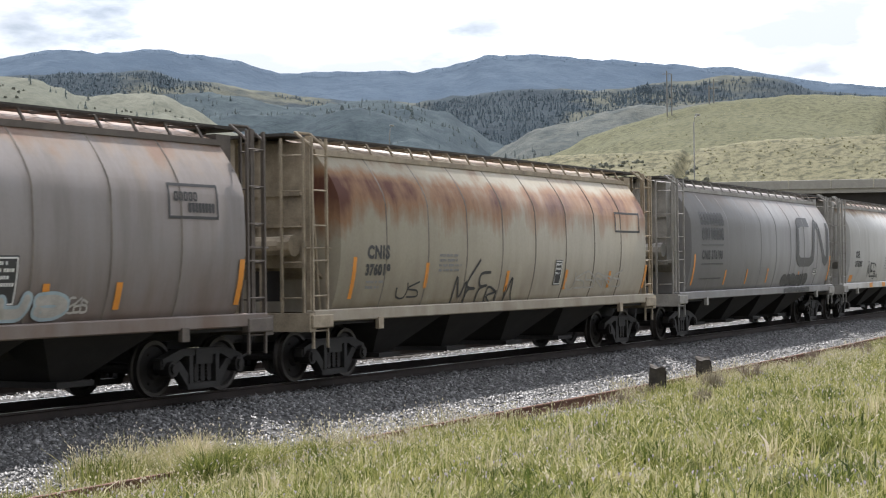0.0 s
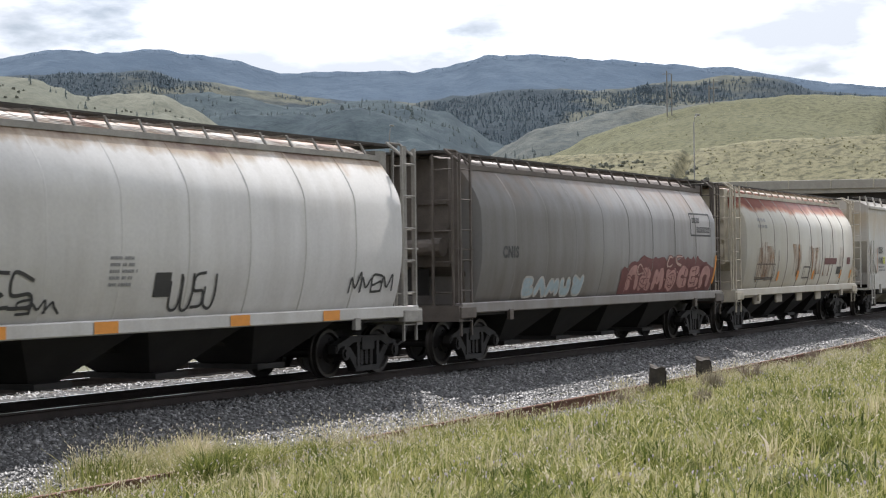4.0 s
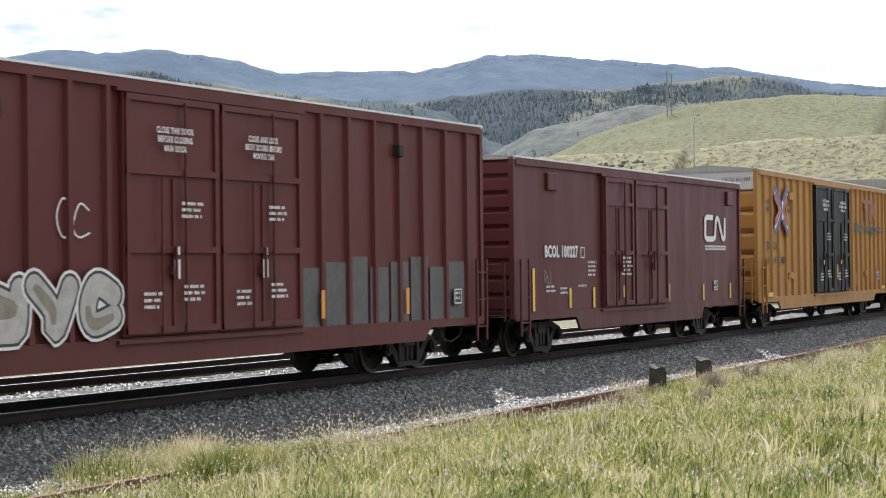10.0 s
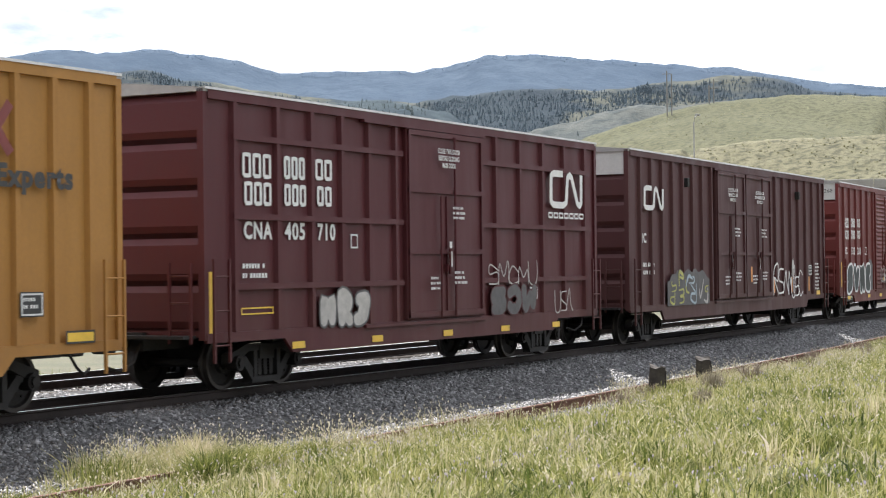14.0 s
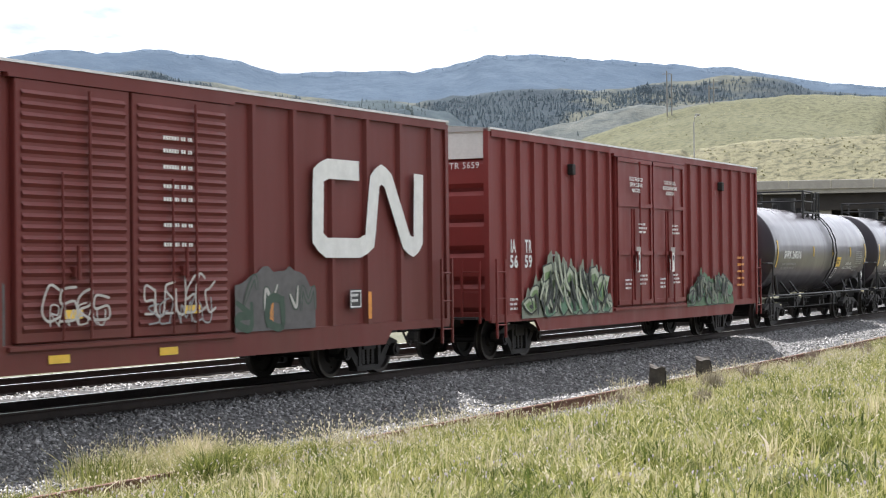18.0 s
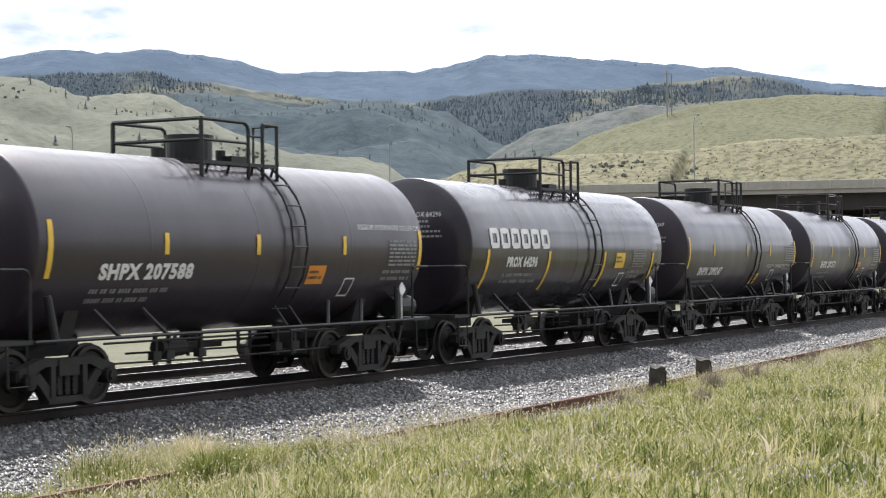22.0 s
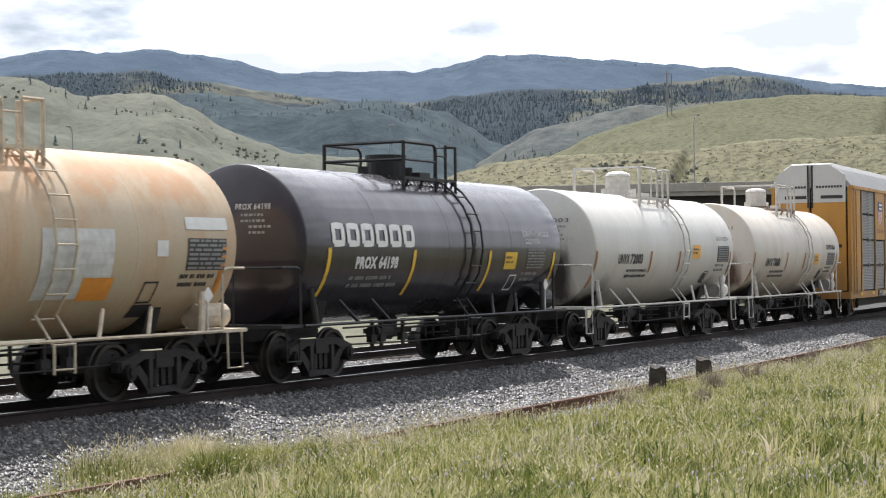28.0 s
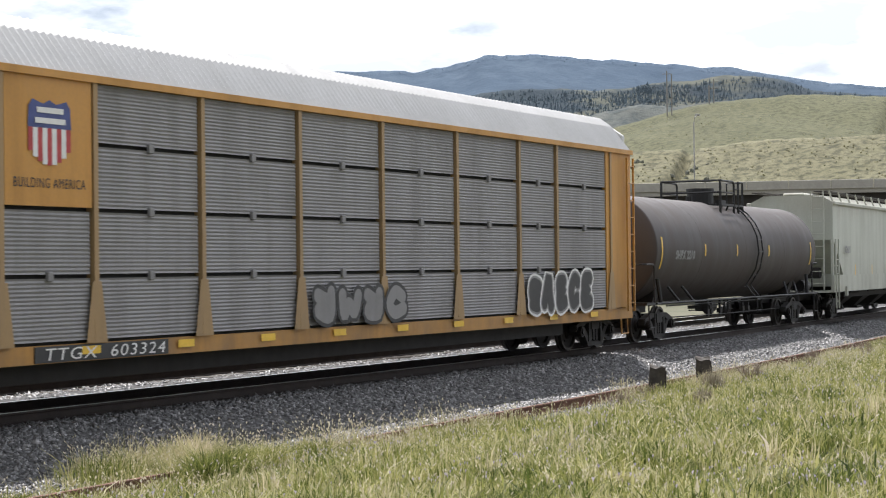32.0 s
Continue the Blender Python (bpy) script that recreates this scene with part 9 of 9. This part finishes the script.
def placard_stand(c, x, mat):
    """A diamond placard holder on the frame."""
    bm = bmesh.new()
    v = [bm.verts.new((x + a, -1.40, 1.62 + b)) for a, b in ((-0.14, 0), (0, -0.14), (0.14, 0), (0, 0.14))]
    bm.faces.new(v)
    v = [bm.verts.new((x + a, -1.385, 1.62 + b)) for a, b in ((-0.14, 0), (0, 0.14), (0.14, 0), (0, -0.14))]
    bm.faces.new(v)
    part("diamond_placard", bm, mat, c, "white diamond hazard placard")
    part("placard_post", piped([(x, -1.38, 1.05), (x, -1.38, 1.5)], 0.02), mat, c)


def tank_marks():
    T = TANK
    t = TRAIN
    up = lambda z: TANK(z) - 0.004

    def common(c, L, num, nx0, nx1, nz, nh, ink, marks, stripes, pl, data, dark=False):
        word(c, num, nx0, nx1, nz, nh, ink, T)
        fine_print(c, nx0 - 0.1, nz - 0.22, 1.9, 2, GREY_MARK if ink is WHITE_MARK else BLACK_MARK, T, 0.14)
        for x, a, b in stripes:
            stripe(c, x, a, b, marks, T, 0.11)
        if pl:
            patch(c, "yellow_placard", pl[0], pl[1], pl[2], pl[3], pl[4] if len(pl) > 4 else YELLOW_MARK, T, 3, label="yellow placard")
            fine_print(c, pl[0] + 0.05, pl[3] - 0.14, pl[1] - pl[0] - 0.1, 2, BLACK_MARK, up, 0.1)
        if data:
            data_panel(c, data[0], data[1], data[2], data[3], T, dark)
            fine_print(c, data[0] - 0.1, data[2] - 0.13, data[1] - data[0], 2, GREY_MARK if not dark else BLACK_MARK, T, 0.13)
        frame_box(c, 9.3, 9.65, 1.52, 1.86, 0.03, WHITE_MARK if ink is WHITE_MARK else BLACK_MARK, T)
        placard_stand(c, L - 1.15, WHITE_MARK)
        # the number again on the front head
        me = letters(num, 0.15)
        w = max(v.co.x for v in me.vertices)
        for v in me.vertices:
            v.co = (head_x(-0.12 - v.co.x / w * 0.7, v.co.z + 3.1) - 0.012, -0.12 - v.co.x / w * 0.7, v.co.z + 3.1)
        me.materials.append(ink)
        part("lettering", me, ink, c)
        rnd = random.Random(int(L * 10))
        bm = bmesh.new()
        for r in range(4):
            yy = -0.42 if r > 1 else -0.25
            for k in range(rnd.randrange(4, 7)):
                ww, zz = rnd.uniform(0.03, 0.08), 2.98 - 0.105 * r
                bm.faces.new([bm.verts.new((head_x(a, b) - 0.012, a, b)) for a, b in ((yy, zz), (yy, zz + 0.045), (yy - ww, zz + 0.045), (yy - ww, zz))])
                yy -= ww + 0.025
        part("head_stencil", bm, GREY_MARK, c)["kind"] = "stuff"

    five = lambda a, b, c2, d, e2: [(a, 1.93, 2.78), (b, 2.28, 2.62), (c2, 2.28, 2.62), (d, 2.28, 2.62), (e2, 2.0, 2.76)]
    common(t["t15"], 14.5, "SHPX 240316", 2.03, 4.18, 2.22, 0.23, WHITE_MARK, YELLOW_MARK, five(1.25, 5.85, 8.6, 11.3, 13.75), (9.3, 9.9, 1.92, 2.26), (12.2, 13.2, 2.0, 2.5))
    common(t["t16"], 12.46, "SHPX 207588", 2.33, 4.63, 1.91, 0.22, WHITE_MARK, YELLOW_MARK, five(1.18, 3.87, 6.37, 9.11, 11.9), (8.0, 8.57, 1.76, 2.09, ORANGE_MARK), (10.69, 11.76, 2.06, 2.58))
    for key, L in (("t17", 12.5), ("t22", 12.2)):
        c = t[key]
        block_row(c, 6, 1.75, 4.88, 2.43, 2.87, WHITE_MARK, T, 0.12)
        common(c, L, "PROX 64296" if key == "t17" else "PROX 64198", 2.66, 4.23, 2.04, 0.20, WHITE_MARK, YELLOW_MARK, [(1.71, 1.53, 2.41), (4.86, 1.5, 2.38), (8.15, 1.53, 2.38), (11.38, 1.6, 2.36)], (8.87, 9.46, 1.98, 2.35), (9.97, 10.92, 1.98, 2.44))
    common(t["t18"], 12.15, "SHPX 209247", 2.11, 4.26, 1.75, 0.20, WHITE_MARK, YELLOW_MARK, five(1.06, 3.21, 6.41, 8.83, 11.7), (7.65, 8.2, 1.43, 1.75), (10.54, 11.58, 2.11, 2.64))
    common(t["t19"], 12.7, "SHPX 207573", 2.5, 4.7, 1.9, 0.21, WHITE_MARK, YELLOW_MARK, five(1.2, 3.9, 6.6, 9.2, 12.1), (8.2, 8.75, 1.76, 2.08, ORANGE_MARK), (10.8, 11.8, 2.06, 2.6))
    common(t["t20"], 16.4, "GAMX 6186", 2.41, 3.93, 2.10, 0.24, WHITE_MARK, ORANGE_MARK, [(1.55, 1.5, 2.24), (8.7, 1.68, 2.1), (11.4, 1.7, 2.1), (15.5, 1.6, 2.3)], (9.65, 10.3, 2.08, 2.38, plain("pale_yellow_label", (0.52, 0.52, 0.30), 0.6)), (14.4, 15.2, 1.9, 2.32))
    word(t["t15"], "CHLORINE", 10.75, 11.6, 1.98, 0.10, WHITE_MARK, T, 0.0, 0.0)
    word(t["t15"], "INHALATION HAZARD", 10.4, 11.9, 1.82, 0.10, WHITE_MARK, T, 0.0, 0.0)
    word(t["t18"], "SODIUM HYDROXIDE SOLUTION", 8.75, 11.2, 1.93, 0.10, WHITE_MARK, T, 0.0, 0.0)
    word(t["t16"], "SODIUM HYDROXIDE SOLUTION", 9.6, 11.9, 2.75, 0.10, WHITE_MARK, T, 0.0, 0.0)
    word(t["t22"], "SODIUM HYDROXIDE", 9.75, 11.1, 2.70, 0.12, WHITE_MARK, T, 0.0, 0.0)
    word(t["t22"], "SOLUTION", 9.85, 10.55, 2.53, 0.12, WHITE_MARK, T, 0.0, 0.0)
    word(t["t23"], "CAUSTIC SODA", 10.05, 11.1, 2.72, 0.12, BLACK_MARK, T, 0.0, 0.0)
    tag(t["t20"], 6.3, 7.3, 1.42, 1.95, WHITE_MARK, T, 91, 0.04, 3)
    # rust-stained cream
    c = t["t21"]
    patch(c, "number_patch", 2.4, 3.55, 1.83, 2.14, plain("grey_patch_paint", (0.30, 0.27, 0.22), 0.6), T, 4)
    groups(c, [("UNVX", 2.59, 3.44)], 1.88, 0.21, BLACK_MARK, up)
    common(c, 12.0, "72101", 3.73, 4.52, 1.89, 0.22, BLACK_MARK, ORANGE_MARK, [(1.0, 1.6, 2.5), (4.9, 1.8, 2.3), (11.2, 1.6, 2.4)], None, (10.24, 11.25, 2.03, 2.54), True)
    patch(c, "painted_over_panel", 6.86, 8.45, 1.62, 2.66, plain("pale_grey_patch", (0.60, 0.60, 0.58), 0.55), T, 6, label="square of fresh white paint")
    patch(c, "orange_placard", 7.83, 8.53, 1.59, 1.93, ORANGE_MARK, up, 3)
    patch(c, "pale_label", 10.2, 11.3, 2.68, 2.88, WHITE_MARK, T, 2)
    patch(c, "stencil_box", 9.3, 9.75, 1.3, 1.5, BLACK_MARK, T, 2)
    for x in (4.4, 9.6):
        patch(c, "white_dot", x - 0.14, x + 0.14, 2.25, 2.5, WHITE_MARK, T, 2)
    # white and cream
    for key, L, num, n0, n1, nz in (("t23", 12.05, "72003", 3.28, 4.13, 2.09), ("t24", 12.2, "70681", 3.15, 3.95, 1.98)):
        c = t[key]
        groups(c, [("UNVX", n0 - 0.85, n0 - 0.1)], nz, 0.23, BLACK_MARK, T, 0.0, 0.010)
        common(c, L, num, n0, n1, nz, 0.23, BLACK_MARK, RUSTY_ORANGE, [(1.0, 1.5, 2.4), (4.75, 1.85, 2.4), (6.95, 1.85, 2.4), (11.3, 1.6, 2.4)], (7.96, 8.62, 2.21, 2.58, AMBER) if key == "t23" else (8.24, 8.8, 2.0, 2.37, AMBER), (10.15, 11.15, 2.11, 2.57) if key == "t23" else (9.98, 11.0, 1.99, 2.42), True)
        patch(c, "stencil_box", 9.2, 9.55, 1.55, 1.8, BLACK_MARK, T, 2)
        if key == "t24":
            rnd = random.Random(24)
            for i in range(9):
                x, z = L * 0.515 - 0.85 + 0.27 * i, 3.70 + rnd.uniform(-0.05, 0.05)
                bm = bmesh.new()
                ribbon(bm, [(x, z), (x + 0.02, z - 0.2), (x + 0.01, z - rnd.uniform(0.4, 0.85))], rnd.uniform(0.03, 0.075), T, -0.008, 0.8)
                part("rust_run", bm, RUSTY_DECK, c)
            word(c, "CAUSTIC SODA", 9.77, 11.05, 2.54, 0.14, BLACK_MARK, T)
    word(t["t26"], "SHPX 2210", 2.4, 4.0, 2.2, 0.22, GREY_MARK, T)
    for x, a, b in five(1.3, 4.9, 7.9, 11.2, 16.2):
        stripe(t["t26"], x, a, b, YELLOW_MARK, T, 0.10)


tank_marks()


# ---- vehicles that cross the road bridge ----
TRUCK_RED = plain("red_truck_paint", (0.42, 0.05, 0.04), 0.45, 0.0, 0.2, 2.0, 0.05)
TRUCK_WHITE = plain("white_vehicle_paint", (0.72, 0.72, 0.71), 0.4, 0.0, 0.15, 2.0, 0.05)
TYRE_RUBBER = plain("black_tyre_rubber", (0.03, 0.03, 0.032), 0.9, 0.0, 0.3, 8.0, 0.2)
DARK_PANE = plain("dark_vehicle_glass", (0.03, 0.035, 0.04), 0.08, 0.0, 0.1, 2.0, 0.0)


def vehicle_wheels(ob, places, r):
    for x, y in places:
        bm = bmesh.new()
        pipe(bm, [(x, y - 0.12, r), (x, y + 0.12, r)], r, 16)
        part("wheel", bm, TYRE_RUBBER, ob)


def box_truck():
    ob = tagged(new("box_truck"), "red box truck with a white roof edge driving over the bridge", "truck", "vehicles on the bridge")
    part("cargo_box", soften(box(-2.0, 2.1, -1.1, 1.1, 0.8, 2.75), 0.05), TRUCK_RED, ob)
    part("roof", soften(box(-2.04, 2.14, -1.14, 1.14, 2.75, 2.9), 0.03), TRUCK_WHITE, ob, "white roof edge")
    bm = bmesh.new()
    plate(bm, [(-2.1, 0.5), (-4.2, 0.5), (-4.2, 1.1), (-3.5, 1.22), (-2.95, 1.85), (-2.1, 1.9)], -1.0, 1.0)
    part("cab", bm, TRUCK_RED, ob)
    for y in (-1.03, 1.005):
        bm = bmesh.new()
        plate(bm, [(-2.3, 1.25), (-3.3, 1.25), (-2.9, 1.75), (-2.3, 1.78)], y, y + 0.025)
        part("window", bm, DARK_PANE, ob)
    part("chassis", box(-3.9, 2.0, -0.5, 0.5, 0.45, 0.8), TYRE_RUBBER, ob)
    vehicle_wheels(ob, [(x, y) for x in (-3.2, 1.1) for y in (-0.9, 0.9)], 0.4)
    return ob


def road_car():
    ob = tagged(new("car"), "white car driving over the bridge", "car", "vehicles on the bridge")
    bm = bmesh.new()
    plate(bm, [(2.2, 0.3), (2.25, 0.85), (1.9, 1.02), (-0.9, 1.0), (-2.1, 0.8), (-2.25, 0.3)], -0.88, 0.88)
    part("body", soften(bm, 0.05), TRUCK_WHITE, ob)
    bm = bmesh.new()
    plate(bm, [(1.85, 1.0), (1.4, 1.42), (0.0, 1.46), (-0.95, 0.98)], -0.72, 0.72)
    part("cabin_glass", bm, DARK_PANE, ob)
    part("roof", soften(box(-0.05, 1.45, -0.72, 0.72, 1.44, 1.5), 0.02), TRUCK_WHITE, ob)
    vehicle_wheels(ob, [(x, y) for x in (-1.4, 1.4) for y in (-0.8, 0.8)], 0.32)
    return ob


ROAD_RUNS = [(box_truck(), -9.0, 23.0, 20.5), (road_car(), -14.2, 20.0, 4.5)]


def road_height(x):
    """The top of the deck, then of the ramp that leaves it."""
    return 8.385 if x > -41.0 else 8.005 * clamp((x + 75.0) / 20.0, 0.15, 1.0)


def road_place(t, middle, speed, lane):
    x = clamp(middle - speed * (t - 20.0), -66.0, 52.0)
    slope = math.degrees(math.atan((road_height(x + 2.0) - road_height(x - 2.0)) / 4.0)) if x < -46.0 else 0.0
    return BRIDGE @ pose(x, lane, road_height(x) + 0.01, 0, -slope, 0)


# ---- what moves ----
def motions():
    for car, x0, length in CARS:
        rows = []
        for t in range(33):
            s = x0 + length / 2 - run(t)
            rows.append((float(t), on_line(s) @ pose(-length / 2, 0, 0)))
        walk(car, rows)
    for vehicle, middle, speed, lane in ROAD_RUNS:
        walk(vehicle, [(k / 4, road_place(k / 4, middle, speed, lane)) for k in range(129)])
    start = {car: x0 for car, x0, length in CARS}
    for ws, car, x in SPINNING:
        rest = ws.matrix_basis.copy()
        rows = []
        for k in range(32 * FPS + 1):
            t = k / FPS
            at = start[car] + x - run(t)
            if k in (0, 32 * FPS) or 13.0 < at < 74.0:
                rows.append((t, rest @ pose(0, 0, 0, 0, -math.degrees(clamp(run(t), start[car] + x - 74.0, start[car] + x - 13.0) / WHEEL_R), 0)))
        walk(ws, rows)


motions()
